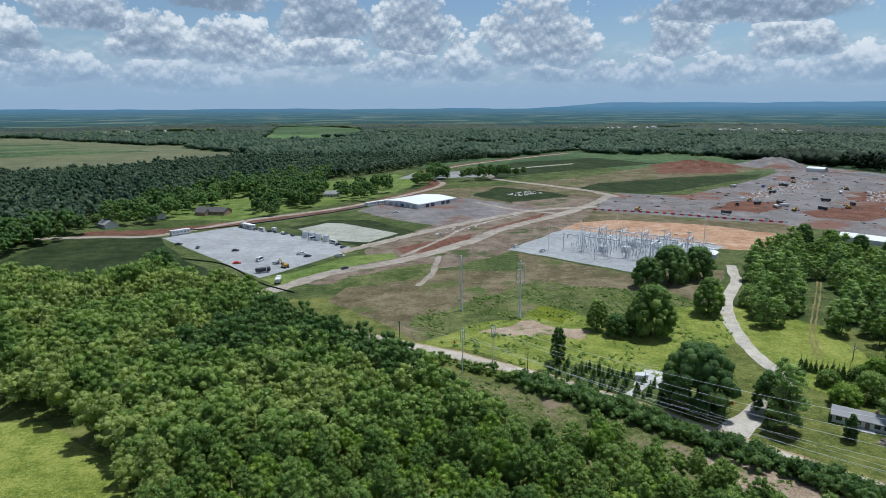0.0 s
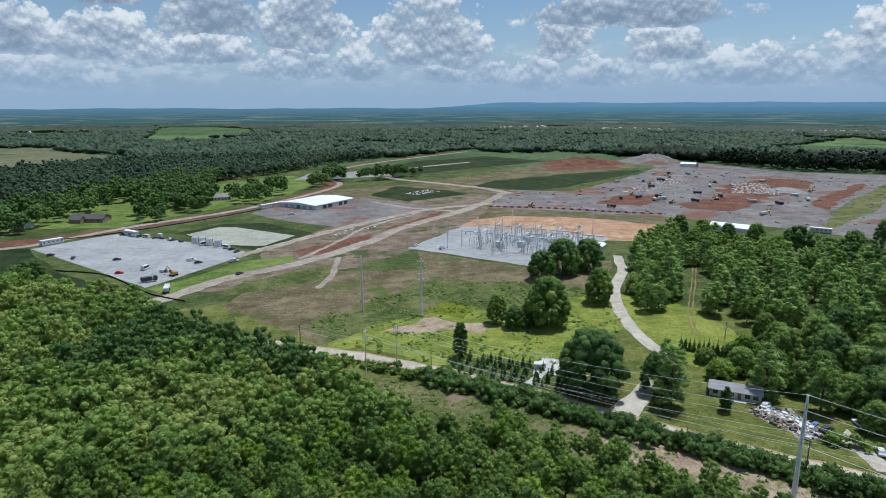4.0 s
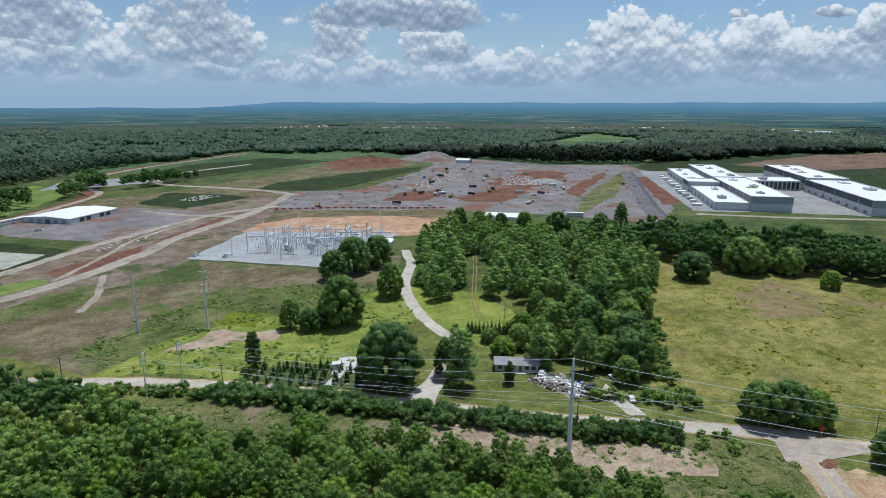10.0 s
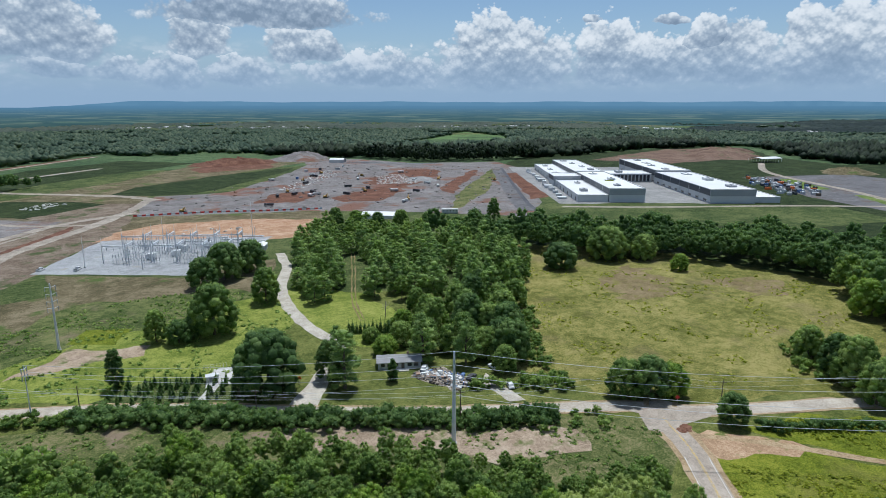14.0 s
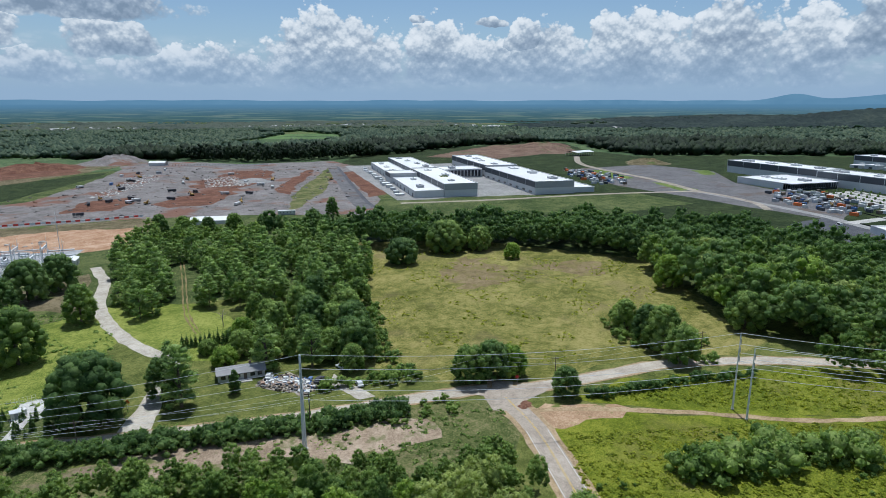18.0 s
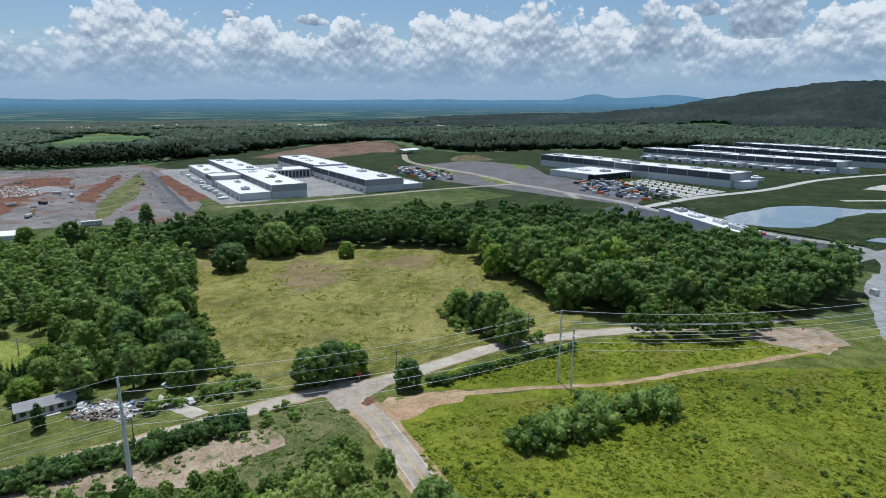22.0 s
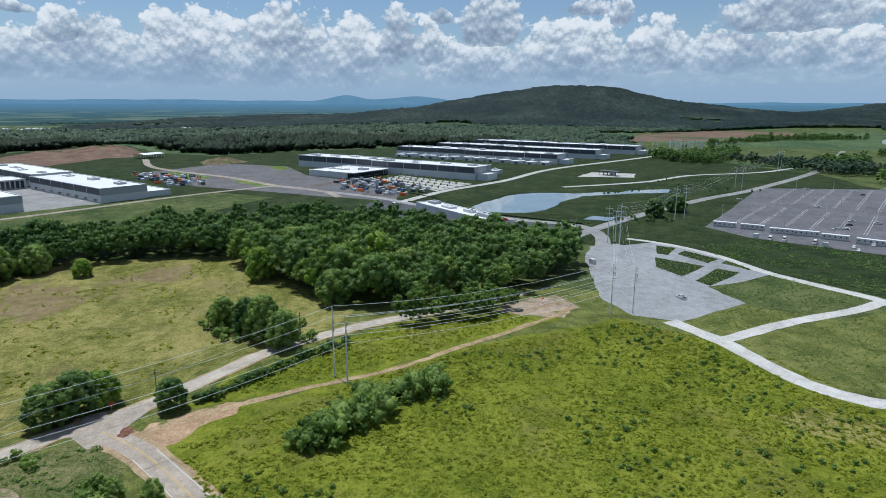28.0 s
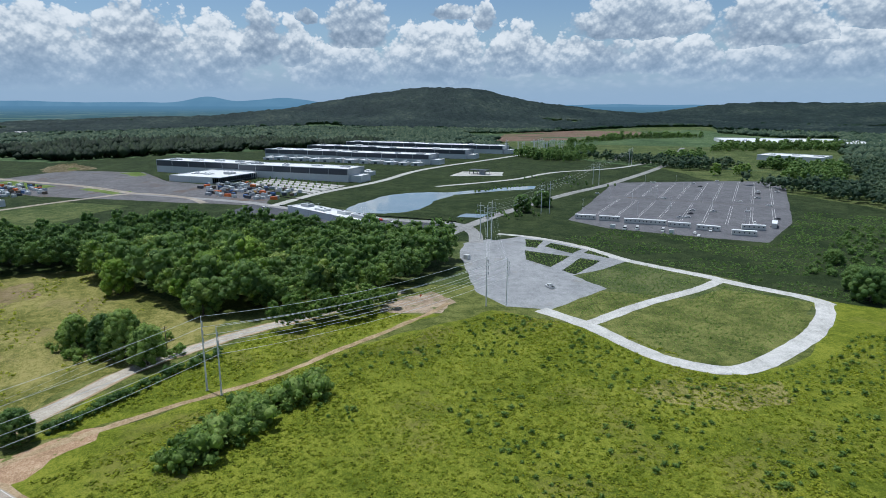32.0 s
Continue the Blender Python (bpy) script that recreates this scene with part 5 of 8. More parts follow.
# ---- lone trees, hedges and far woods ----
OAK = "large rounded dark green broadleaf tree on the lawn"
for i, (x, y, H, R, kind, mat, label) in enumerate([
    (73, 163, 20, 11, "near", "leaf_dark", OAK), (79, 222, 20, 9.5, "near", "leaf", "broad spreading green tree on the lawn"),
    (111, 246, 16, 6.8, "near", "leaf", "rounded green tree beside the pale drive"), (112, 294, 19, 10, "near", "leaf_dark", "dark broadleaf tree near the substation"),
    (128, 300, 17, 9, "near", "leaf_dark", "dark broadleaf tree near the substation"), (98, 286, 15, 7.5, "near", "leaf_dark", "green tree near the substation"),
    (106, 145.5, 7.2, 2.0, "pine", "leaf_dark", "small dark conifer on the bungalow lawn"), (92, 151, 19, 6.0, "pine", "pine", "tall open pine at the mouth of the drive"),
    (96, 162, 16, 4.5, "pine", "pine", "tall open pine beside the drive"), (39, 196, 13, 3.0, "near", "leaf_dark", "slender dark tree among saplings"),
    (60, 228, 12.5, 4.5, "near", "leaf", "green tree on the meadow"), (66, 222, 8.6, 5.0, "near", "leaf_dark", "low bushy tree on the meadow"),
    (72, 226, 8, 4.5, "near", "leaf_dark", "low bushy tree on the meadow"), (152, 92, 12, 6.5, "near", "leaf", "roadside tree at the junction"),
    (158, 88, 12.5, 6.5, "near", "leaf_dark", "roadside tree at the junction"), (163, 84, 10, 5.5, "near", "leaf_bright", "bright roadside tree at the junction"),
    (160, 64, 9.0, 4.8, "near", "leaf_dark", "dark bushy tree beside the road"), (299, 156, 9, 5.0, "near", "leaf_bright", "small bright tree in the hay field"),
    (256, 200, 14, 10, "near", "leaf_dark", "broad dark tree at the field edge"), (291, 195, 19, 12, "near", "leaf", "broad green tree at the field edge"),
    (306, 182, 14.5, 8, "near", "leaf", "rounded green tree at the field edge"), (222, 67, 12.5, 5.5, "near", "leaf", "tree in the clump beside the road"),
    (210, 50, 17, 7.0, "near", "leaf", "tall tree in the clump beside the road"), (203, 42, 13, 6.5, "near", "leaf", "tree in the clump beside the road"),
    (216, 57, 14, 6.0, "near", "leaf_dark", "dark tree in the clump beside the road"), (227, 70, 10, 4.5, "near", "leaf_bright", "small tree in the clump beside the road"),
    (289, 69, 16, 7.5, "near", "leaf_bright", "bright rounded tree at the wood's edge"), (250, 30, 15, 8, "near", "leaf", "green tree at the wood's edge"),
    (276, 30, 20, 9, "near", "leaf_bright", "bright yellow-green tree in the wood"), (258, 6, 13, 8, "near", "leaf", "green tree at the wood's edge"),
    (262, -22, 13, 7, "near", "leaf", "green tree at the wood's edge"), (196, -242, 15, 9, "near", "leaf_dark", "dark tree beyond the gravel loop"),
    (210, -250, 12, 7, "near", "leaf_dark", "dark tree beyond the gravel loop"), (252, -282, 8, 5, "near", "leaf_dark", "dark bush in the meadow"),
    (-141, 300, 17, 8, "near", "leaf_dark", "dark tree at the corner of the lot"), (-150, 306, 13, 7, "near", "leaf_dark", "dark tree at the corner of the lot"),
    (142, 168, 15, 6, "near", "leaf", "tall tree behind the bungalow"), (150, 158, 17, 7, "near", "leaf_dark", "dark tree behind the bungalow"),
    (140, 150, 14, 5.5, "near", "leaf", "tree behind the bungalow"), (156, 145, 15, 7, "near", "leaf_dark", "dark tree at the field corner"),
    (132, 140, 16, 5, "pine", "pine", "tall open pine beside the bungalow"), (146, 132, 15, 7, "near", "leaf_dark", "dark tree at the field corner"),
    (126, 168, 9, 5, "near", "leaf", "bushy green tree beside the bungalow"), (448, -186, 14, 8, "near", "leaf_dark", "dark tree beside the pond"),
    (470, -212, 13, 9, "near", "leaf_dark", "dark tree beside the pond"), (-6, 66, 12, 5, "near", "leaf", "green tree in the front wood"),
    (148, 180, 12, 5, "near", "leaf", "green tree behind the bungalow"), (158, 168, 15, 6.5, "pine", "pine", "tall pine behind the bungalow"), (170, 160, 14, 7, "near", "leaf", "green tree beside the hay field"),
    (180, 172, 12, 6, "near", "leaf", "green tree beside the hay field"), (136, 180, 8, 4.5, "near", "leaf_bright", "bright bushy tree behind the bungalow"), (163, 150, 13, 6.5, "near", "leaf_dark", "dark tree at the field corner"),
    (168, 186, 13, 5, "pine", "pine", "pine beside a conifer row"), (190, 172, 12, 6, "near", "leaf", "green tree beside the hay field"), (152, 192, 11, 4.5, "near", "leaf", "green tree behind the bungalow"),
    (222, 372, 15, 6, "near", "leaf_dark", "dark tree before the fabric shelter"), (233, 363, 13, 5.5, "near", "leaf", "green tree before the fabric shelter"), (244, 352, 12, 5.5, "near", "leaf_dark", "dark tree before the fabric shelter"),
    (255, 340, 14, 6.5, "near", "leaf", "green tree at the back of the wood"), (268, 326, 13, 6, "near", "leaf_dark", "dark tree at the back of the wood"), (306, 300, 22, 5.5, "near", "leaf_dark", "tall tree standing above the wood"),
    (123, 152, 17, 5.5, "pine", "pine", "tall open pine behind the bungalow"), (117, 165, 6.5, 4.8, "near", "leaf_bright", "bright bushy tree behind the bungalow"),
    (130, 158, 12, 5, "near", "leaf", "green tree behind the bungalow"), (135, 152, 10, 5, "near", "leaf", "green tree behind the bungalow"), (148, 139, 13, 7, "near", "leaf_dark", "dark tree at the field corner"),
    (141, 140, 11, 5.5, "near", "leaf", "green tree at the field corner"), (154, 152, 14, 6.5, "near", "leaf", "tall tree beside the hay field"), (138, 128, 9, 4.5, "near", "leaf", "green tree beside the bungalow yard"),
    (162, 178, 14, 6, "near", "leaf", "green tree behind a conifer row"), (176, 184, 14, 6.5, "near", "leaf_dark", "dark tree beside the hay field"), (120, 178, 5, 3.6, "near", "leaf", "rounded bush on the lawn"),
    (92, 160, 13, 5.2, "near", "leaf_dark", "dark broadleaf tree beside the drive"),
    (104, 36, 10, 5, "near", "leaf", "green tree beside the side road"), (98, 30, 11, 5.5, "near", "leaf", "green tree beside the side road"),
]):
    lone_tree(x, y, H, R, kind, mat, label, i)


def dead_tree():
    root = empty("bare_tree", pose(140, 197, 0), "leafless pale grey tree among the pines", "tree")
    rs = np.random.RandomState(5)
    V, F = trunk_mesh(rs, 8.5, 0.18, 0.8, 9, 2.6)
    link_mesh("trunk", V, F, M["dead"], root)
    root2 = copy_thing(root, pose(-112, 168, 0, 0, 0, 70))
    root2["label"] = "leafless pale tree at the edge of the clearing"
    root2.scale = (1.2, 1.2, 1.6)


dead_tree()


def along(P, step, offset, seed, spread):
    """Places along a line, set off to its right."""
    rs = np.random.RandomState(seed)
    out = []
    L = spline(P, step)
    for a, b in zip(L, L[1:]):
        d = (b - a).normalized()
        for _ in range(1):
            o = offset + rs.uniform(-spread, spread)
            out.append((a.x + d.y * o + rs.uniform(-1, 1), a.y - d.x * o + rs.uniform(-1, 1)))
    return np.array(out)


stuff("hedgerow", PROTO["shrub"], np.concatenate([along([(-60, 238), (-14, 213), (1, 205), (15, 196), (30, 186)], 2.2, o, 36, 1.2) for o in (5.5, 8.5)]), M["leaf"], "low bushes along the country road", "hedge", 37, smin=0.35, smax=0.85)
HEDGE = [(30, 186), (52, 168), (80, 142), (108, 118), (130, 102)]
for k, (off, spread) in enumerate(((4.5, 0.6), (6.4, 1.0), (8.8, 1.4))):
    stuff("hedgerow", PROTO["shrub"], along(HEDGE, 2.4, off, 40 + k, spread), M["leaf_dark"], "dense dark green hedgerow along the road", "hedge", 44 + k, smin=0.8, smax=1.45)
stuff("hedgerow", PROTO["shrub"], along([(166, 62), (182, 50), (200, 36), (212, 22)], 2.2, 6.0, 48, 1.2), M["leaf_dark"], "dark green bushes along the road", "hedge", 49, smin=0.5, smax=1.05)
stuff("hedgerow", PROTO["shrub"], along([(118, 120), (130, 110), (142, 100)], 2.4, -7.0, 50, 2.0), M["leaf"], "green bushes along the field edge", "hedge", 51, smin=0.6, smax=1.2)
BRUSH = [(133, 30), (142, 30), (148, 20), (158, 14), (168, 2), (177, -10), (167, -11), (156, 2), (147, 8), (137, 21)]
stuff("thicket", PROTO["shrub"], scatter(BRUSH, 3.8, 52, 0.7), M["leaf"], "rounded thicket of bushes in the meadow", "thicket", 53, smin=0.45, smax=2.3)
stuff("thicket", PROTO["shrub"], np.concatenate([scatter([(196, 168), (165, 135), (150, 118), (144, 122), (158, 142), (184, 170)], 4.0, 61), scatter([(124, 172), (134, 186), (150, 196), (156, 186), (140, 172)], 4.5, 62), scatter([(134, 118), (146, 106), (150, 112), (140, 124)], 3.2, 63)]), M["leaf"], "green undergrowth round the bungalow and field edge", "thicket", 64, smin=0.5, smax=1.15)
stuff("thicket", PROTO["shrub"], scatter([(208, 64), (230, 80), (250, 66), (232, 44), (222, 34), (206, 32)], 4.5, 54), M["leaf"], "green bushes round the roadside trees", "thicket", 55, smin=0.6, smax=1.2)
stuff("thicket", PROTO["shrub"], np.concatenate([scatter([(138, 92), (126, 100), (96, 126), (90, 122), (120, 92), (136, 82)], 4.2, 56), scatter([(40, 132), (66, 106), (100, 76), (104, 82), (70, 112), (44, 140)], 4.0, 57)]), M["leaf"], "bushy regrowth in the cut corridor", "thicket", 58, smin=0.3, smax=0.75)
stuff("thicket", PROTO["shrub"], scatter([(240, -250), (200, -300), (190, -360), (300, -440), (330, -380), (270, -290)], 8.0, 59), M["leaf_dark"], "dark bushes in the far meadow", "thicket", 60, smin=0.4, smax=1.1)


def sapling_rows():
    rs = np.random.RandomState(8)
    kinds = []
    for name, H, R, lab, grp in (("conifer_sapling", 3.2, 0.8, "small dark conifer sapling in a planted row", "saplings in the nursery"), ("conifer", 5.6, 1.25, "pointed dark conifer in a close screening row", "screening conifers by the bungalow")):
        pr = leafy(rs, cone_lobes(rs, H, R), int(70 * R / 0.8) + 30, 0.2, 1.1, 0.75, 0.2, 0.4, 0.7, round_core=False)
        root = empty(name, Matrix(), lab, "tree", grp)
        V, F = trunk_mesh(rs, H, 0.05, 0.7, 0)
        link_mesh("trunk", V, F, M["bark"], root)
        link_mesh("crown", pr[0], pr[1], M["leaf_dark"], root)
        kinds.append(root)
    spots = []
    for i in range(15):
        for j in range(5):
            spots.append((34 + i * 2.9 + j * 1.5 + rs.uniform(-0.7, 0.7), 192 - i * 1.9 + j * 2.6 - 6 + rs.uniform(-0.7, 0.7), rs.uniform(0.8, 1.5), 0))
    for i in range(17):
        spots.append((118 + i * 1.2 + rs.uniform(-0.2, 0.2), 190 - i * 0.9 + rs.uniform(-0.3, 0.3), rs.uniform(0.85, 1.1), 1))
    for i in range(13):
        spots.append((148 + i * 0.9 + rs.uniform(-0.2, 0.2), 172 - i * 1.5 + rs.uniform(-0.3, 0.3), rs.uniform(0.85, 1.1), 1))
    used = set()
    for x, y, q, k in spots:
        m = pose(x, y, 0, 0, 0, rs.uniform(0, 360)) @ Matrix.Diagonal((q, q, q * rs.uniform(0.95, 1.15), 1))
        if k not in used:
            used.add(k)
            kinds[k].matrix_world = m
        else:
            copy_thing(kinds[k], Matrix()).matrix_basis = m


sapling_rows()

ep = scatter([(37, 148), (48, 134), (71, 115), (89, 97), (99, 75), (113, 67), (119, 57), (109, 47), (100, 44), (104, 58), (96, 72), (80, 88), (60, 104), (44, 124)], 3.8, 67, 0.5)
stuff("woodland", PROTO["near"], ep, M["leaf"], "young regrowth along the edge of the wood", "woodland", 68, smin=0.4, smax=0.8)
gp = scatter([(233, 8), (221, 6), (219, -7), (228, -28), (237, -46), (250, -46), (258, -40), (247, -14)], 4.4, 65, 0.5)
gp = gp[~near_line(ROAD, gp[:, 0], gp[:, 1], 4.6)]
stuff("woodland", PROTO["mid"], gp, M["leaf"], "trees of the wood closing over the road", "woodland", 66, smin=0.55, smax=0.95)

# tall weeds of the meadow
MEADOW = [(140, 56), (175, 12), (200, -24), (222, -86), (196, -116), (160, -130), (146, -145), (150, -172), (168, -206), (140, -230), (90, -190), (50, -130), (50, -60), (70, 0), (110, 36)]
wp = scatter(MEADOW, 1.5, 70, 0.5)
keep = np.array([noise.noise(Vector((x / 16, y / 16, 2))) + 0.6 * noise.noise(Vector((x / 4, y / 4, 5))) > -0.55 for x, y in wp]) & ~near_line(LOOP, wp[:, 0], wp[:, 1], 4.2) & ~near_line(CROSS, wp[:, 0], wp[:, 1], 3.4) & ~inside(PLAZA, wp[:, 0], wp[:, 1]) & (np.hypot(wp[:, 0], wp[:, 1]) > 75) & ~near_line([(147, 67), (162, 45), (175, 20), (198, -16), (230, -58)], wp[:, 0], wp[:, 1], 3.0)
stuff("tall_weeds", PROTO["weed"], wp[keep], M["weed"], "clumps of tall bright green weeds", "weeds", 71, smin=0.4, smax=1.25, zscale=(0.6, 0.95), sink=0.1)
wp = np.concatenate([scatter([(196, -118), (226, -188), (232, -200), (206, -212), (178, -190), (162, -160), (158, -134)], 2.1, 170), scatter([(208, -114), (222, -112), (242, -146), (264, -142), (284, -180), (246, -198), (228, -164)], 2.3, 171)] + [scatter(P, 1.8, 172) for P in ISLANDS])
stuff("tall_weeds", PROTO["weed"], wp, M["leaf"], "rough grass tufts between the gravel lanes", "weeds", 173, smin=0.3, smax=0.8, sink=0.1)
wp = scatter([(345, -168), (290, -186), (248, -208), (200, -230), (176, -262), (230, -410), (340, -460), (390, -400), (300, -290), (366, -222)], 3.0, 174)
keep = np.array([noise.noise(Vector((x / 20, y / 20, 7))) > -0.15 for x, y in wp])
stuff("tall_weeds", PROTO["weed"], wp[keep], M["leaf_dark"], "rough dark weeds beside the parking lot", "weeds", 175, smin=0.5, smax=1.5, sink=0.1)
wp = scatter(MEADOW, 4.2, 176, 0.6)
keep = np.array([noise.noise(Vector((x / 22, y / 22, 9))) + 0.004 * (-40 - y) > 0.1 for x, y in wp]) & ~near_line(LOOP, wp[:, 0], wp[:, 1], 7)
stuff("meadow_bushes", PROTO["shrub"], wp[keep], M["leaf"], "small dark bushes scattered over the meadow", "bushes", 177, smin=0.12, smax=0.46, zscale=(0.7, 1.1))
cp = scatter([(-4, 188), (30, 176), (60, 144), (96, 116), (128, 94), (142, 76), (134, 66), (118, 64), (92, 86), (66, 106), (44, 130), (20, 154)], 2.2, 180)
keep = np.array([noise.noise(Vector((x / 9, y / 9, 14))) > -0.05 for x, y in cp])
stuff("tall_weeds", PROTO["weed"], cp[keep], M["leaf"], "rough regrowth in the cut corridor", "weeds", 181, smin=0.4, smax=1.2, sink=0.1)
hp = scatter([(270, 238), (196, 168), (152, 118), (166, 84), (207, 62), (263, 54), (329, 96), (316, 170)], 3.6, 72)
keep = np.array([noise.noise(Vector((x / 14, y / 14, 8))) > 0.12 for x, y in hp])
stuff("tall_weeds", PROTO["weed"], hp[keep], M["weed"], "green weed clumps in the hay field", "weeds", 73, smin=0.6, smax=1.3, sink=0.1)
rp = scatter([(164, 58), (180, 52), (200, 32), (224, 4), (234, -40), (224, -56), (198, -10), (178, 24)], 1.9, 78)
rp = rp[~near_line([(155, 57), (170, 31), (184, 2), (198, -16), (214, -38), (230, -58)], rp[:, 0], rp[:, 1], 3.2)]
stuff("tall_weeds", PROTO["weed"], rp, M["weed"], "lush bright green weeds along the road", "weeds", 79, smin=0.5, smax=1.3, sink=0.1)
vp = scatter([(-14, 236), (-4, 256), (22, 278), (46, 294), (84, 286), (118, 262), (112, 222), (80, 180), (62, 172), (30, 190), (-6, 220)], 2.9, 74)
vp = vp[~inside([(12, 226), (32, 240), (58, 226), (52, 218), (30, 224)], vp[:, 0], vp[:, 1])]
keep = np.array([noise.noise(Vector((x / 12, y / 12, 11))) > 0.0 for x, y in vp])
stuff("tall_weeds", PROTO["weed"], vp[keep], M["leaf"], "rough green weeds beneath the power poles", "weeds", 75, smin=0.6, smax=1.5, sink=0.1)

# far woods
def sector(az0, az1, r0, r1):
    """Uneven clearing between two bearings and two distances."""
    pts = [(az0, r0), ((az0 + az1) / 2, r0 * 1.012), (az1, r0), (az1, (r0 + r1) / 2), (az1 - 0.3 * (az1 - az0), r1), (az0 + 0.2 * (az1 - az0), r1 * 0.985)]
    return [(r * math.sin(radians(a)), r * math.cos(radians(a))) for a, r in pts]


OPEN = [
    [(-300, 270), (-262, 420), (-250, 580), (-150, 720), (-70, 830), (0, 960), (90, 1060), (250, 1215), (330, 1120), (414, 1130), (540, 940), (600, 740), (690, 690), (800, 680), (1130, 690), (1290, 610), (1340, 560), (1050, 330), (1160, 185), (1280, -90), (1240, -190), (1160, -340), (980, -450), (720, -510), (560, -480), (400, -480), (200, -440), (120, -300), (-50, -100), (-300, 0)],
    [(-1273, 1790), (-1172, 1798), (-752, 1504), (-323, 1135), (-343, 983), (-435, 816), (-532, 741), (-900, 900)],
    [(-513, 1754), (-413, 1693), (-252, 2007), (-339, 2507), (-576, 2785), (-679, 2596)], [(856, 1161), (1073, 1283), (1477, 1605), (1269, 1198), (1105, 1032), (869, 1037)],
    [(1500, -520), (1900, -560), (1850, -900), (1430, -800)], [(2050, 1500), (2500, 1650), (2500, 1150), (2150, 1150)],
    [(1021, -410), (1405, -499), (1917, -734), (2107, -1300), (2055, -1605), (1685, -1363), (1400, -1324), (1367, -1500), (674, -748), (658, -630)], [(560, -470), (700, -500), (680, -760), (560, -640), (470, -560)],
] + CLEARINGS + [sector(*q) for q in ((11, 20, 2380, 2520), (22, 31, 2300, 2400), (37, 50, 2350, 2470), (-8, 1, 2420, 2520), (-30, -20, 2250, 2420), (55, 63, 2330, 2450), (66, 74, 2260, 2360))]


def grove(seed, n, R, H):
    """A low clump of several crowns for woods far off."""
    rs = np.random.RandomState(seed)
    V, F, c = [], [], 0
    for i in range(n):
        a, q = i * 2.4, R * 0.75 * math.sqrt((i + 0.4) / n)
        r = R * rs.uniform(0.9, 1.25) / math.sqrt(n)
        h = H * rs.uniform(0.7, 1.0)
        U = OCT_V * (1 + 0.15 * rs.randn(6, 1)) * np.array([r, r, h * 0.55]) + np.array([q * math.cos(a), q * math.sin(a), h * 0.5])
        V.append(U)
        F.append(OCT_F + c)
        c += 6
    return np.concatenate(V), np.concatenate(F)


def far_woods():
    low = []
    for s in range(5):
        rs = np.random.RandomState(200 + s)
        low.append(leafy(rs, broad_lobes(rs, 13, 5.4, 0.1, 5, 0.95), 40, 0.95, 0.95, 0.95, round_core=False))
    mids = [grove(210 + s, 5, 15.5, 11) for s in range(6)]
    for r0, r1, space, protos, seed in ((240, 1050, 9.8, low, 80), (1050, 2250, 25, mids, 81)):
        sq = [(-r1 * 0.75, -r1 * 0.9), (r1, -r1 * 0.9), (r1, r1), (-r1 * 0.75, r1)]
        p = scatter(sq, space, seed, 0.5)
        r, az = np.hypot(p[:, 0], p[:, 1]), bearing(p[:, 0], p[:, 1])
        k = (r >= r0) & (r < r1) & (az > -44) & (az < 147)
        p = p[k]
        for P in OPEN:
            p = p[~inside(P, p[:, 0], p[:, 1])]
        az, r = bearing(p[:, 0], p[:, 1]), np.hypot(p[:, 0], p[:, 1])
        # extent of the belt that carries the painted cloud shade
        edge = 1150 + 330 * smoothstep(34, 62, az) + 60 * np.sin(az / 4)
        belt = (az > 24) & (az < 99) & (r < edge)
        stuff("pine_belt", protos, p[belt], M["shaded_belt_leaf"], "belt of close pines behind the site, cloud shade in their colour", "woodland", seed + 6, smin=1.05, smax=1.4, zscale=(1.1, 1.5))
        p = p[~belt]
        stuff("far_woods", protos, p, M["hazed_far_leaf"], "dark green woodland stretching to the horizon, tinted with haze", "woodland", seed + 5, smin=0.85, smax=1.25)


far_woods()


def canopy_sheet():
    """Close woodland of the far plain and the mountain: one uneven roof of crowns."""
    rs = np.random.RandomState(90)
    az, rad = np.arange(-44, 147, 0.21), np.concatenate([np.arange(2230, 3300, 24), np.arange(3300, 4900, 19)])
    A, R = np.meshgrid(np.radians(az), rad)
    A, R = A + rs.uniform(-0.0012, 0.0012, A.shape), R + rs.uniform(-8, 8, R.shape)
    X, Y = R * np.sin(A), R * np.cos(A)
    h = land(X, Y)
    big = np.array([noise.noise(Vector((x / 70, y / 70, 6))) for x, y in zip(X.ravel(), Y.ravel())]).reshape(X.shape)
    Z = h + 9 + 5 * rs.uniform(-1, 1, X.shape) + 5 * big
    V = np.stack([X, Y, Z], -1).reshape(-1, 3)
    n, k = X.shape
    i, j = np.meshgrid(np.arange(n - 1), np.arange(k - 1), indexing="ij")
    i, j = i.ravel(), j.ravel()
    F = np.stack([i * k + j, (i + 1) * k + j, (i + 1) * k + j + 1, i * k + j + 1], -1)[:, ::-1]
    cx, cy = X[i, j], Y[i, j]
    keep = ~((R[i, j] > 2890) & (np.degrees(A[i, j]) < 66))
    for P in OPEN:
        keep &= ~inside(P, cx, cy)
    clear = np.array([noise.noise(Vector((x / 330, y / 330, 4))) < 0.36 for x, y in zip(cx, cy)])
    keep &= clear | (h[i, j] > 25)
    F = F[keep]
    tri = np.concatenate([F[:, [0, 1, 2]], F[:, [0, 2, 3]]])
    used, inv = np.unique(tri, return_inverse=True)
    return tagged(link_mesh("far_woods", V[used], inv.reshape(-1, 3), M["hazed_mountain_leaf"]), "close woodland over the far plain and mountain, haze in its colour", "woodland", kind="stuff")


canopy_sheet()


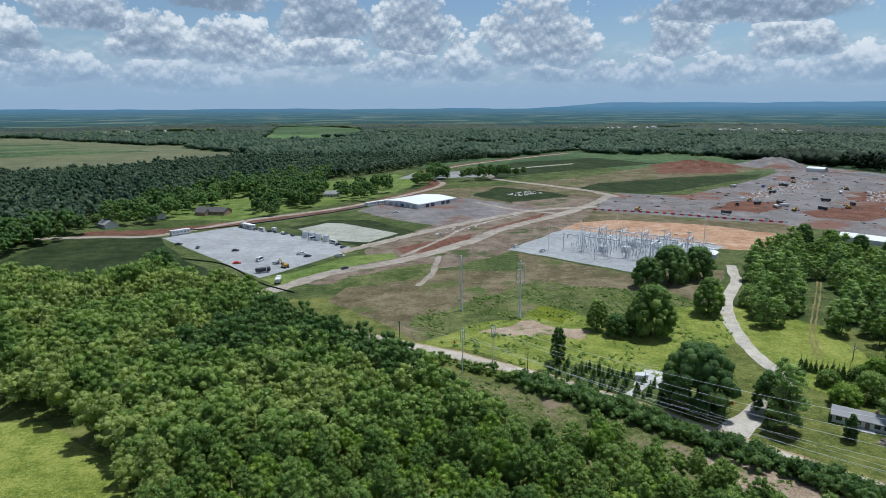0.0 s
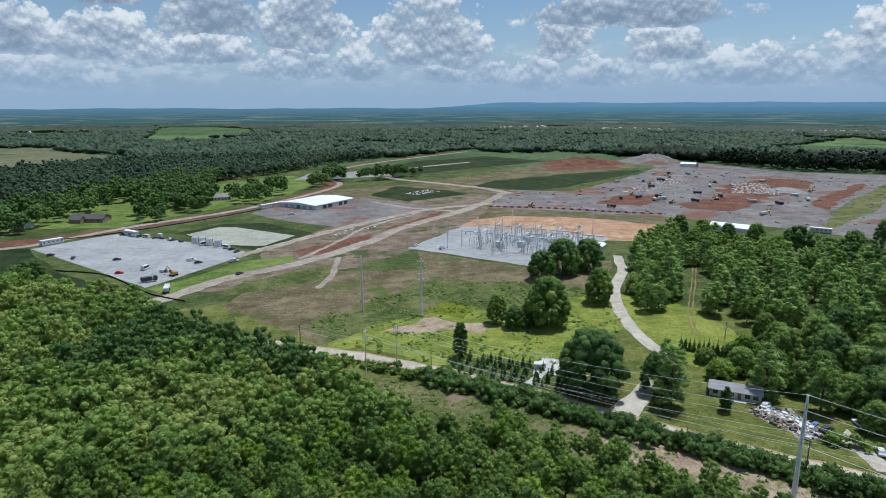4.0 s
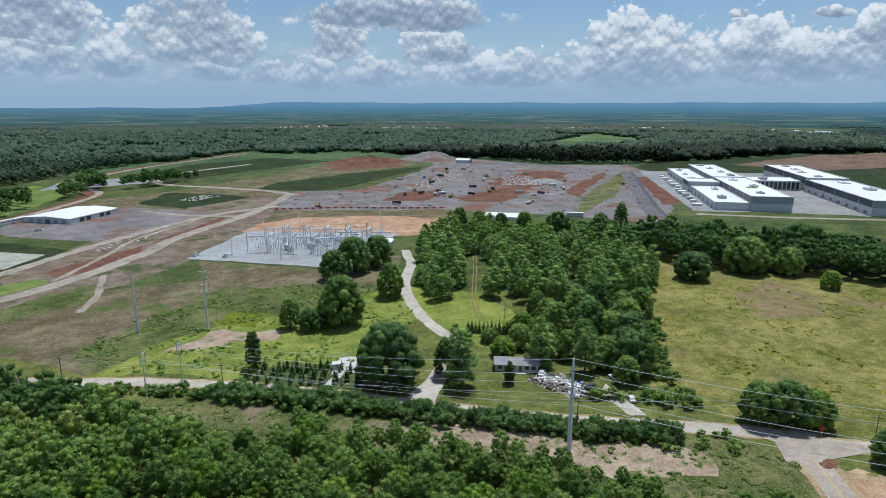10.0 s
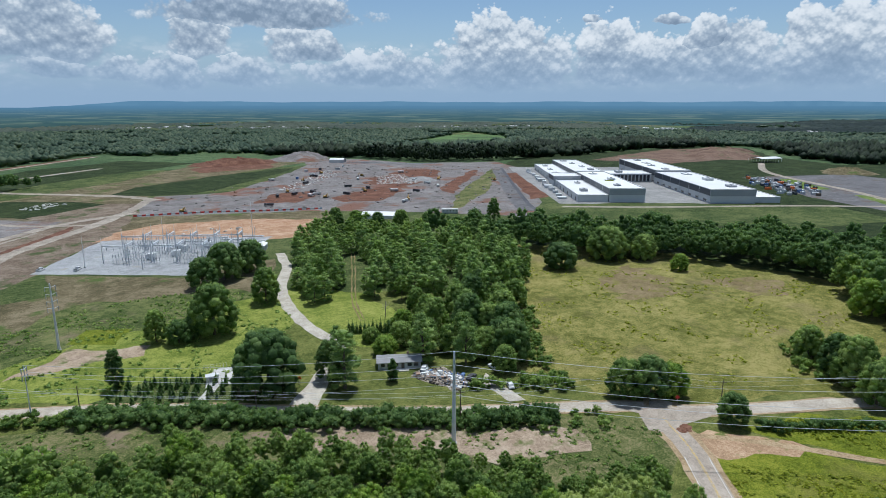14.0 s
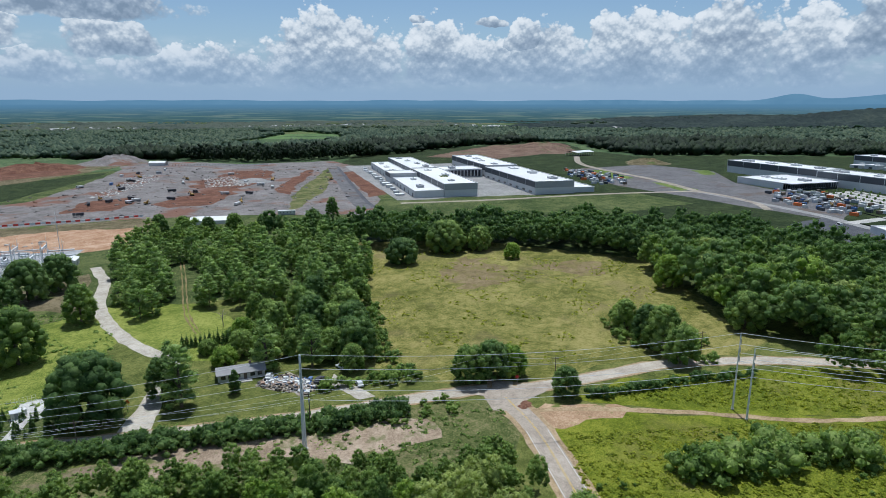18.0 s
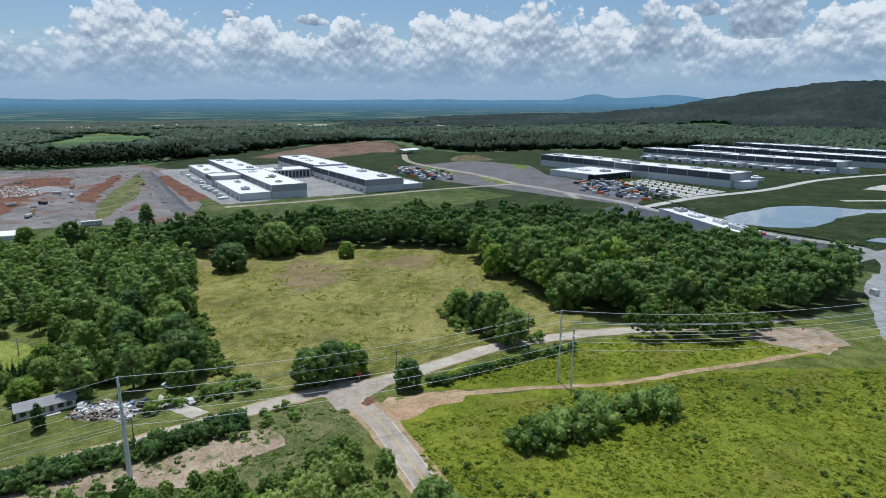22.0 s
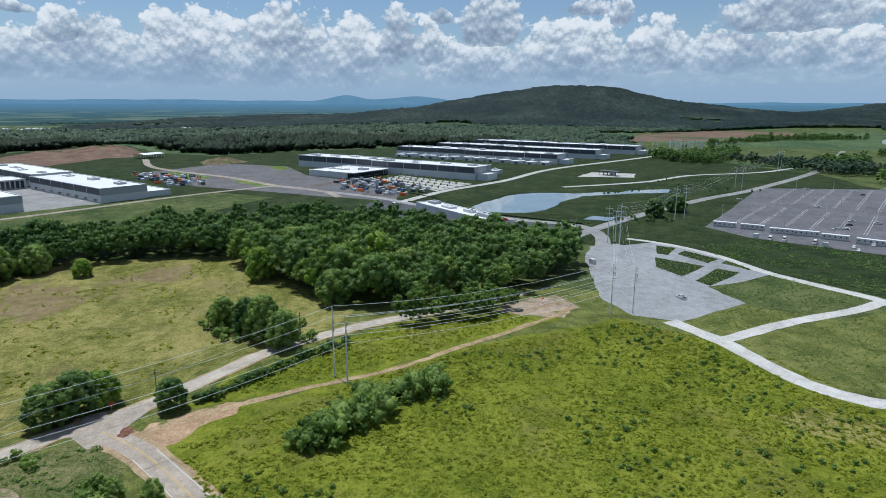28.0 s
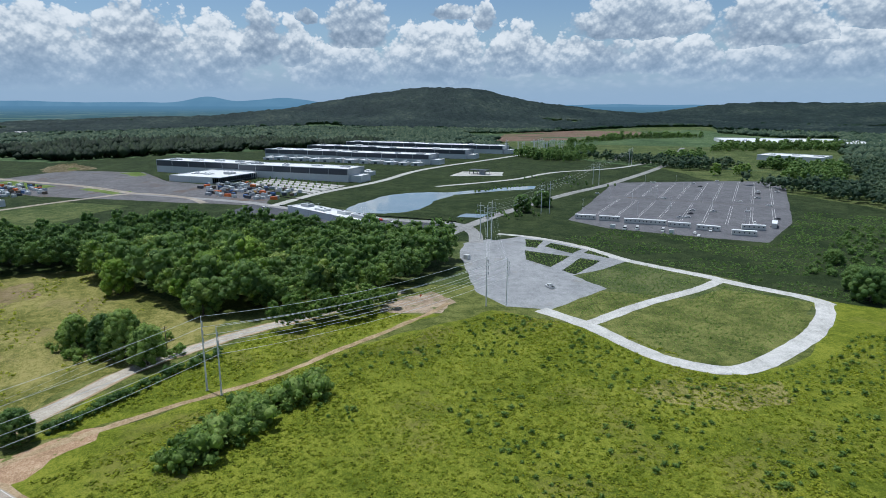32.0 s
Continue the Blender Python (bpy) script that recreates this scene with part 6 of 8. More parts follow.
def distant_homes():
    """Tiny pale houses of far settlements, in the open strips between woods."""
    rs = np.random.RandomState(95)
    V, F = [], []
    for az0, az1, r0, r1, n in ((11.5, 19.5, 2400, 2500, 46), (22.5, 30, 2310, 2390, 40), (38, 49, 2360, 2450, 60), (55.5, 62, 2340, 2430, 26), (-29, -21, 2260, 2400, 10), (66.5, 73, 2270, 2340, 14)):
        for _ in range(n):
            a, r = radians(rs.uniform(az0, az1)), rs.uniform(r0, r1)
            x, y, q = r * math.sin(a), r * math.cos(a), rs.uniform(0, 3.14)
            L, W, h, e = rs.uniform(9, 18), rs.uniform(7, 10), rs.uniform(5, 8), rs.uniform(2, 4)
            k, z = len(V), float(land(x, y))
            for u, v, w in ((-1, -1, 0), (1, -1, 0), (1, 1, 0), (-1, 1, 0), (-1, -1, h), (1, -1, h), (1, 1, h), (-1, 1, h), (-1, 0, h + e), (1, 0, h + e)):
                V.append((x + u * L / 2 * math.cos(q) - v * W / 2 * math.sin(q), y + u * L / 2 * math.sin(q) + v * W / 2 * math.cos(q), z + w))
            F += [tuple(k + i for i in f) for f in ((0, 1, 5, 4), (1, 2, 6, 5), (2, 3, 7, 6), (3, 0, 4, 7), (4, 5, 9, 8), (6, 7, 8, 9), (5, 6, 9), (7, 4, 8))]
    tagged(link_mesh("distant_houses", V, F, M["siding"]), "tiny pale houses of a far settlement among woods", "houses", kind="stuff")


distant_homes()
# belts and groups of trees among the open ground
for k, (P, sp, mat) in enumerate([
    ([(-141, 541), (-115, 520), (-114, 595), (-130, 662), (-159, 656)], 8, "leaf_dark"), ([(-152, 494), (-129, 481), (-144, 542), (-166, 548)], 9, "leaf_dark"),
    ([(-110, 605), (-76, 542), (-49, 627), (-57, 688), (-88, 665)], 13, "leaf_dark"), ([(-33, 651), (-11, 692), (-16, 747), (-31, 697)], 9, "leaf_dark"),
    ([(-15, 728), (5, 723), (6, 782), (-16, 788)], 9, "leaf_dark"), ([(18, 719), (40, 724), (96, 758), (111, 790), (53, 770)], 10, "leaf_dark"),
    ([(-255, 440), (-215, 452), (-190, 560), (-260, 580)], 11, "leaf_dark"), ([(-240, 575), (-160, 600), (-140, 720), (-120, 800), (-200, 720)], 9, "leaf_dark"),
    ([(-300, 310), (-262, 320), (-240, 420), (-300, 440)], 9, "leaf_dark"), ([(860, -470), (1000, -440), (980, -380), (880, -400)], 13, "leaf_dark"),
    ([(1215, -550), (1406, -870), (1440, -1110), (1500, -1110), (1460, -860)], 16, "leaf_dark"), ([(987, -777), (937, -1033), (1064, -1171), (1098, -892)], 17, "leaf_dark"),
    ([(950, -417), (850, -416), (955, -524), (1108, -593), (1047, -474)], 20, "leaf_dark"), ([(810, -540), (817, -639), (900, -690), (880, -610)], 14, "leaf_dark"),
    ([(699, -625), (658, -630), (676, -680), (700, -700), (720, -672)], 12, "leaf_dark"), ([(574, -551), (495, -553), (674, -748), (657, -638)], 13, "leaf_dark"),
    ([(632, -493), (657, -543), (653, -562), (621, -551)], 16, "leaf"),
]):
    stuff("tree_group", PROTO["far" if P[0][0] < 500 else "group"], scatter(P, sp, 120 + k, 0.5), M[mat], "group of dark broadleaf trees on open ground", "trees", 130 + k, smin=0.75, smax=1.3)

# ---- buildings ----
def box_bm(bm, x0, x1, y0, y1, z0, z1, bevel=0.0):
    vs = [bm.verts.new(v) for v in ((x0, y0, z0), (x1, y0, z0), (x1, y1, z0), (x0, y1, z0), (x0, y0, z1), (x1, y0, z1), (x1, y1, z1), (x0, y1, z1))]
    fs = [bm.faces.new([vs[i] for i in f]) for f in ((3, 2, 1, 0), (4, 5, 6, 7), (0, 1, 5, 4), (1, 2, 6, 5), (2, 3, 7, 6), (3, 0, 4, 7))]
    if bevel:
        es = {e for f in fs for e in f.edges}
        bmesh.ops.bevel(bm, geom=list(es), offset=bevel, segments=1, affect="EDGES")


def box(name, x0, x1, y0, y1, z0, z1, mat, parent, bevel=0.0, label=""):
    bm = bmesh.new()
    box_bm(bm, x0, x1, y0, y1, z0, z1, bevel)
    return part(name, bm, mat, parent, label)


def shell(name, x0, x1, y0, y1, z0, z1, mat, parent, t=0.4):
    """Four walls with thickness, open above and below."""
    bm = bmesh.new()
    for a in ((x0, x1, y0, y0 + t), (x0, x1, y1 - t, y1), (x0, x0 + t, y0 + t, y1 - t), (x1 - t, x1, y0 + t, y1 - t)):
        box_bm(bm, a[0], a[1], a[2], a[3], z0, z1)
    return part(name, bm, mat, parent)


def roof_units(root, x0, x1, y0, y1, z, n, seed):
    rs = np.random.RandomState(seed)
    for i in range(n):
        x = x0 + (x1 - x0) * (i + 0.5) / n + rs.uniform(-3, 3)
        y = (y0 + y1) / 2 + rs.uniform(-0.2, 0.2) * (y1 - y0)
        w, d, h = rs.uniform(3, 7), rs.uniform(2.5, 4), rs.uniform(1.2, 2.6)
        u = box("roof_unit", x - w, x + w, y - d, y + d, z, z + h, M["wall_light" if i % 3 else "wall_grey"], root, 0.15)
        for k in range(2):
            box("fan_housing", x - w * 0.5 + k * w * 0.8 - 0.7, x - w * 0.5 + k * w * 0.8 + 0.7, y - 0.7, y + 0.7, z + h, z + h + 0.4, M["wall_dark"], u, 0.1)


def hall(root, x0, x1, y0, y1, h, units=3, band=True, low=0.0, seed=0, doors=0, door_side=-1):
    """A long flat-roofed block: light wall, dark upper band, white roof with parapet."""
    split = h * 0.52 if band else h
    shell("lower_wall", x0, x1, y0, y1, -0.3, split, M["wall_light"], root)
    if band:
        shell("upper_wall", x0 - 0.15, x1 + 0.15, y0 - 0.15, y1 + 0.15, split, h, M["wall_grey"], root)
        for ya, yb in ((y0 - 0.22, y0 - 0.1), (y1 + 0.1, y1 + 0.22)):
            box("dark_band", x0 + 1, x1 - 1, ya, yb, split + 0.4, h - 0.5, M["wall_dark"], root)
    box("roof", x0 + 0.4, x1 - 0.4, y0 + 0.4, y1 - 0.4, h - 0.9, h - 0.45, M["white_roof"], root)
    shell("parapet_cap", x0 - 0.25, x1 + 0.25, y0 - 0.25, y1 + 0.25, h, h + 0.18, M["white"], root, 0.6)
    # wall joints
    n = int((x1 - x0) / 24)
    for i in range(1, n):
        x = x0 + (x1 - x0) * i / n
        box("wall_pilaster", x - 0.25, x + 0.25, y0 - 0.32, y0 - 0.02, 0, h - 0.1, M["wall_light"], root)
        box("wall_pilaster", x - 0.25, x + 0.25, y1 + 0.02, y1 + 0.32, 0, h - 0.1, M["wall_light"], root)
    for i in range(doors):
        x = x0 + (x1 - x0) * (i + 0.5) / doors
        ya = y0 - 0.12 if door_side < 0 else y1 - 0.1
        box("dock_door", x - 1.8, x + 1.8, ya, ya + 0.22, 0.1, 3.6, M["wall_dark"], root)
    roof_units(root, x0, x1, y0, y1, h - 0.45, units, seed)


def data_hall_west():
    r = empty("data_hall", pose(496, 298, 0, 0, 0, 49.06), "long flat white-roofed grey hall with stepped wings", "industrial building")
    hall(r, 0, 150, 0, 32, 12.3, 3, seed=1)
    hall(r, 150, 298, 1, 33, 12.6, 4, seed=2)
    hall(r, 0.4, 116, 32.6, 60, 6.6, 2, False, seed=3, doors=6, door_side=1)
    hall(r, 116.5, 150, 32.6, 62, 10.5, 0, True, seed=4)
    hall(r, 150.5, 292, 33.6, 58, 7.4, 3, False, seed=5, doors=6, door_side=1)
    rs = np.random.RandomState(6)
    for i in range(14):
        x = 20 + i * 19
        box("yard_unit", x, x + rs.uniform(3, 8), 64 + rs.uniform(0, 5), 70 + rs.uniform(0, 5), 0, rs.uniform(1.6, 3.4), M["white" if i % 2 else "wall_light"], r, 0.2)
    for k in range(9):
        box("roof_pallet", 60 + (k % 3) * 3.2, 62 + (k % 3) * 3.2, 12 + (k // 3) * 3, 14 + (k // 3) * 3, 11.85, 12.3, M["weed"], r)
    c = empty("link_building", pose(496, 298, 0, 0, 0, 49.06), "low glazed link building with a white roof", "industrial building")
    hall(c, 150, 190, -54, -0.6, 9.5, 1, False, seed=7)
    for i in range(12):
        y = -52 + i * 4.2
        box("window", 149.7, 149.95, y, y + 2.8, 1.0, 8.2, M["glass"], c)
        box("fin", 149.2, 149.65, y + 3.1, y + 3.6, 0, 9.0, M["white"], c)
    return r


def data_hall_east():
    r = empty("data_hall", pose(563, 230, 0, 0, 0, 49.06), "long flat white-roofed hall with a dark upper band", "industrial building")
    hall(r, 0, 150, 0, 40, 12.5, 3, seed=11, doors=0)
    hall(r, 150.5, 302, 0, 38, 14.0, 4, seed=12)
    hall(r, 4, 90, -24, -0.6, 5.2, 1, False, seed=13, doors=5)
    hall(r, 110, 260, -20, -0.6, 6.5, 3, False, seed=14, doors=5)
    for i in range(16):
        box("window", 8 + i * 18, 14 + i * 18, 40.12, 40.3, 1.2, 2.8, M["glass"], r)


def campus_hall(ox, oy, ang, length, depth, h, seed, label):
    r = empty("data_hall", pose(ox, oy, 0, 0, 0, ang), label, "industrial building")
    hall(r, 0, length * 0.53, -depth, 0, h, 4, seed=seed)
    hall(r, length * 0.53 + 0.5, length, -depth - 3, -3, h + 0.6, 4, seed=seed + 1)
    hall(r, -14, -0.5, -depth * 0.7, -4, h * 0.5, 0, False, seed=seed + 2)
    return r


data_hall_west()
data_hall_east()
CA = 52.35
campus_hall(680, -76, CA, 282, 36, 14.6, 21, "very long low hall with dark band and pale base")
cx, cy = math.cos(radians(CA)), math.sin(radians(CA))


def behind(a, d):
    return 680 + cx * a + cy * d, -76 + cy * a - cx * d


campus_hall(*behind(5, 230), CA, 290, 36, 14.0, 31, "long dark-banded hall in the second row")
campus_hall(*behind(-8, 343), CA, 300, 38, 14.0, 41, "long dark-banded hall in the third row")
campus_hall(*behind(-30, 470), CA, 320, 38, 14.0, 51, "long dark-banded hall in the back row")


def generator_blocks():
    rs = np.random.RandomState(61)
    for i in range(26):
        a, d = 8 + (i % 13) * 21 + rs.uniform(-2, 2), (66 if i < 13 else 205) + rs.uniform(-4, 4)
        x, y = behind(a, d)
        r = empty("equipment_shed", pose(x, y, 0, 0, 0, CA), "low white equipment enclosure between the halls", "equipment enclosure", "enclosures between the halls")
        w = rs.uniform(12, 17)
        box("housing", 0, w, -16, 0, 0, rs.uniform(4, 6), M["white" if i % 3 else "wall_light"], r, 0.2)
        box("intake", w * 0.3, w * 0.6, 0.05, 0.5, 0.5, 3.2, M["wall_dark"], r)
        box("exhaust_box", w * 0.2, w * 0.5, -10, -6, 5.5, 7.2, M["wall_light"], r, 0.1)


generator_blocks()


def entry_building():
    r = empty("entry_building", pose(680, -76, 0, 0, 0, CA), "flat white-roofed entrance building with a colonnade", "office building")
    hall(r, 127, 188, 1, 68, 6.8, 3, False, seed=71)
    box("canopy", 117, 127.2, 6, 68, 6.4, 7.1, M["white_roof"], r)
    for i in range(20):
        box("column", 117.4, 118.1, 7 + i * 3.1, 7.9 + i * 3.1, 0, 6.4, M["wall_dark"], r)
        box("window", 126.7, 126.95, 6.4 + i * 3.1, 8.8 + i * 3.1, 0.6, 5.8, M["glass"], r)


entry_building()


def office_building():
    r = empty("office_building", pose(416, -54, 0, 0, 0, 30.0), "long low office with a bright white roof", "office building")
    hall(r, 0, 92, -17, 0, 5.0, 4, False, seed=81)
    for i in range(5):
        box("window", -0.12, 0.1, -15.5 + i * 3, -13.5 + i * 3, 1.0, 3.2, M["glass"], r)
    for i in range(22):
        box("window", 3 + i * 4, 5.6 + i * 4, -17.2, -16.95, 1.0, 3.0, M["glass"], r)


office_building()


def gable(root, x0, x1, y0, y1, h, rise, wall, roof, over=0.5):
    """Walls and a pitched roof along x."""
    ym = (y0 + y1) / 2
    bm = bmesh.new()
    box_bm(bm, x0, x1, y0, y1, -0.2, h)
    for x in (x0, x1):
        a, b, c = bm.verts.new((x, y0, h)), bm.verts.new((x, y1, h)), bm.verts.new((x, ym, h + rise))
        bm.faces.new((a, b, c))
    w = part("wall", bm, wall, root)
    for s, ye in ((-1, y0), (1, y1)):
        bm = bmesh.new()
        dz = rise * over / abs(ye - ym)
        pts = [(x0 - over, ye + s * over, h - dz), (x1 + over, ye + s * over, h - dz), (x1 + over, ym, h + rise), (x0 - over, ym, h + rise)]
        lo = [bm.verts.new(p) for p in pts]
        hi = [bm.verts.new((p[0], p[1], p[2] + 0.16)) for p in pts]
        for f in ((lo[3], lo[2], lo[1], lo[0]), tuple(hi), *[(lo[i], lo[(i + 1) % 4], hi[(i + 1) % 4], hi[i]) for i in range(4)]):
            bm.faces.new(f)
        bmesh.ops.recalc_face_normals(bm, faces=bm.faces)
        part("roof", bm, roof, root)
    return w


def house_openings(root, x0, x1, y, n, h, door=True):
    for i in range(n):
        x = x0 + (x1 - x0) * (i + 0.5) / n
        if door and i == n // 2:
            box("door", x - 0.5, x + 0.5, y - 0.06, y + 0.06, 0, 2.1, M["weathered"], root)
            continue
        w = box("window", x - 0.7, x + 0.7, y - 0.05, y + 0.05, 0.9, 2.1, M["glass"], root)
        box("frame", x - 0.8, x + 0.8, y - 0.09, y - 0.06, 0.8, 0.9, M["white"], w)
        box("frame", x - 0.8, x + 0.8, y - 0.09, y - 0.06, 2.1, 2.2, M["white"], w)


def bungalow():
    r = empty("bungalow", pose(107.4, 155.6, 0, 0, 0, -34), "low pale bungalow with a grey shingle roof", "house")
    gable(r, 0, 14, 0, 6.2, 2.5, 1.2, M["siding"], M["shingle"])
    house_openings(r, 0.5, 13.6, 0.0, 6, 2.5)
    box("chimney", 9.6, 10.3, 3.2, 3.9, 3.2, 4.6, M["brick"], r)
    box("porch_slab", 6.0, 10, -2.2, -0.05, 0, 0.25, M["concrete"], r)


bungalow()
HOUSES = [(-202, 497, 26, 12, -12, "brick", "shingle_dark", "brown brick farm house with dark roofs"), (-236, 478, 15, 9, -20, "siding", "shingle_dark", "pale farm house with a dark roof"),
          (-253, 444, 14, 9, -40, "siding", "shingle", "small pale house by the dirt road"), (-116, 594, 16, 10, 8, "siding", "shingle", "pale house among the trees"),
          (-150, 520, 9, 6, 20, "white", "shingle", "small white outbuilding on a lawn")]
for x, y, L, W, a, wm, rm, label in HOUSES:
    r = empty("farm_house", pose(x, y, 0, 0, 0, a), label, "house")
    gable(r, 0, L, 0, W, 3.0, 2.6, M[wm], M[rm])
    house_openings(r, 0.5, L - 0.5, 0.0, 5, 3.0)
    if L > 20:
        gable(r, 4, 12, -5, 2, 3.0, 2.0, M[wm], M[rm])


def white_shed():
    r = empty("storage_shed", pose(-21, 522, 0, 0, 0, 50), "long white metal shed on a gravel pad", "shed")
    gable(r, 0, 52, 0, 40, 3.8, 1.3, M["wall_light"], M["white_roof"], 0.3)
    for i in range(7):
        box("door", 2.5 + i * 7, 7 + i * 7, -0.12, 0.1, 0.1, 3.1, M["wall_dark" if i % 3 else "white"], r)
    for i in range(5):
        box("bay_door", -0.12, 0.1, 3 + i * 7, 7 + i * 7, 0.1, 3.0, M["blue_paint" if i == 2 else "wall_grey"], r)


white_shed()


def open_shed(x, y, a, L, W, h, label, posts=True):
    r = empty("frame_tent", pose(x, y, 0, 0, 0, a), label, "tent")
    bm = bmesh.new()
    n = 8
    P = [(-W / 2 + W * i / n, h + 1.9 * math.sin(math.pi * i / n)) for i in range(n + 1)]
    for dz in (0.0, 0.08):
        rows = [[bm.verts.new((xx, yy, zz + dz)) for yy, zz in P] for xx in (0, L)]
        for i in range(n):
            f = (rows[0][i], rows[1][i], rows[1][i + 1], rows[0][i + 1])
            bm.faces.new(f if dz else f[::-1])
    part("canopy", bm, M["white_roof"], r)
    for i in range(int(L / 6) + 1):
        for s in (-1, 1):
            box("post", i * 6 - 0.1 if i else 0, i * 6 + 0.1, s * W / 2 - 0.1, s * W / 2 + 0.1, -0.2, h, M["steel"], r)
    if not posts:
        for s in (-1, 1):
            box("side_wall", 0, L, s * W / 2 - 0.05, s * W / 2 + 0.05, -0.2, h, M["white"], r)
    return r


open_shed(262, 398, -46, 30, 14, 2.6, "white fabric shelter behind the trees", False)
open_shed(490, 832, -45, 22, 16, 4.5, "white fabric tent at the edge of the site", False)
open_shed(978, 408, -18, 44, 24, 6.0, "open shelter with a white roof on posts")
for x, y, a, L in ((989, -1194, 60, 294), (740, -776, 30, 90), (850, -1440, 60, 260)):
    r = empty("warehouse", pose(x, y, 0, 0, 0, a), "distant pale flat-roofed warehouse", "warehouse")
    hall(r, 0, L, -210 if L > 100 else -60, 0, 8.0, 3, False, seed=int(L))

# ---- power lines ----
def tube(bm, a, b, ra, rb, k=8):
    a, b = Vector(a), Vector(b)
    d = (b - a).normalized()
    u = d.orthogonal().normalized()
    w = d.cross(u)
    rings = []
    for p, r in ((a, ra), (b, rb)):
        rings.append([bm.verts.new(p + (u * math.cos(2 * math.pi * i / k) + w * math.sin(2 * math.pi * i / k)) * r) for i in range(k)])
    for i in range(k):
        j = (i + 1) % k
        bm.faces.new((rings[0][i], rings[0][j], rings[1][j], rings[1][i]))
    bm.faces.new(rings[0][::-1])
    bm.faces.new(rings[1])


def tube_part(name, a, b, ra, rb, mat, parent, k=8):
    bm = bmesh.new()
    tube(bm, a, b, ra, rb, k)
    return part(name, bm, mat, parent)


def monopole(x, y, H, turn, arms, label, r=0.42, both=True, length=2.4):
    """Steel pole with davit arms and insulator strings; returns the world points of the wires."""
    root = empty("power_pole", pose(x, y, 0, 0, 0, turn), label, "power pole", "steel power poles")
    tube_part("shaft", (0, 0, -0.5), (0, 0, H), r, r * 0.42, M["steel"], root, 10)
    tube_part("base_plate", (0, 0, 0), (0, 0, 0.35), r * 1.5, r * 1.5, M["concrete"], root, 10)
    pts = [(0, 0, H)]
    for i, (z, side) in enumerate(arms):
        for s in ((-1, 1) if side == 0 else (side,)):
            arm = tube_part("arm", (0, 0, z), (0, s * length, z + 0.5), 0.14, 0.08, M["steel"], root, 6)
            tube_part("insulator", (0, s * length, z + 0.5), (0, s * length, z - 1.1), 0.11, 0.11, M["wall_grey"], arm, 6)
            pts.append((0, s * length, z - 1.1))
    m = pose(x, y, 0, 0, 0, turn)
    return [m @ Vector(p) for p in pts]


def cable(a, b, sag, r, label="bright bare overhead conductor"):
    n = 18
    V, F = [], []
    a, b = Vector(a), Vector(b)
    side = (b - a).cross(Vector((0, 0, 1))).normalized()
    up = Vector((0, 0, 1))
    for i in range(n + 1):
        u = i / n
        p = a.lerp(b, u) - up * sag * 4 * u * (1 - u)
        for q in (side, up, -side, -up):
            V.append(p + q * r)
    for i in range(n):
        for k in range(4):
            F.append((4 * i + k, 4 * i + (k + 1) % 4, 4 * i + 4 + (k + 1) % 4, 4 * i + 4 + k))
    ob = link_mesh("power_cable", V, F, M["wire"])
    return tagged(ob, label, "cable", "overhead conductors")


A5 = [(23.2, 1), (20.6, 1), (18.0, 1), (15.2, 1)]
near_pole = monopole(96.2, 105.8, 25.2, 140, A5, "tall galvanised steel power pole among bushes", 0.62, length=1.2)
q1 = monopole(178.5, 21.8, 22.8, 115, [(21, 1), (18.5, 1), (16, 1)], "tall steel power pole beside the sandy track", 0.3, length=0.9)
q2 = monopole(174.3, 17.5, 20.8, 115, [(19, 1), (16.5, 1), (14, 1)], "tall steel power pole beside the sandy track", 0.3, length=0.9)
e1 = monopole(232, -82, 21, 130, [(19.5, 1), (17, 1), (14.5, 1)], "slim steel power pole at the gravel plaza", 0.26, length=0.9)
e2 = monopole(232, -91, 20, 130, [(18.5, 1), (16, 1), (13.5, 1)], "slim steel power pole at the gravel plaza", 0.26, length=0.9)
f1 = monopole(364, -128, 20.5, 130, [(18.5, 0), (15.5, 0), (12.5, 0)], "steel power pole by the crossroads", 0.3)
f2 = monopole(356, -128, 25, 130, [(23, 0), (20, 0), (17, 0)], "steel power pole by the crossroads", 0.32)
f3 = monopole(360, -122, 23, 130, [(21, 0), (18, 0)], "steel power pole by the crossroads", 0.3)
g1 = monopole(437, -197, 24, 130, [(22, 0), (19, 0)], "steel power pole along the straight road", 0.3)
g2 = monopole(437, -204, 25, 130, [(22.5, 0), (19.5, 0)], "steel power pole along the straight road", 0.3)
h1 = monopole(587, -322, 24, 130, [(22, 0), (19, 0)], "distant steel power pole", 0.3)
h2 = monopole(587, -329, 25, 130, [(22, 0), (19, 0)], "distant steel power pole", 0.3)
i1 = monopole(760, -470, 26, 130, [(24, 0), (21, 0)], "distant steel power pole", 0.3)
i2 = monopole(770, -480, 26, 130, [(24, 0), (21, 0)], "distant steel power pole", 0.3)
s1 = monopole(6.2, 187.8, 15.9, 130, [(14.6, 0), (12.6, 0)], "slim steel power pole beside the country road", 0.2, length=0.9)
s2 = monopole(16.3, 189.9, 16.3, 130, [(15.0, 0), (13.0, 0)], "slim steel power pole beside the country road", 0.2, length=0.9)
p1 = monopole(7.7, 252.3, 24.3, 20, [(22.8, 1), (21, 1), (19.2, 1)], "pale steel power pole in the meadow", 0.5, length=1.0)
lat = monopole(31.6, 242.6, 24.5, 100, [(23, 0), (20.4, 0), (17.8, 0), (15.4, 0)], "steel power pole with four crossarms", 0.5, length=1.7)

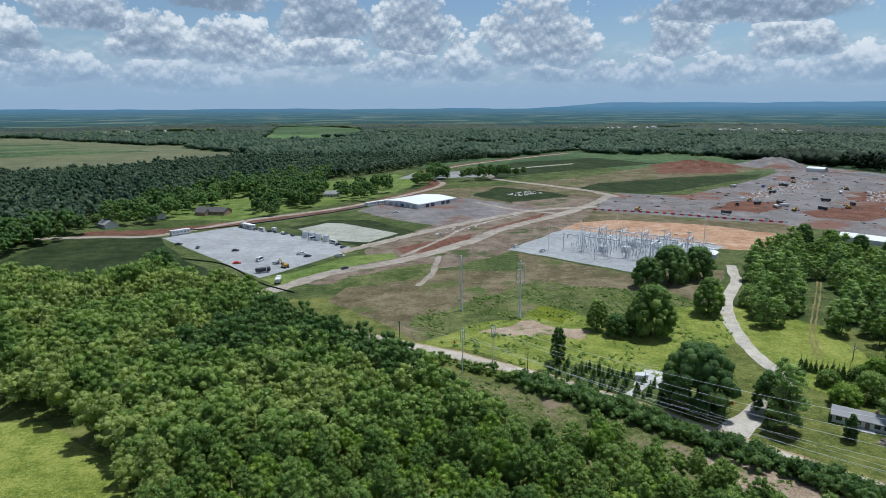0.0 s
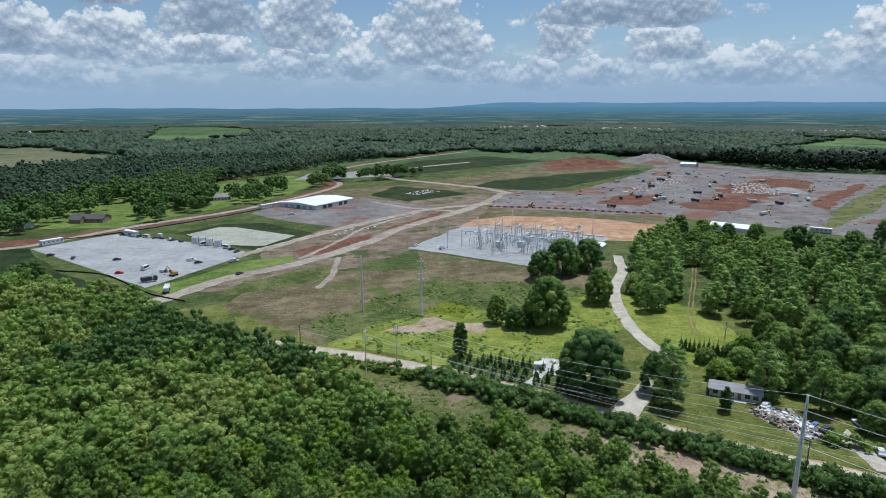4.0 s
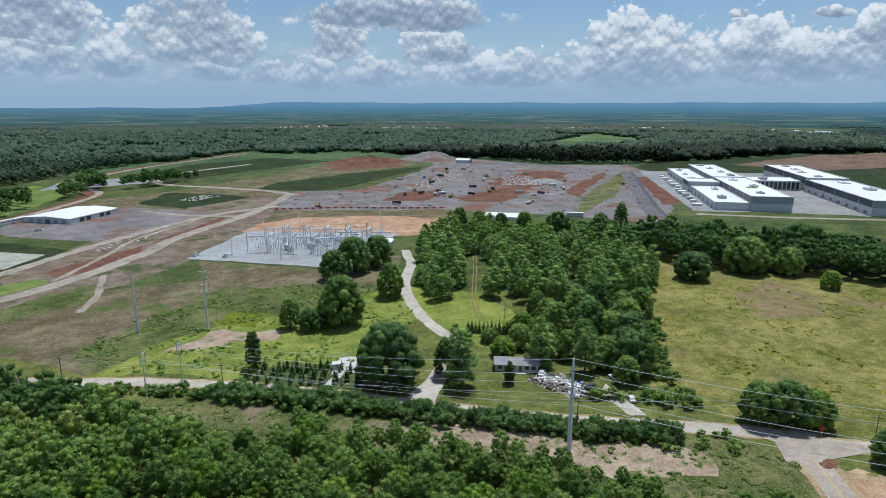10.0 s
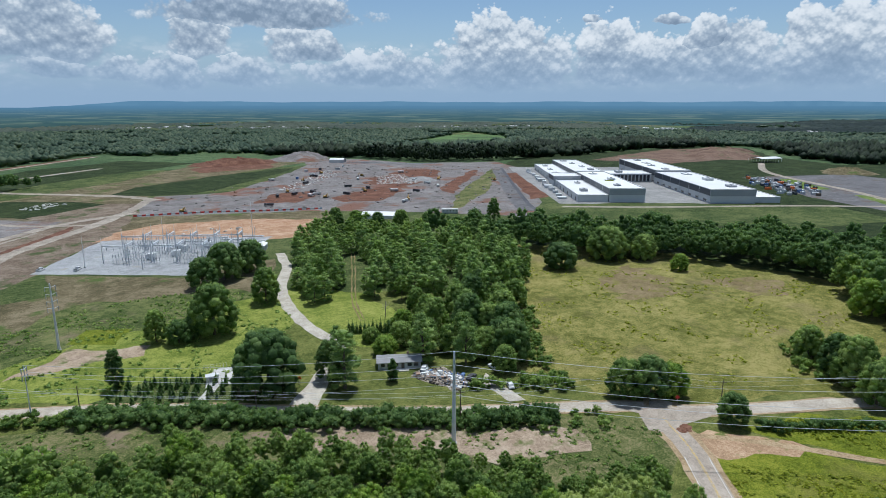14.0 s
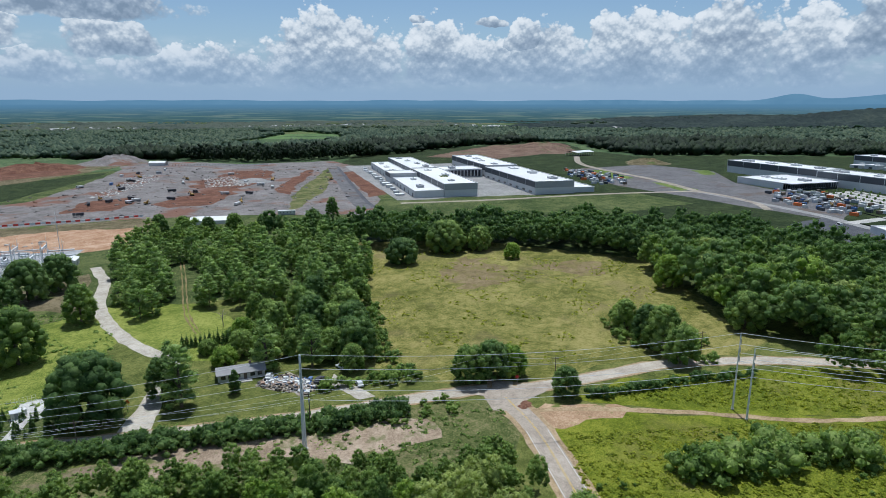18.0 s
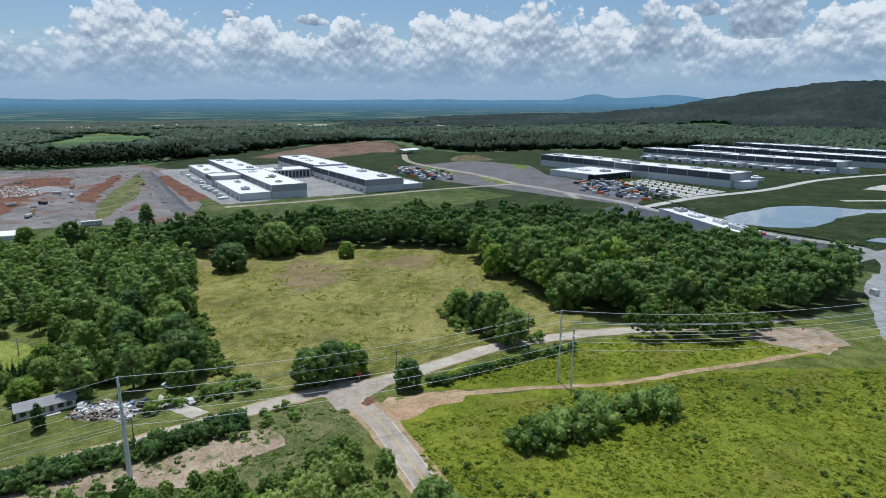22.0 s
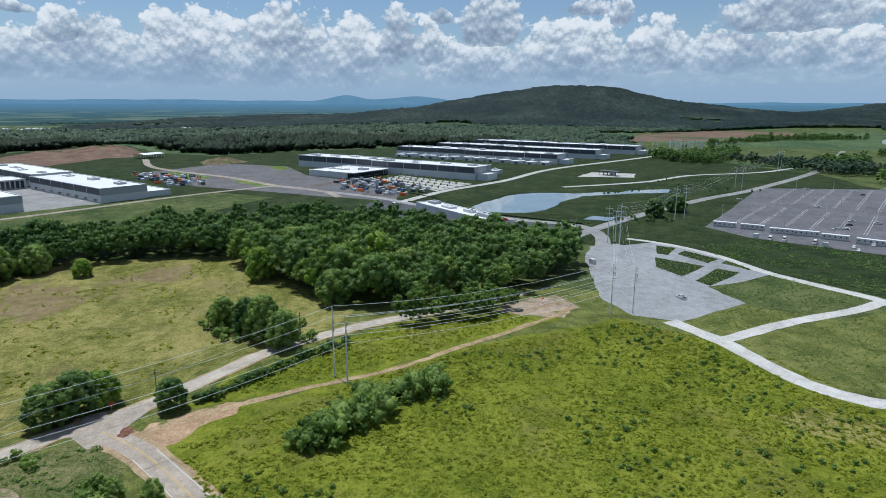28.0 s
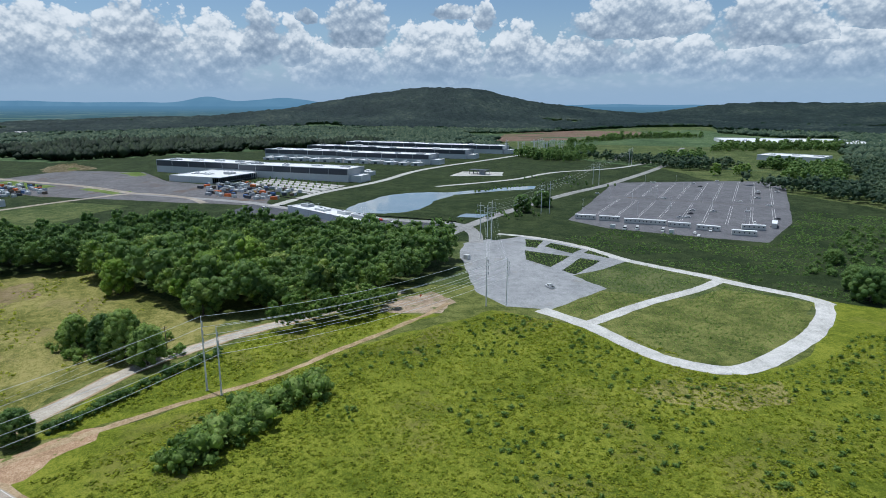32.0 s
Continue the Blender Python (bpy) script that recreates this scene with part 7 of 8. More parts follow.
for n in range(4):
    cable(near_pole[n], q1[min(n, 3)] if n < 2 else q2[min(n - 1, 3)], 2.6, 0.055)
    cable(near_pole[n], s2[n] if n < 3 else s1[2], 2.4, 0.035)
    cable(q1[n], e1[n], 3.0, 0.062)
    cable(q2[n], e2[n], 3.0, 0.062)
    cable(e1[n], f1[n], 3.4, 0.018)
    cable(e2[n], f2[n], 3.4, 0.018)
cable(near_pole[4], q2[3], 2.6, 0.055)
cable(near_pole[4], s1[1], 2.4, 0.03)
for a, b in ((f1, g1), (f2, g2), (g1, h1), (g2, h2), (h1, i1), (h2, i2)):
    for n in (0, 1, 2, 3):
        cable(a[n], b[n], 3.0, 0.02)


def wood_pole(x, y, H, label="weathered wooden distribution pole by the road", drum=False):
    root = empty("utility_pole", pose(x, y, 0, 0, 0, 52), label, "utility pole", "wooden poles along the road")
    tube_part("shaft", (0, 0, -0.5), (0, 0, H), 0.16, 0.11, M["weathered"], root, 8)
    c = box("crossarm", -0.06, 0.06, -1.1, 1.1, H - 0.9, H - 0.76, M["weathered"], root)
    for s in (-1, 0, 1):
        tube_part("insulator", (0, s * 0.95, H - 0.76), (0, s * 0.95, H - 0.5), 0.06, 0.05, M["wall_grey"], c, 6)
    if drum:
        tube_part("transformer", (0.32, 0, H - 2.6), (0.32, 0, H - 1.6), 0.24, 0.24, M["steel"], root, 10)
    return Vector((x, y, H - 0.5))


WP = [wood_pole(-16, 214, 9), wood_pole(27, 184, 9), wood_pole(63.5, 150.5, 9), wood_pole(105, 113, 9.5, drum=True), wood_pole(155.5, 86, 10, drum=True), wood_pole(168, 71, 8), wood_pole(214, 38, 9)]
for a, b in zip(WP, WP[1:]):
    for dz in (0.0, -1.6):
        cable(a + Vector((0, 0, dz)), b + Vector((0, 0, dz)), 0.8, 0.022, "thin dark distribution wire")


# ---- substation ----
SU = (0.585, 0.811)


def sub_at(a, b):
    """Place on the substation pad: a along its western edge, b to the east."""
    return 42 + SU[0] * a + SU[1] * b, 369 + SU[1] * a - SU[0] * b


SANG = math.degrees(math.atan2(SU[1], SU[0]))


def substation():
    # portal frames
    root = empty("busbar_frame", Matrix(), "galvanised steel busbar portal of the substation", "substation frame", "substation portals")
    for s in (0, 12):
        leg = tube_part("post", (0, s, 0), (0, s, 11), 0.28, 0.2, M["steel"], root, 6)
        tube_part("mast_tip", (0, s, 11), (0, s, 14), 0.12, 0.05, M["steel"], leg, 5)
    bm = bmesh.new()
    box_bm(bm, -0.3, 0.3, 0, 12, 9.6, 10.0)
    box_bm(bm, -0.3, 0.3, 0, 12, 8.9, 9.0)
    for i in range(8):
        tube(bm, (0, i * 1.5, 8.95), (0, i * 1.5 + 1.5, 9.7), 0.06, 0.06, 4)
    part("beam", bm, M["steel"], root)
    for i in range(3):
        tube_part("insulator", (0, 2.5 + i * 3.5, 8.9), (0, 2.5 + i * 3.5, 7.2), 0.14, 0.14, M["wall_grey"], root, 6)
    spots = [(18 + 13 * i, 38 + 13.5 * j) for i in range(4) for j in range(5)]
    for k, (a, b) in enumerate(spots):
        m = pose(*sub_at(a, b), 0, 0, 0, SANG + (90 if (k // 5) % 2 else 0))
        if k == 0:
            root.matrix_world = m
        else:
            copy_thing(root, m)
    # apparatus stands
    st = empty("switch_stand", Matrix(), "small steel stand with grey insulators on gravel", "switchgear", "substation switchgear")
    for s in (0, 1.6, 3.2):
        leg = tube_part("post", (0, s, 0), (0, s, 2.8), 0.12, 0.12, M["steel"], st, 5)
        tube_part("insulator", (0, s, 2.8), (0, s, 4.6), 0.2, 0.14, M["wall_grey"], leg, 6)
    box("cross_beam", -0.15, 0.15, -0.3, 3.5, 2.7, 2.95, M["steel"], st)
    n = 0
    for i in range(8):
        for j in range(9):
            if (i * 7 + j * 3) % 4 == 0:
                continue
            m = pose(*sub_at(12 + i * 7, 34 + j * 8), 0, 0, 0, SANG)
            if n == 0:
                st.matrix_world = m
            else:
                copy_thing(st, m)
            n += 1
    # transformers
    tf = empty("power_transformer", Matrix(), "grey power transformer with cooling fins", "transformer", "substation transformers")
    box("tank", 0, 5, 0, 3, 0.3, 3.6, M["wall_light"], tf, 0.1)
    for i in range(8):
        box("cooling_fin", 0.4 + i * 0.55, 0.6 + i * 0.55, 3.05, 4.2, 0.6, 3.2, M["steel"], tf)
    for i in range(3):
        tube_part("bushing", (1 + i * 1.5, 1.5, 3.6), (1 + i * 1.5, 1.5, 5.4), 0.2, 0.1, M["wall_dark"], tf, 6)
    for k, (a, b) in enumerate(((30, 62), (30, 84), (44, 62), (44, 84), (24, 50), (52, 74))):
        m = pose(*sub_at(a, b), 0, 0, 0, SANG)
        if k == 0:
            tf.matrix_world = m
        else:
            copy_thing(tf, m)
    # lightning masts and fence
    for k, (a, b, h) in enumerate(((10, 20, 17), (4, 52, 15), (6, 80, 15), (70, 40, 16), (66, 96, 26), (36, 104, 16))):
        r = empty("lightning_mast", pose(*sub_at(a, b), 0), "slim steel lightning mast", "mast", "substation masts")
        tube_part("shaft", (0, 0, -0.2), (0, 0, h), 0.22, 0.06, M["steel"], r, 6)
        tube_part("footing", (0, 0, 0), (0, 0, 0.5), 0.5, 0.5, M["concrete"], r, 8)
    f = empty("control_house", pose(*sub_at(40, 108), 0, 0, 0, SANG), "small pale control house on the pad", "hut")
    gable(f, 0, 10, 0, 5, 3.2, 0.8, M["wall_light"], M["white_roof"], 0.3)
    box("door", 4, 5.2, -0.08, 0.05, 0, 2.1, M["wall_grey"], f)
    for L in ((8, 46), (30, 46), (52, 46), (16, 70)):
        for j in range(3):
            a, b = sub_at(L[0] + j * 1.5, 34), sub_at(L[0] + j * 1.5, 100)
            tagged(cable((*a, 7.4 + j * 0.4), (*b, 7.4 + j * 0.4), 0.3, 0.05), "rigid busbar across the substation", "busbar", "substation busbars")


substation()


def far_substation():
    rs = np.random.RandomState(31)
    root = empty("lattice_tower", Matrix(), "slim steel tower of a distant substation", "tower", "far substation towers")
    bm = bmesh.new()
    for sx, sy in ((-1, -1), (1, -1), (1, 1), (-1, 1)):
        tube(bm, (sx * 1.4, sy * 1.4, 0), (sx * 0.3, sy * 0.3, 22), 0.2, 0.12, 4)
    part("legs", bm, M["steel"], root)
    bm = bmesh.new()
    for z in range(2, 22, 4):
        w = 1.4 - 1.1 * z / 22
        box_bm(bm, -w, w, -0.1, 0.1, z, z + 0.25)
        box_bm(bm, -0.1, 0.1, -w, w, z + 0.3, z + 0.55)
    part("bracing", bm, M["steel"], root)
    box("crossarm", -0.2, 0.2, -6, 6, 19, 19.5, M["steel"], root)
    for k in range(26):
        m = pose(980 + rs.uniform(0, 130), -470 + rs.uniform(-50, 90), 0, 0, 0, rs.uniform(0, 90))
        if k == 0:
            root.matrix_world = m
        else:
            copy_thing(root, m)


far_substation()

# ---- vehicles ----
def wheel(parent, x, y, r=0.34, w=0.22):
    t = tube_part("tyre", (x, y - w / 2, r), (x, y + w / 2, r), r, r, M["rubber"], parent, 10)
    tube_part("rim", (x, y - w / 2 - 0.01, r), (x, y + w / 2 + 0.01, r), r * 0.55, r * 0.55, M["steel"], t, 8)


def car(kind, mat, label):
    """Car, pickup or van at the origin, nose along x."""
    root = empty({"car": "car", "pickup": "pickup_truck", "van": "van"}[kind], Matrix(), label, "vehicle")
    L, W = {"car": (4.5, 1.8), "pickup": (5.7, 2.0), "van": (5.9, 2.1)}[kind]
    bm = bmesh.new()
    box_bm(bm, -L / 2, L / 2, -W / 2, W / 2, 0.3, 0.95, 0.12)
    body = part("body", bm, mat, root)
    bm = bmesh.new()
    x0, x1, h = {"car": (-1.7, 1.0, 1.5), "pickup": (-0.6, 1.5, 1.85), "van": (-2.8, 2.3, 2.4)}[kind]
    box_bm(bm, x0, x1, -W / 2 + 0.08, W / 2 - 0.08, 0.95, h)
    for v in bm.verts:
        if v.co.z > 1.2:
            v.co.y *= 0.86
            v.co.x += -0.55 if v.co.x > 0.3 else (0.35 if kind != "van" else 0.05)
    cab = part("cabin", bm, mat, root)
    box("side_window", x0 + 0.4, x1 - 0.6, -W / 2 + 0.06, W / 2 - 0.06, 1.08, h - 0.18, M["glass"], cab)
    box("windscreen", x1 - 0.55, x1 - 0.2, -W / 2 + 0.25, W / 2 - 0.25, 1.02, h - 0.22, M["glass"], cab)
    if kind == "pickup":
        box("bed", -L / 2 + 0.1, -0.75, -W / 2 + 0.12, W / 2 - 0.12, 0.95, 1.0, M["black"], root)
        for s in (-1, 1):
            box("bed_side", -L / 2 + 0.05, -0.7, s * (W / 2 - 0.06) - 0.05, s * (W / 2 - 0.06) + 0.05, 0.95, 1.3, mat, root)
    for s in (-1, 1):
        box("headlight", L / 2 - 0.04, L / 2 + 0.03, s * W * 0.36 - 0.16, s * W * 0.36 + 0.16, 0.65, 0.8, M["white"], root)
        for x in (-L * 0.31, L * 0.31):
            wheel(root, x, s * (W / 2 - 0.08))
    return root


def put(proto, first, places, group=""):
    """The prototype at the first place, and copies at the others: x, y, turn."""
    for i, (x, y, a) in enumerate(places):
        m = pose(x, y, 0, 0, 0, a)
        if i == 0 and first:
            proto.matrix_world = m
            if group:
                tagged(proto, group=group)
        else:
            copy_thing(proto, m)


rs = np.random.RandomState(77)
put(car("pickup", M["white"], "white pickup truck parked on gravel"), True, [(-92, 333, 20), (-84, 356, 40), (-110, 416, 130), (45, 373, 54), (60, 362, 54), (-39, 503, 30), (392, -289, 48), (410, -332, 48), (462, -419, 48), (359, -326, 140), (515, -488, 48), (250, -119, 10), (-60, 350, 25), (423, -396, 48), (344, -278, 140)], "parked vehicles")
put(car("car", M["white"], "white car parked on the asphalt lot"), True, [(591, -398, 48), (571, -433, 48), (528, -295, 48), (483, -337, 48), (420, -320, 48), (393, -296, 48), (403, -358, 48), (449, -389, 48), (500, -453, 48), (493, -469, 48), (584, -473, 48), (331, -259, 140), (339, -262, 140), (520, -12, 30), (460, -50, 30), (430, -80, 120), (700, 52, 60), (-20, 770, 40), (0, 785, 40), (20, 800, 40), (-30, 790, 40), (30, 830, 40)], "parked vehicles")
put(car("car", M["tar"], "dark car parked on the lot"), True, [(-146, 440, 40), (-133, 431, 60), (-121, 424, 40), (-108, 415, 50), (-66, 381, 30), (-62, 374, 60), (-168, 383, 40), (-152, 373, 100), (-126, 365, 15), (-79, 350, 30), (-53, 322, 55), (548, -424, 48), (406, -308, 48), (486, -441, 48), (369, -355, 48), (-117, 422, 130), (-102, 410, 130), (470, -40, 30), (490, -24, 30), (695, 60, 60), (690, 48, 60)], "parked vehicles")
put(car("van", M["white"], "white van on the lot"), True, [(-140, 436, 140), (-128, 428, 145), (-86, 398, 50), (-70, 386, 140), (364, -226, 140), (362, -234, 140), (352, -247, 140), (-104, 341, 70), (450, -62, 30), (512, 10, 30)], "parked vehicles")
put(car("car", M["red_paint"], "small red car on the construction site"), True, [(-115, 334, 10), (440, -72, 30)], "parked vehicles")


def excavator():
    root = empty("excavator", Matrix(), "yellow tracked excavator on the construction site", "excavator", "machines on the site")
    for s in (-1, 1):
        box("track", -2.0, 2.0, s * 1.2 - 0.3, s * 1.2 + 0.3, 0, 0.9, M["rubber"], root, 0.25)
    box("house", -1.9, 1.3, -1.3, 1.3, 1.0, 2.3, M["yellow"], root, 0.12)
    c = box("cab", 0.2, 1.5, 0.3, 1.3, 2.3, 3.2, M["yellow"], root, 0.06)
    box("cab_window", 0.3, 1.56, 0.4, 1.36, 2.45, 3.0, M["glass"], c)
    tube_part("boom", (1.2, -0.2, 1.8), (4.2, -0.2, 4.6), 0.32, 0.24, M["yellow"], root, 5)
    tube_part("stick", (4.2, -0.2, 4.6), (6.2, -0.2, 2.2), 0.22, 0.16, M["yellow"], root, 5)
    box("bucket", 5.7, 6.7, -0.8, 0.4, 1.2, 2.2, M["wall_dark"], root, 0.1)
    return root


def dump_truck(mat, label):
    root = empty("dump_truck", Matrix(), label, "truck", "machines on the site")
    box("chassis", -3.6, 3.6, -0.6, 0.6, 0.7, 1.0, M["wall_dark"], root)
    c = box("cab", 1.9, 3.8, -1.15, 1.15, 0.9, 2.9, mat, root, 0.12)
    box("windscreen", 3.5, 3.84, -0.95, 0.95, 1.8, 2.6, M["glass"], c)
    bm = bmesh.new()
    box_bm(bm, -3.9, 1.6, -1.25, 1.25, 1.1, 2.7)
    for v in bm.verts:
        if v.co.z < 1.5:
            v.co.y *= 0.8
    part("bed", bm, mat, root)
    for x in (-2.9, -1.7, 2.6):
        for s in (-1, 1):
            wheel(root, x, s * 1.05, 0.52, 0.4)
    return root


SPOTS = [(610, 20), (640, 20), (655, 45), (282, 563), (279, 543), (286, 524), (292, 507), (319, 513), (333, 438), (343, 446), (383, 485), (368, 502), (469, 552), (360, 537), (433, 529), (163, 512), (230, 495), (425, 501), (398, 700), (330, 615), (313, 664), (511, 502), (300, 545), (296, 530), (345, 520), (350, 560), (440, 560), (420, 640), (260, 540), (480, 640), (-86, 325), (-95, 315), (-82, 296), (340, 640), (372, 670), (395, 610)]
put(excavator(), True, [(x, y, rs.uniform(0, 360)) for x, y in SPOTS[::3]])
put(dump_truck(M["tar"], "dark dump truck on the graded site"), True, [(x, y, rs.uniform(0, 360)) for x, y in SPOTS[1::3]])
put(dump_truck(M["white"], "white tipper truck on the graded site"), True, [(x, y, rs.uniform(0, 360)) for x, y in SPOTS[2::3]])


# ---- trailers, containers, barriers ----
def trailer(mat, L, label):
    root = empty("site_trailer", Matrix(), label, "trailer", "office trailers on the lot")
    box("body", 0, L, -1.6, 1.6, 0.6, 3.4, mat, root, 0.06)
    box("roof", -0.1, L + 0.1, -1.7, 1.7, 3.4, 3.55, M["white_roof"], root)
    box("skirt", 0.1, L - 0.1, -1.5, 1.5, 0, 0.6, M["wall_grey"], root)
    for i in range(5):
        for s in (-1, 1):
            box("window", 1.2 + i * L / 5, 2.0 + i * L / 5, s * 1.62 - 0.03, s * 1.62 + 0.03, 1.8, 2.6, M["glass"], root)
    box("door", L * 0.45, L * 0.45 + 1, 1.6, 1.67, 0.6, 2.7, M["wall_grey"], root)
    d = box("step", L * 0.45 - 0.2, L * 0.45 + 1.2, 1.7, 2.8, 0, 0.5, M["weathered"], root)
    return root


put(trailer(M["siding"], 14.6, "long pale office trailer on the lot's edge"), True, [(411, -213, -125), (401, -227, -126), (386, -238.5, -122), (378, -249.5, -122), (366, -260.5, -128), (352, -273, -134), (331, -283.5, -127), (345, -303, -121), (555, -513, -128), (341, -326, -44)])
put(trailer(M["white"], 13, "white site trailer beside the gravel lot"), True, [(-185, 411, 48), (-145, 441, -40), (-67, 536, 50), (-58, 545, 50), (320, 372, -40)])


def container(mat, label, L=6.1):
    root = empty("shipping_container", Matrix(), label, "container", "containers and crates in the yards")
    box("body", 0, L, -1.2, 1.2, 0.1, 2.6, mat, root)
    box("roof_panel", 0.1, L - 0.1, -1.1, 1.1, 2.6, 2.66, mat, root)
    box("door", L - 0.02, L + 0.05, -1.1, 1.1, 0.2, 2.5, mat, root)
    return root


YARD = scatter([(687, 75), (707, 32), (604, -28), (560, 0), (607, 67)], 10.5, 301)
YARD2 = scatter([(777, 331), (735, 240), (660, 208), (640, 230), (690, 290)], 10.0, 302)
YARD3 = scatter([(330, 640), (419, 684), (470, 760), (400, 760)], 30.0, 303)
both = np.concatenate([YARD, YARD2, YARD3])
sets = [("weathered", "brown timber crate in the storage yard"), ("white", "white storage container in the yard"), ("wall_light", "pale grey storage container in the yard"), ("wall_grey", "grey storage container in the yard"), ("wall_dark", "dark equipment container in the yard"), ("white", "white storage container in the yard"), ("wall_light", "pale grey storage container in the yard"), ("white", "white storage container in the yard"), ("weathered", "brown timber crate in the storage yard"), ("orange_paint", "orange equipment crate in the yard"), ("siding", "cream storage container in the yard"), ("wall_dark", "dark equipment container in the yard"), ("blue_paint", "blue storage container in the yard")]
for k, (mat, label) in enumerate(sets):
    put(container(M[mat], label, 6.1 if k % 2 else 4.0), True, [(x, y, 50 + 90 * rs.randint(2) + rs.uniform(-8, 8)) for x, y in both[k::len(sets)]])
put(container(M["white"], "small white container beside the trailers", 3.0), True, [(343, -249, 50), (370, -222, 50), (310, -99, 30), (-120, 428, -40)])


def barrier(mat, label):
    root = empty("road_barrier", Matrix(), label, "barrier", "red and white barriers along the haul road")
    bm = bmesh.new()
    prof = [(-0.4, 0), (0.4, 0), (0.25, 0.4), (0.14, 1.3), (-0.14, 1.3), (-0.25, 0.4)]
    a = [bm.verts.new((0, y, z)) for y, z in prof]
    b = [bm.verts.new((2.8, y, z)) for y, z in prof]
    bm.faces.new(a[::-1])
    bm.faces.new(b)
    for i in range(6):
        j = (i + 1) % 6
        bm.faces.new((a[i], a[j], b[j], b[i]))
    bmesh.ops.recalc_face_normals(bm, faces=bm.faces)
    part("block", bm, mat, root)
    box("foot", 0.3, 2.5, -0.5, 0.5, 0, 0.12, mat, root)
    return root


line = spline([(127, 515), (150, 507), (176, 497), (204, 481), (226, 468), (258, 453)], 3.0)
pl = [(a.x, a.y, math.degrees(math.atan2(b.y - a.y, b.x - a.x))) for a, b in zip(line, line[1:])]
put(barrier(M["red_paint"], "red plastic road barrier block"), True, pl[::2])
put(barrier(M["white"], "white plastic road barrier block"), True, pl[1::2])
line = spline([(505, 815), (560, 740), (590, 700)], 4.0)
pl = [(a.x, a.y, math.degrees(math.atan2(b.y - a.y, b.x - a.x))) for a, b in zip(line, line[1:])]
put(barrier(M["white"], "white barrier block at the site's edge"), True, pl)


def silt_fence(P, label):
    L = spline(P, 4.0)
    root = empty("silt_fence", Matrix(), label, "fence")
    V, F = [], []
    for i, p in enumerate(L):
        V += [(p.x, p.y, -0.05), (p.x, p.y, 0.7), (p.x + 0.04, p.y + 0.04, 0.7), (p.x + 0.04, p.y + 0.04, -0.05)]
        if i:
            a, b = 4 * i - 4, 4 * i
            F += [(a, b, b + 1, a + 1), (a + 1, b + 1, b + 2, a + 2), (a + 2, b + 2, b + 3, a + 3)]
        if i % 2 == 0:
            box("stake", p.x - 0.05, p.x + 0.02, p.y - 0.05, p.y + 0.02, -0.2, 0.9, M["weathered"], root)
    link_mesh("fabric", V, F, M["black"], root)


silt_fence([(530, -2), (474, -52), (446, -90), (420, -124)], "black silt fence along the pond road")
silt_fence([(-150, 345), (-122, 332), (-95, 300), (-86, 290), (-70, 278)], "black silt fence below the gravel lot")
silt_fence([(640, 40), (560, -20), (540, -30)], "black silt fence round the storage yard")
silt_fence([(-46, 566), (-88, 508), (-150, 448), (-190, 425)], "black silt fence along the red bank")

# ---- tanks, parking lot lamps and lines ----
tank = empty("water_tank", Matrix(), "blue-grey upright tank on the gravel lot", "tank", "tanks on the lot")
tube_part("shell", (0, 0, 0.2), (0, 0, 4.2), 2.0, 2.0, M["steel"], tank, 16)
tube_part("lid", (0, 0, 4.2), (0, 0, 4.9), 2.0, 0.5, M["wall_grey"], tank, 16)
box("ladder", 1.98, 2.15, -0.25, 0.25, 0, 4.4, M["wall_dark"], tank)
put(tank, True, [(-92, 404, 0), (-87, 401, 0), (-82, 397, 0), (-76, 392, 0)])

lamp = empty("lamp_post", Matrix(), "slim steel lamp post on the parking lot", "street lamp", "lamp posts of the parking lot")
tube_part("pole", (0, 0, 0), (0, 0, 10), 0.14, 0.08, M["steel"], lamp, 6)
tube_part("footing", (0, 0, 0), (0, 0, 0.8), 0.35, 0.35, M["concrete"], lamp, 8)
for s in (-1, 1):
    arm = tube_part("arm", (0, 0, 9.8), (0, s * 1.4, 10), 0.06, 0.05, M["steel"], lamp, 5)
    box("lamp_head", -0.2, 0.2, s * 1.4 - 0.4, s * 1.4 + 0.4, 9.95, 10.1, M["wall_grey"], arm)
u, v = Vector((0.748, -0.664)), Vector((-0.664, -0.748))
put(lamp, True, [(x, y, 40) for x, y in ((438, -233), (496, -290), (458, -289), (410, -264), (436, -311), (460, -359), (421, -339), (494, -403), (515, -380), (529, -353), (481, -328), (568, -409), (582, -381), (440, -392), (365, -323))])
put(lamp, False, [(700, 20, 0), (680, -6, 0), (650, -40, 0), (660, 0, 0), (470, -30, 0), (440, -60, 0)])

for row in range(9):
    d = -104 + row * 15.3
    end = 684 + (d + 134) * 0.55
    for side in (-0.8, 0.8):
        for a, b in ((474, 566), (590, end)):
            ribbon("stall_line", [tuple(u * a + v * (d + side)), tuple(u * b + v * (d + side))], 0.18, M["line_white"], "worn white parking row line", "road marking", 0.0, step=60)
ribbon("drive_lane", [tuple(u * 578 - v * 112), tuple(u * 578 + v * 24)], 7.0, M["yard"], "paler driving lane across the lot", "lane", 0.2, step=40)



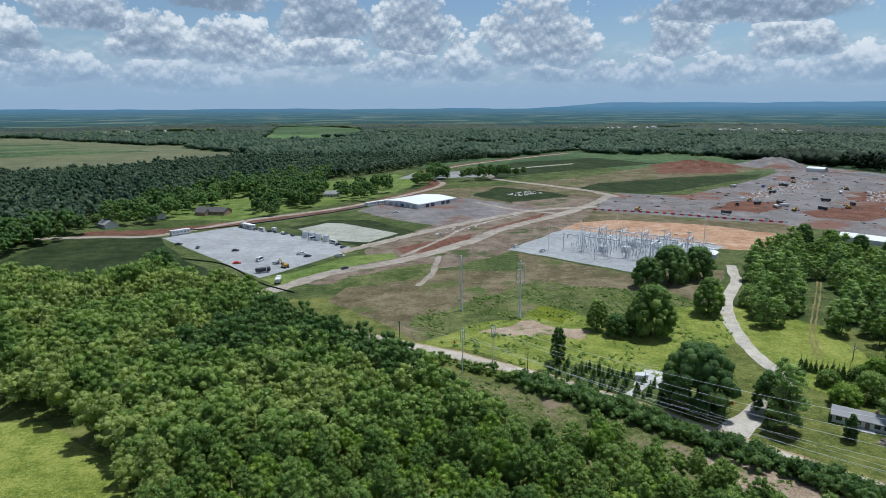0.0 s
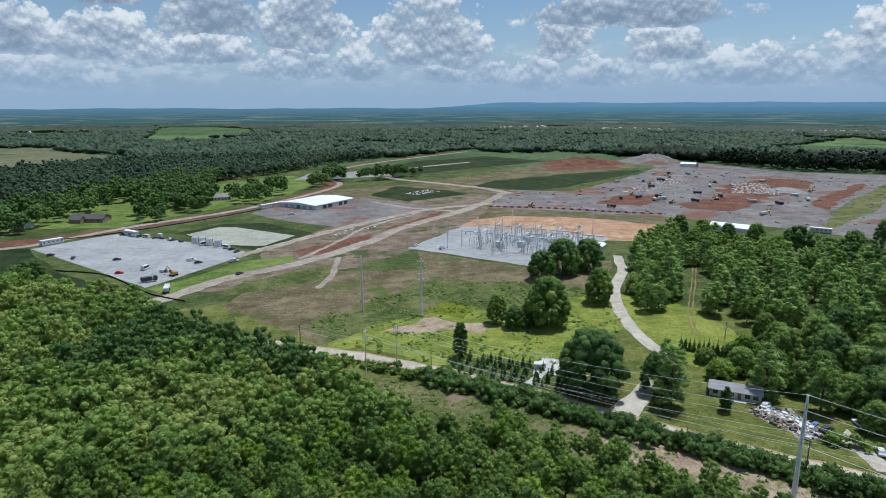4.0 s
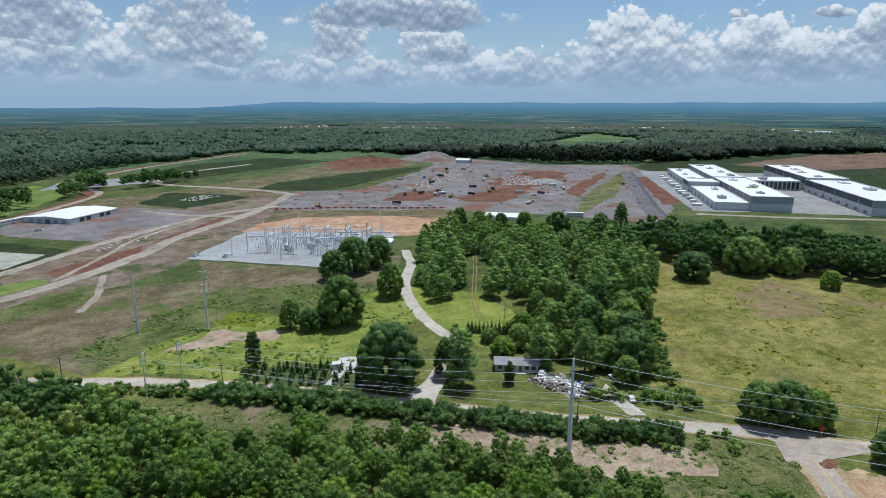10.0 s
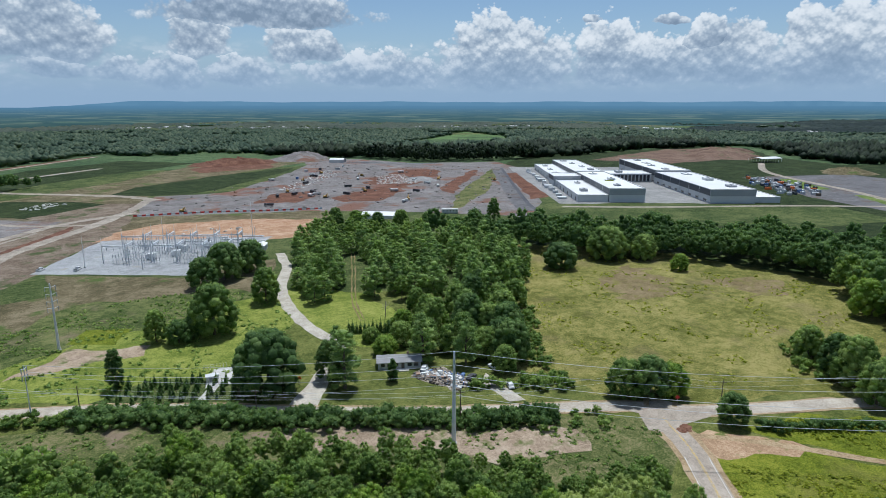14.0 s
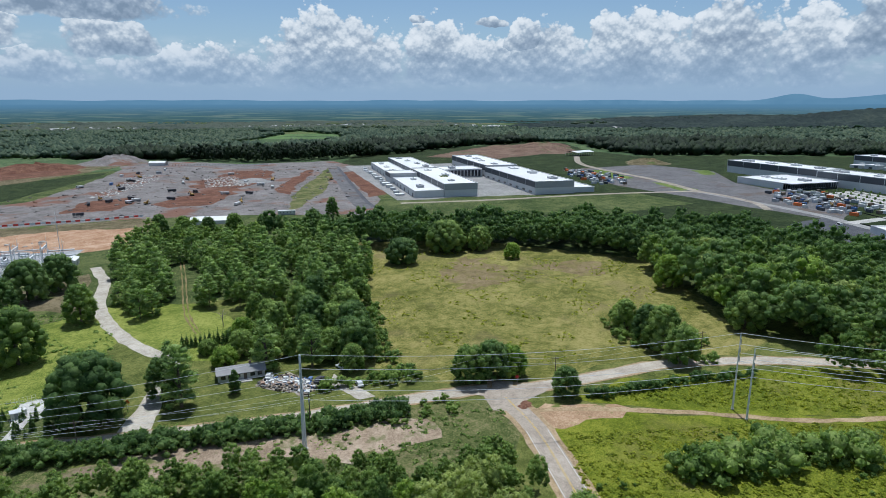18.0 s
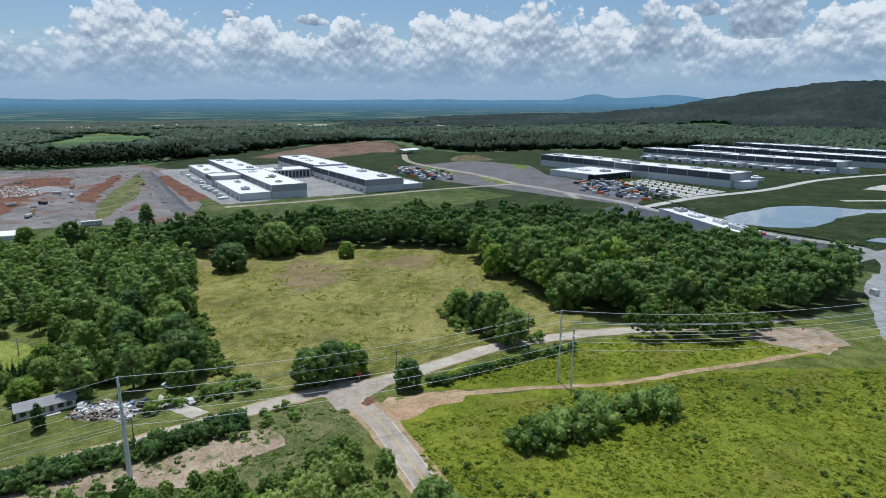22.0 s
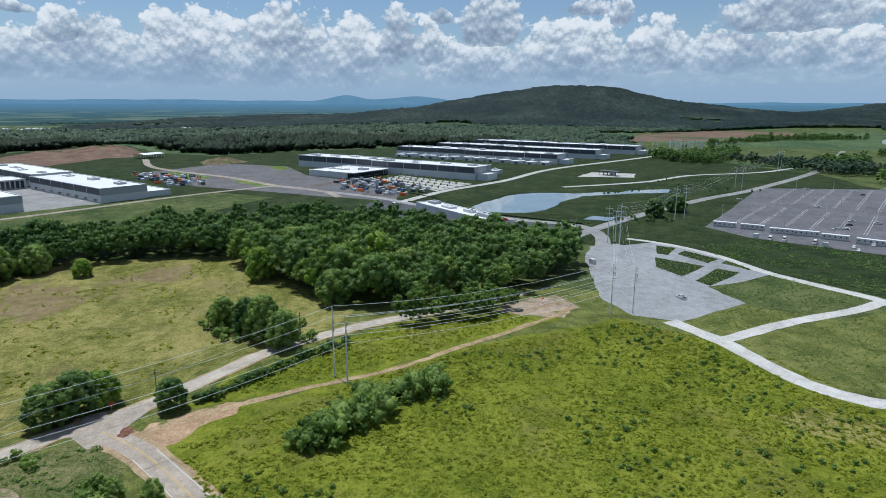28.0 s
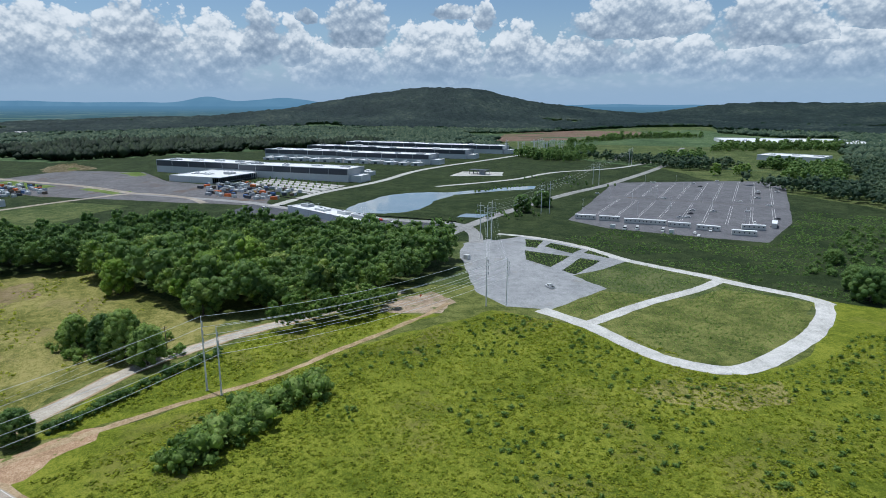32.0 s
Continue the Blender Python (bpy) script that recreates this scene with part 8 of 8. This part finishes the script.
# campus car park islands and kerbs
def kerb(P, label="pale concrete kerb of the car park"):
    L = spline(P, 12.0)
    for i, (a, b) in enumerate(zip(L, L[1:])):
        d = (b - a).normalized()
        n = Vector((-d.y, d.x)) * 0.6
        bm = bmesh.new()
        vs = [bm.verts.new((q.x, q.y, z)) for z in (-0.02, 0.16) for q in (a - n, b - n, b + n, a + n)]
        for f in ((4, 5, 6, 7), (0, 1, 5, 4), (1, 2, 6, 5), (2, 3, 7, 6), (3, 0, 4, 7)):
            bm.faces.new([vs[j] for j in f])
        me = bpy.data.meshes.new("kerb")
        bm.to_mesh(me)
        bm.free()
        me.materials.append(M["concrete"])
        tagged(new("kerb", me), label, "kerb", kind="structure")


cover("car_park", [(735, 6), (650, -70), (596, -30), (690, 34)], M["concrete"], "pale concrete car park before the long hall", "car park", 0.5, 8)
for k in range(4):
    f = (k + 0.5) / 4
    a, b = Vector((735, 6)).lerp(Vector((690, 34)), f), Vector((650, -70)).lerp(Vector((596, -30)), f)
    cover("planting_strip", [tuple(a + Vector((-2, 2))), tuple(a), tuple(b), tuple(b + Vector((-2, 2)))], M["dark_shade_grass"], "narrow planted strip between parking rows", "planting", 0.2, 6)
    kerb([tuple(a), tuple(b)])
lollipop = empty("young_tree", Matrix(), "small young tree planted in a row", "tree", "young trees of the campus")
vf = leafy(np.random.RandomState(91), [((0, 0, 2.6), 1.1), ((0.3, 0.2, 3.5), 0.8)], 70, 0.4)
V, F = trunk_mesh(np.random.RandomState(92), 3, 0.06, 0.8, 0)
link_mesh("trunk", V, F, M["bark"], lollipop)
link_mesh("crown", vf[0], vf[1], M["leaf_dark"], lollipop)
spots = []
for k in range(4):
    f = (k + 0.5) / 4
    a, b = Vector((735, 6)).lerp(Vector((690, 34)), f), Vector((650, -70)).lerp(Vector((596, -30)), f)
    spots += [(*a.lerp(b, (i + 0.5) / 11), 0) for i in range(11)]
spots += [(556 + rs.uniform(-3, 3) + 2.2 * i, -180 - 5 * i + rs.uniform(-3, 3), 0) for i in range(14)]
spots += [(428 + rs.uniform(-18, 18), -168 + rs.uniform(-22, 22), 0) for i in range(26)]
spots += [(408 + rs.uniform(-14, 14), -112 + rs.uniform(-16, 16), 0) for i in range(10)]
spots += [(620 + rs.uniform(-60, 60), -300 + rs.uniform(-40, 40), 0) for i in range(24)]
put(lollipop, True, spots)


# ---- bungalow yard: rubbish heap and oddments ----
def rubbish():
    g = "rubbish heap beside the bungalow"
    cols = ["white", "wall_light", "weathered", "weathered", "white", "brick", "shingle_dark", "blue_paint", "steel", "wall_dark", "weathered"]
    yard = [(117.5, 147), (112, 144.5), (114, 136), (117, 127), (122, 127), (126, 134), (124, 143)]
    cover("yard_dirt", yard, M["dirt"], "bare trampled dirt round the rubbish", "soil", 1.5, 2)
    pts = scatter(yard, 1.0, 401, 0.6)
    for i, (x, y) in enumerate(pts):
        h = rs.uniform(0.2, 0.9)
        w, d = rs.uniform(0.2, 0.7), rs.uniform(0.2, 0.55)
        kind = i % 4
        bm = bmesh.new()
        if kind == 0:
            tube(bm, (0, 0, 0), (0, 0, h), 0.3, 0.28, 8)
            name, what = "barrel", "barrel"
        elif kind == 1:
            box_bm(bm, -w, w, -0.12, 0.12, 0, 0.2)
            box_bm(bm, -0.1, 0.15, -d, d, 0.2, 0.34)
            name, what = "scrap_boards", "scrap"
        else:
            box_bm(bm, -w, w, -d, d, 0, h, 0.06)
            for v in bm.verts:
                v.co += Vector((rs.uniform(-0.2, 0.2), rs.uniform(-0.2, 0.2), rs.uniform(-0.12, 0.12) if v.co.z > 0.2 else 0))
            name, what = ("junk_bag", "bag") if kind == 2 else ("junk_box", "box")
        me = bpy.data.meshes.new(name)
        bm.to_mesh(me)
        bm.free()
        m = cols[(i * 7) % len(cols)]
        me.materials.append(M[m])
        ob = new(name, me)
        ob.matrix_world = pose(x, y, 0, 0, 0, rs.uniform(0, 360))
        tone = {"white": "white", "wall_light": "pale grey", "weathered": "brown weathered", "blue_paint": "blue plastic", "wall_grey": "grey", "siding": "cream", "brick": "rust-brown", "steel": "galvanised", "shingle_dark": "dark brown", "wall_dark": "dark grey"}[m]
        tagged(ob, tone + " " + name.replace("_", " ") + " lying in the rubbish heap", what, g)


rubbish()
for x, y, a, mt, lab in ((119, 146, 40, "white", "old white car beside the rubbish heap"), (131, 119, 60, "white", "white car parked on the grass"), (126, 131, 20, "tar", "dark car parked beside the rubbish"), (137, 132, 80, "wall_light", "pale old car beneath the trees"), (141, 130, 30, "weathered", "rusty brown car beneath the trees")):
    c = car("car", M[mt], lab)
    c.matrix_world = pose(x, y, 0, 0, 0, a)
cover("house_drive", [(126, 128), (132, 131), (130, 120), (128, 110), (124, 112)], M["drive"], "pale gravel drive of the bungalow", "drive", 0.6, 2)


def pad_shed():
    x, y = 59.7, 178.6
    r = empty("pump_house", pose(x + 1.5, y + 3.5, 0, 0, 0, -18), "small white pump shed on a gravel pad", "shed")
    gable(r, 0, 2.6, 0, 2.0, 2.0, 0.5, M["white"], M["wall_light"], 0.2)
    box("door", 0.9, 1.7, -0.06, 0.05, 0, 1.8, M["wall_grey"], r)
    t = empty("pump_tank", pose(x + 5.2, y + 4.5, 0), "white upright tank beside the shed", "tank")
    tube_part("shell", (0, 0, 0), (0, 0, 1.7), 0.7, 0.7, M["white"], t, 12)
    tube_part("lid", (0, 0, 1.7), (0, 0, 2.0), 0.7, 0.2, M["white"], t, 12)
    f = empty("wire_fence", pose(x, y, 0, 0, 0, -18), "galvanised mesh fence round the pad", "fence")
    n = 7
    for i in range(n + 1):
        tube_part("post", (i, 0, 0), (i, 0, 1.8), 0.035, 0.035, M["steel"], f, 5)
        tube_part("post", (i, 14.1, 0), (i, 14.1, 1.8), 0.035, 0.035, M["steel"], f, 5)
    for z in (0.1, 1.0, 1.75):
        for v in (0, 14.1):
            tube_part("rail", (0, v, z), (n, v, z), 0.02, 0.02, M["steel"], f, 4)


pad_shed()
ribbon("pad_path", [(63.2, 179.4), (59.6, 175.5), (56.1, 171.7)], 2.8, M["pale_gravel"], "pale gravel path to the pad", "path", 0.2)


def marker(x, y, mat, label):
    r = empty("marker_sign", pose(x, y, 0, 0, 0, 40), label, "sign")
    tube_part("post", (0, 0, 0), (0, 0, 1.3), 0.05, 0.05, M["steel"], r, 5)
    bm = bmesh.new()
    w = 0.75
    vs = [bm.verts.new(p) for p in ((0.06, 0, 1.3 - 0.2), (0.06, w, 1.85), (0.06, 0, 2.6), (0.06, -w, 1.85), (0.1, 0, 1.1), (0.1, w, 1.85), (0.1, 0, 2.6), (0.1, -w, 1.85))]
    for f in ((0, 1, 2, 3), (7, 6, 5, 4), (0, 4, 5, 1), (1, 5, 6, 2), (2, 6, 7, 3), (3, 7, 4, 0)):
        bm.faces.new([vs[i] for i in f])
    bmesh.ops.recalc_face_normals(bm, faces=bm.faces)
    part("board", bm, M[mat], r)


marker(4, 211, "orange_paint", "orange diamond work sign by the road")
marker(83, 163, "orange_paint", "orange diamond work sign by the drive")
marker(160, 80, "red_paint", "red diamond sign at the junction")
marker(248, -58, "orange_paint", "orange diamond work sign by the road")


def soil_mound(P, h, mat, label, seed):
    """A heap of earth with an uneven top."""
    rs2 = np.random.RandomState(seed)
    c = Vector(np.mean(P, 0))
    V, F = [], []
    n, k = 28, 6
    for j in range(k + 1):
        f = j / k
        for i in range(n):
            a = 2 * math.pi * i / n
            ex = max((Vector(p) - c).dot(Vector((math.cos(a), math.sin(a)))) for p in P)
            q = c + Vector((math.cos(a), math.sin(a))) * ex * (1 - f) * (1 + 0.06 * rs2.randn())
            V.append((q.x, q.y, -0.1 if j == 0 else h * (1 - (1 - f) ** 1.6) * (1 + 0.18 * rs2.randn())))
    for j in range(k):
        for i in range(n):
            F.append((j * n + i, j * n + (i + 1) % n, (j + 1) * n + (i + 1) % n, (j + 1) * n + i))
    ob = link_mesh("soil_mound", V, F, mat, smooth=True)
    return tagged(ob, label, "mound")


soil_mound([(439, 880), (528, 900), (540, 960), (490, 980)], 9, M["site"], "grey heap of crushed stone", 1)
soil_mound([(300, 900), (430, 880), (400, 950)], 7, M["red"], "red heap of excavated clay", 2)
soil_mound([(880, 270), (930, 300), (960, 260), (910, 230)], 6, M["brown"], "brown heap of topsoil", 3)
soil_mound([(430, 560), (470, 590), (455, 540)], 2.5, M["gravel"], "low grey heap of gravel", 4)
soil_mound([(1000, 470), (1150, 560), (1220, 590), (1100, 460)], 10, M["russet"], "red bank of cleared soil", 5)
soil_mound([(145.5, 72.5), (151, 72), (148.5, 69), (145, 70.5)], 0.5, M["red"], "low red earth island at the junction", 6)

# broken stone and timber strewn over the site
rub = np.concatenate([scatter([(292, 568), (419, 684), (423, 730), (278, 584)], 5.0, 501), scatter([(388, 560), (428, 538), (470, 620), (440, 640)], 4.0, 502), scatter([(60, 610), (90, 640), (100, 620), (75, 600)], 4.0, 503), scatter([(-10, 410), (10, 440), (40, 470), (30, 450), (10, 415)], 7.0, 504), scatter([(120, 440), (180, 420), (190, 400), (130, 420)], 8.0, 505)])
rocks = [(ICO_V * (1 + 0.25 * np.random.RandomState(s).randn(12, 1)) * np.array([1.3, 0.9, 0.6]), ICO_F) for s in range(5)]
stuff("rubble", rocks, rub, M["pale_gravel"], "pale broken stone strewn over the site", "rubble", 506, smin=0.4, smax=1.5)
clods = scatter([(135, 515), (175, 600), (330, 670), (470, 840), (560, 730), (640, 600), (420, 380), (330, 390), (250, 470)], 19.0, 507)
stuff("spoil_clods", rocks, clods, M["site"], "clods of earth and debris on the graded site", "rubble", 508, smin=0.5, smax=2.0)
# steel beams stacked in the orange apron
for i, (a, b) in enumerate(((72, 60), (76, 80), (82, 70), (70, 96), (85, 92))):
    x, y = sub_at(a, b)
    r = empty("beam_stack", pose(x, y, 0, 0, 0, SANG - 90), "stack of pale steel beams on orange clay", "beam stack", "beam stacks by the substation")
    for j in range(3):
        box("beam", -7, 7, -1 + j * 0.8, -0.5 + j * 0.8, 0.05, 0.6, M["wall_light"], r)
    for s in (-5, 5):
        box("timber", s - 0.15, s + 0.15, -1.3, 1.4, 0, 0.05, M["weathered"], r)


def pavilion():
    r = empty("pavilion", pose(725, -242, 0, 0, 0, 40), "flat dark-roofed open pavilion by the pond", "pavilion")
    box("roof", -12, 12, -6, 6, 5.0, 5.6, M["wall_dark"], r)
    for i in range(5):
        for s in (-1, 1):
            box("post", -11 + i * 5.5 - 0.2, -11 + i * 5.5 + 0.2, s * 5 - 0.2, s * 5 + 0.2, 0, 5.0, M["wall_dark"], r)
    box("floor", -13, 13, -7, 7, -0.1, 0.15, M["concrete"], r)
    box("wall", -10, -2, 3, 3.4, 0.15, 4.6, M["wall_grey"], r)


pavilion()
cover("pavilion_court", [(712, -200), (760, -230), (740, -280), (700, -262)], M["concrete"], "pale paved court round the pavilion", "paving", 1, 6)
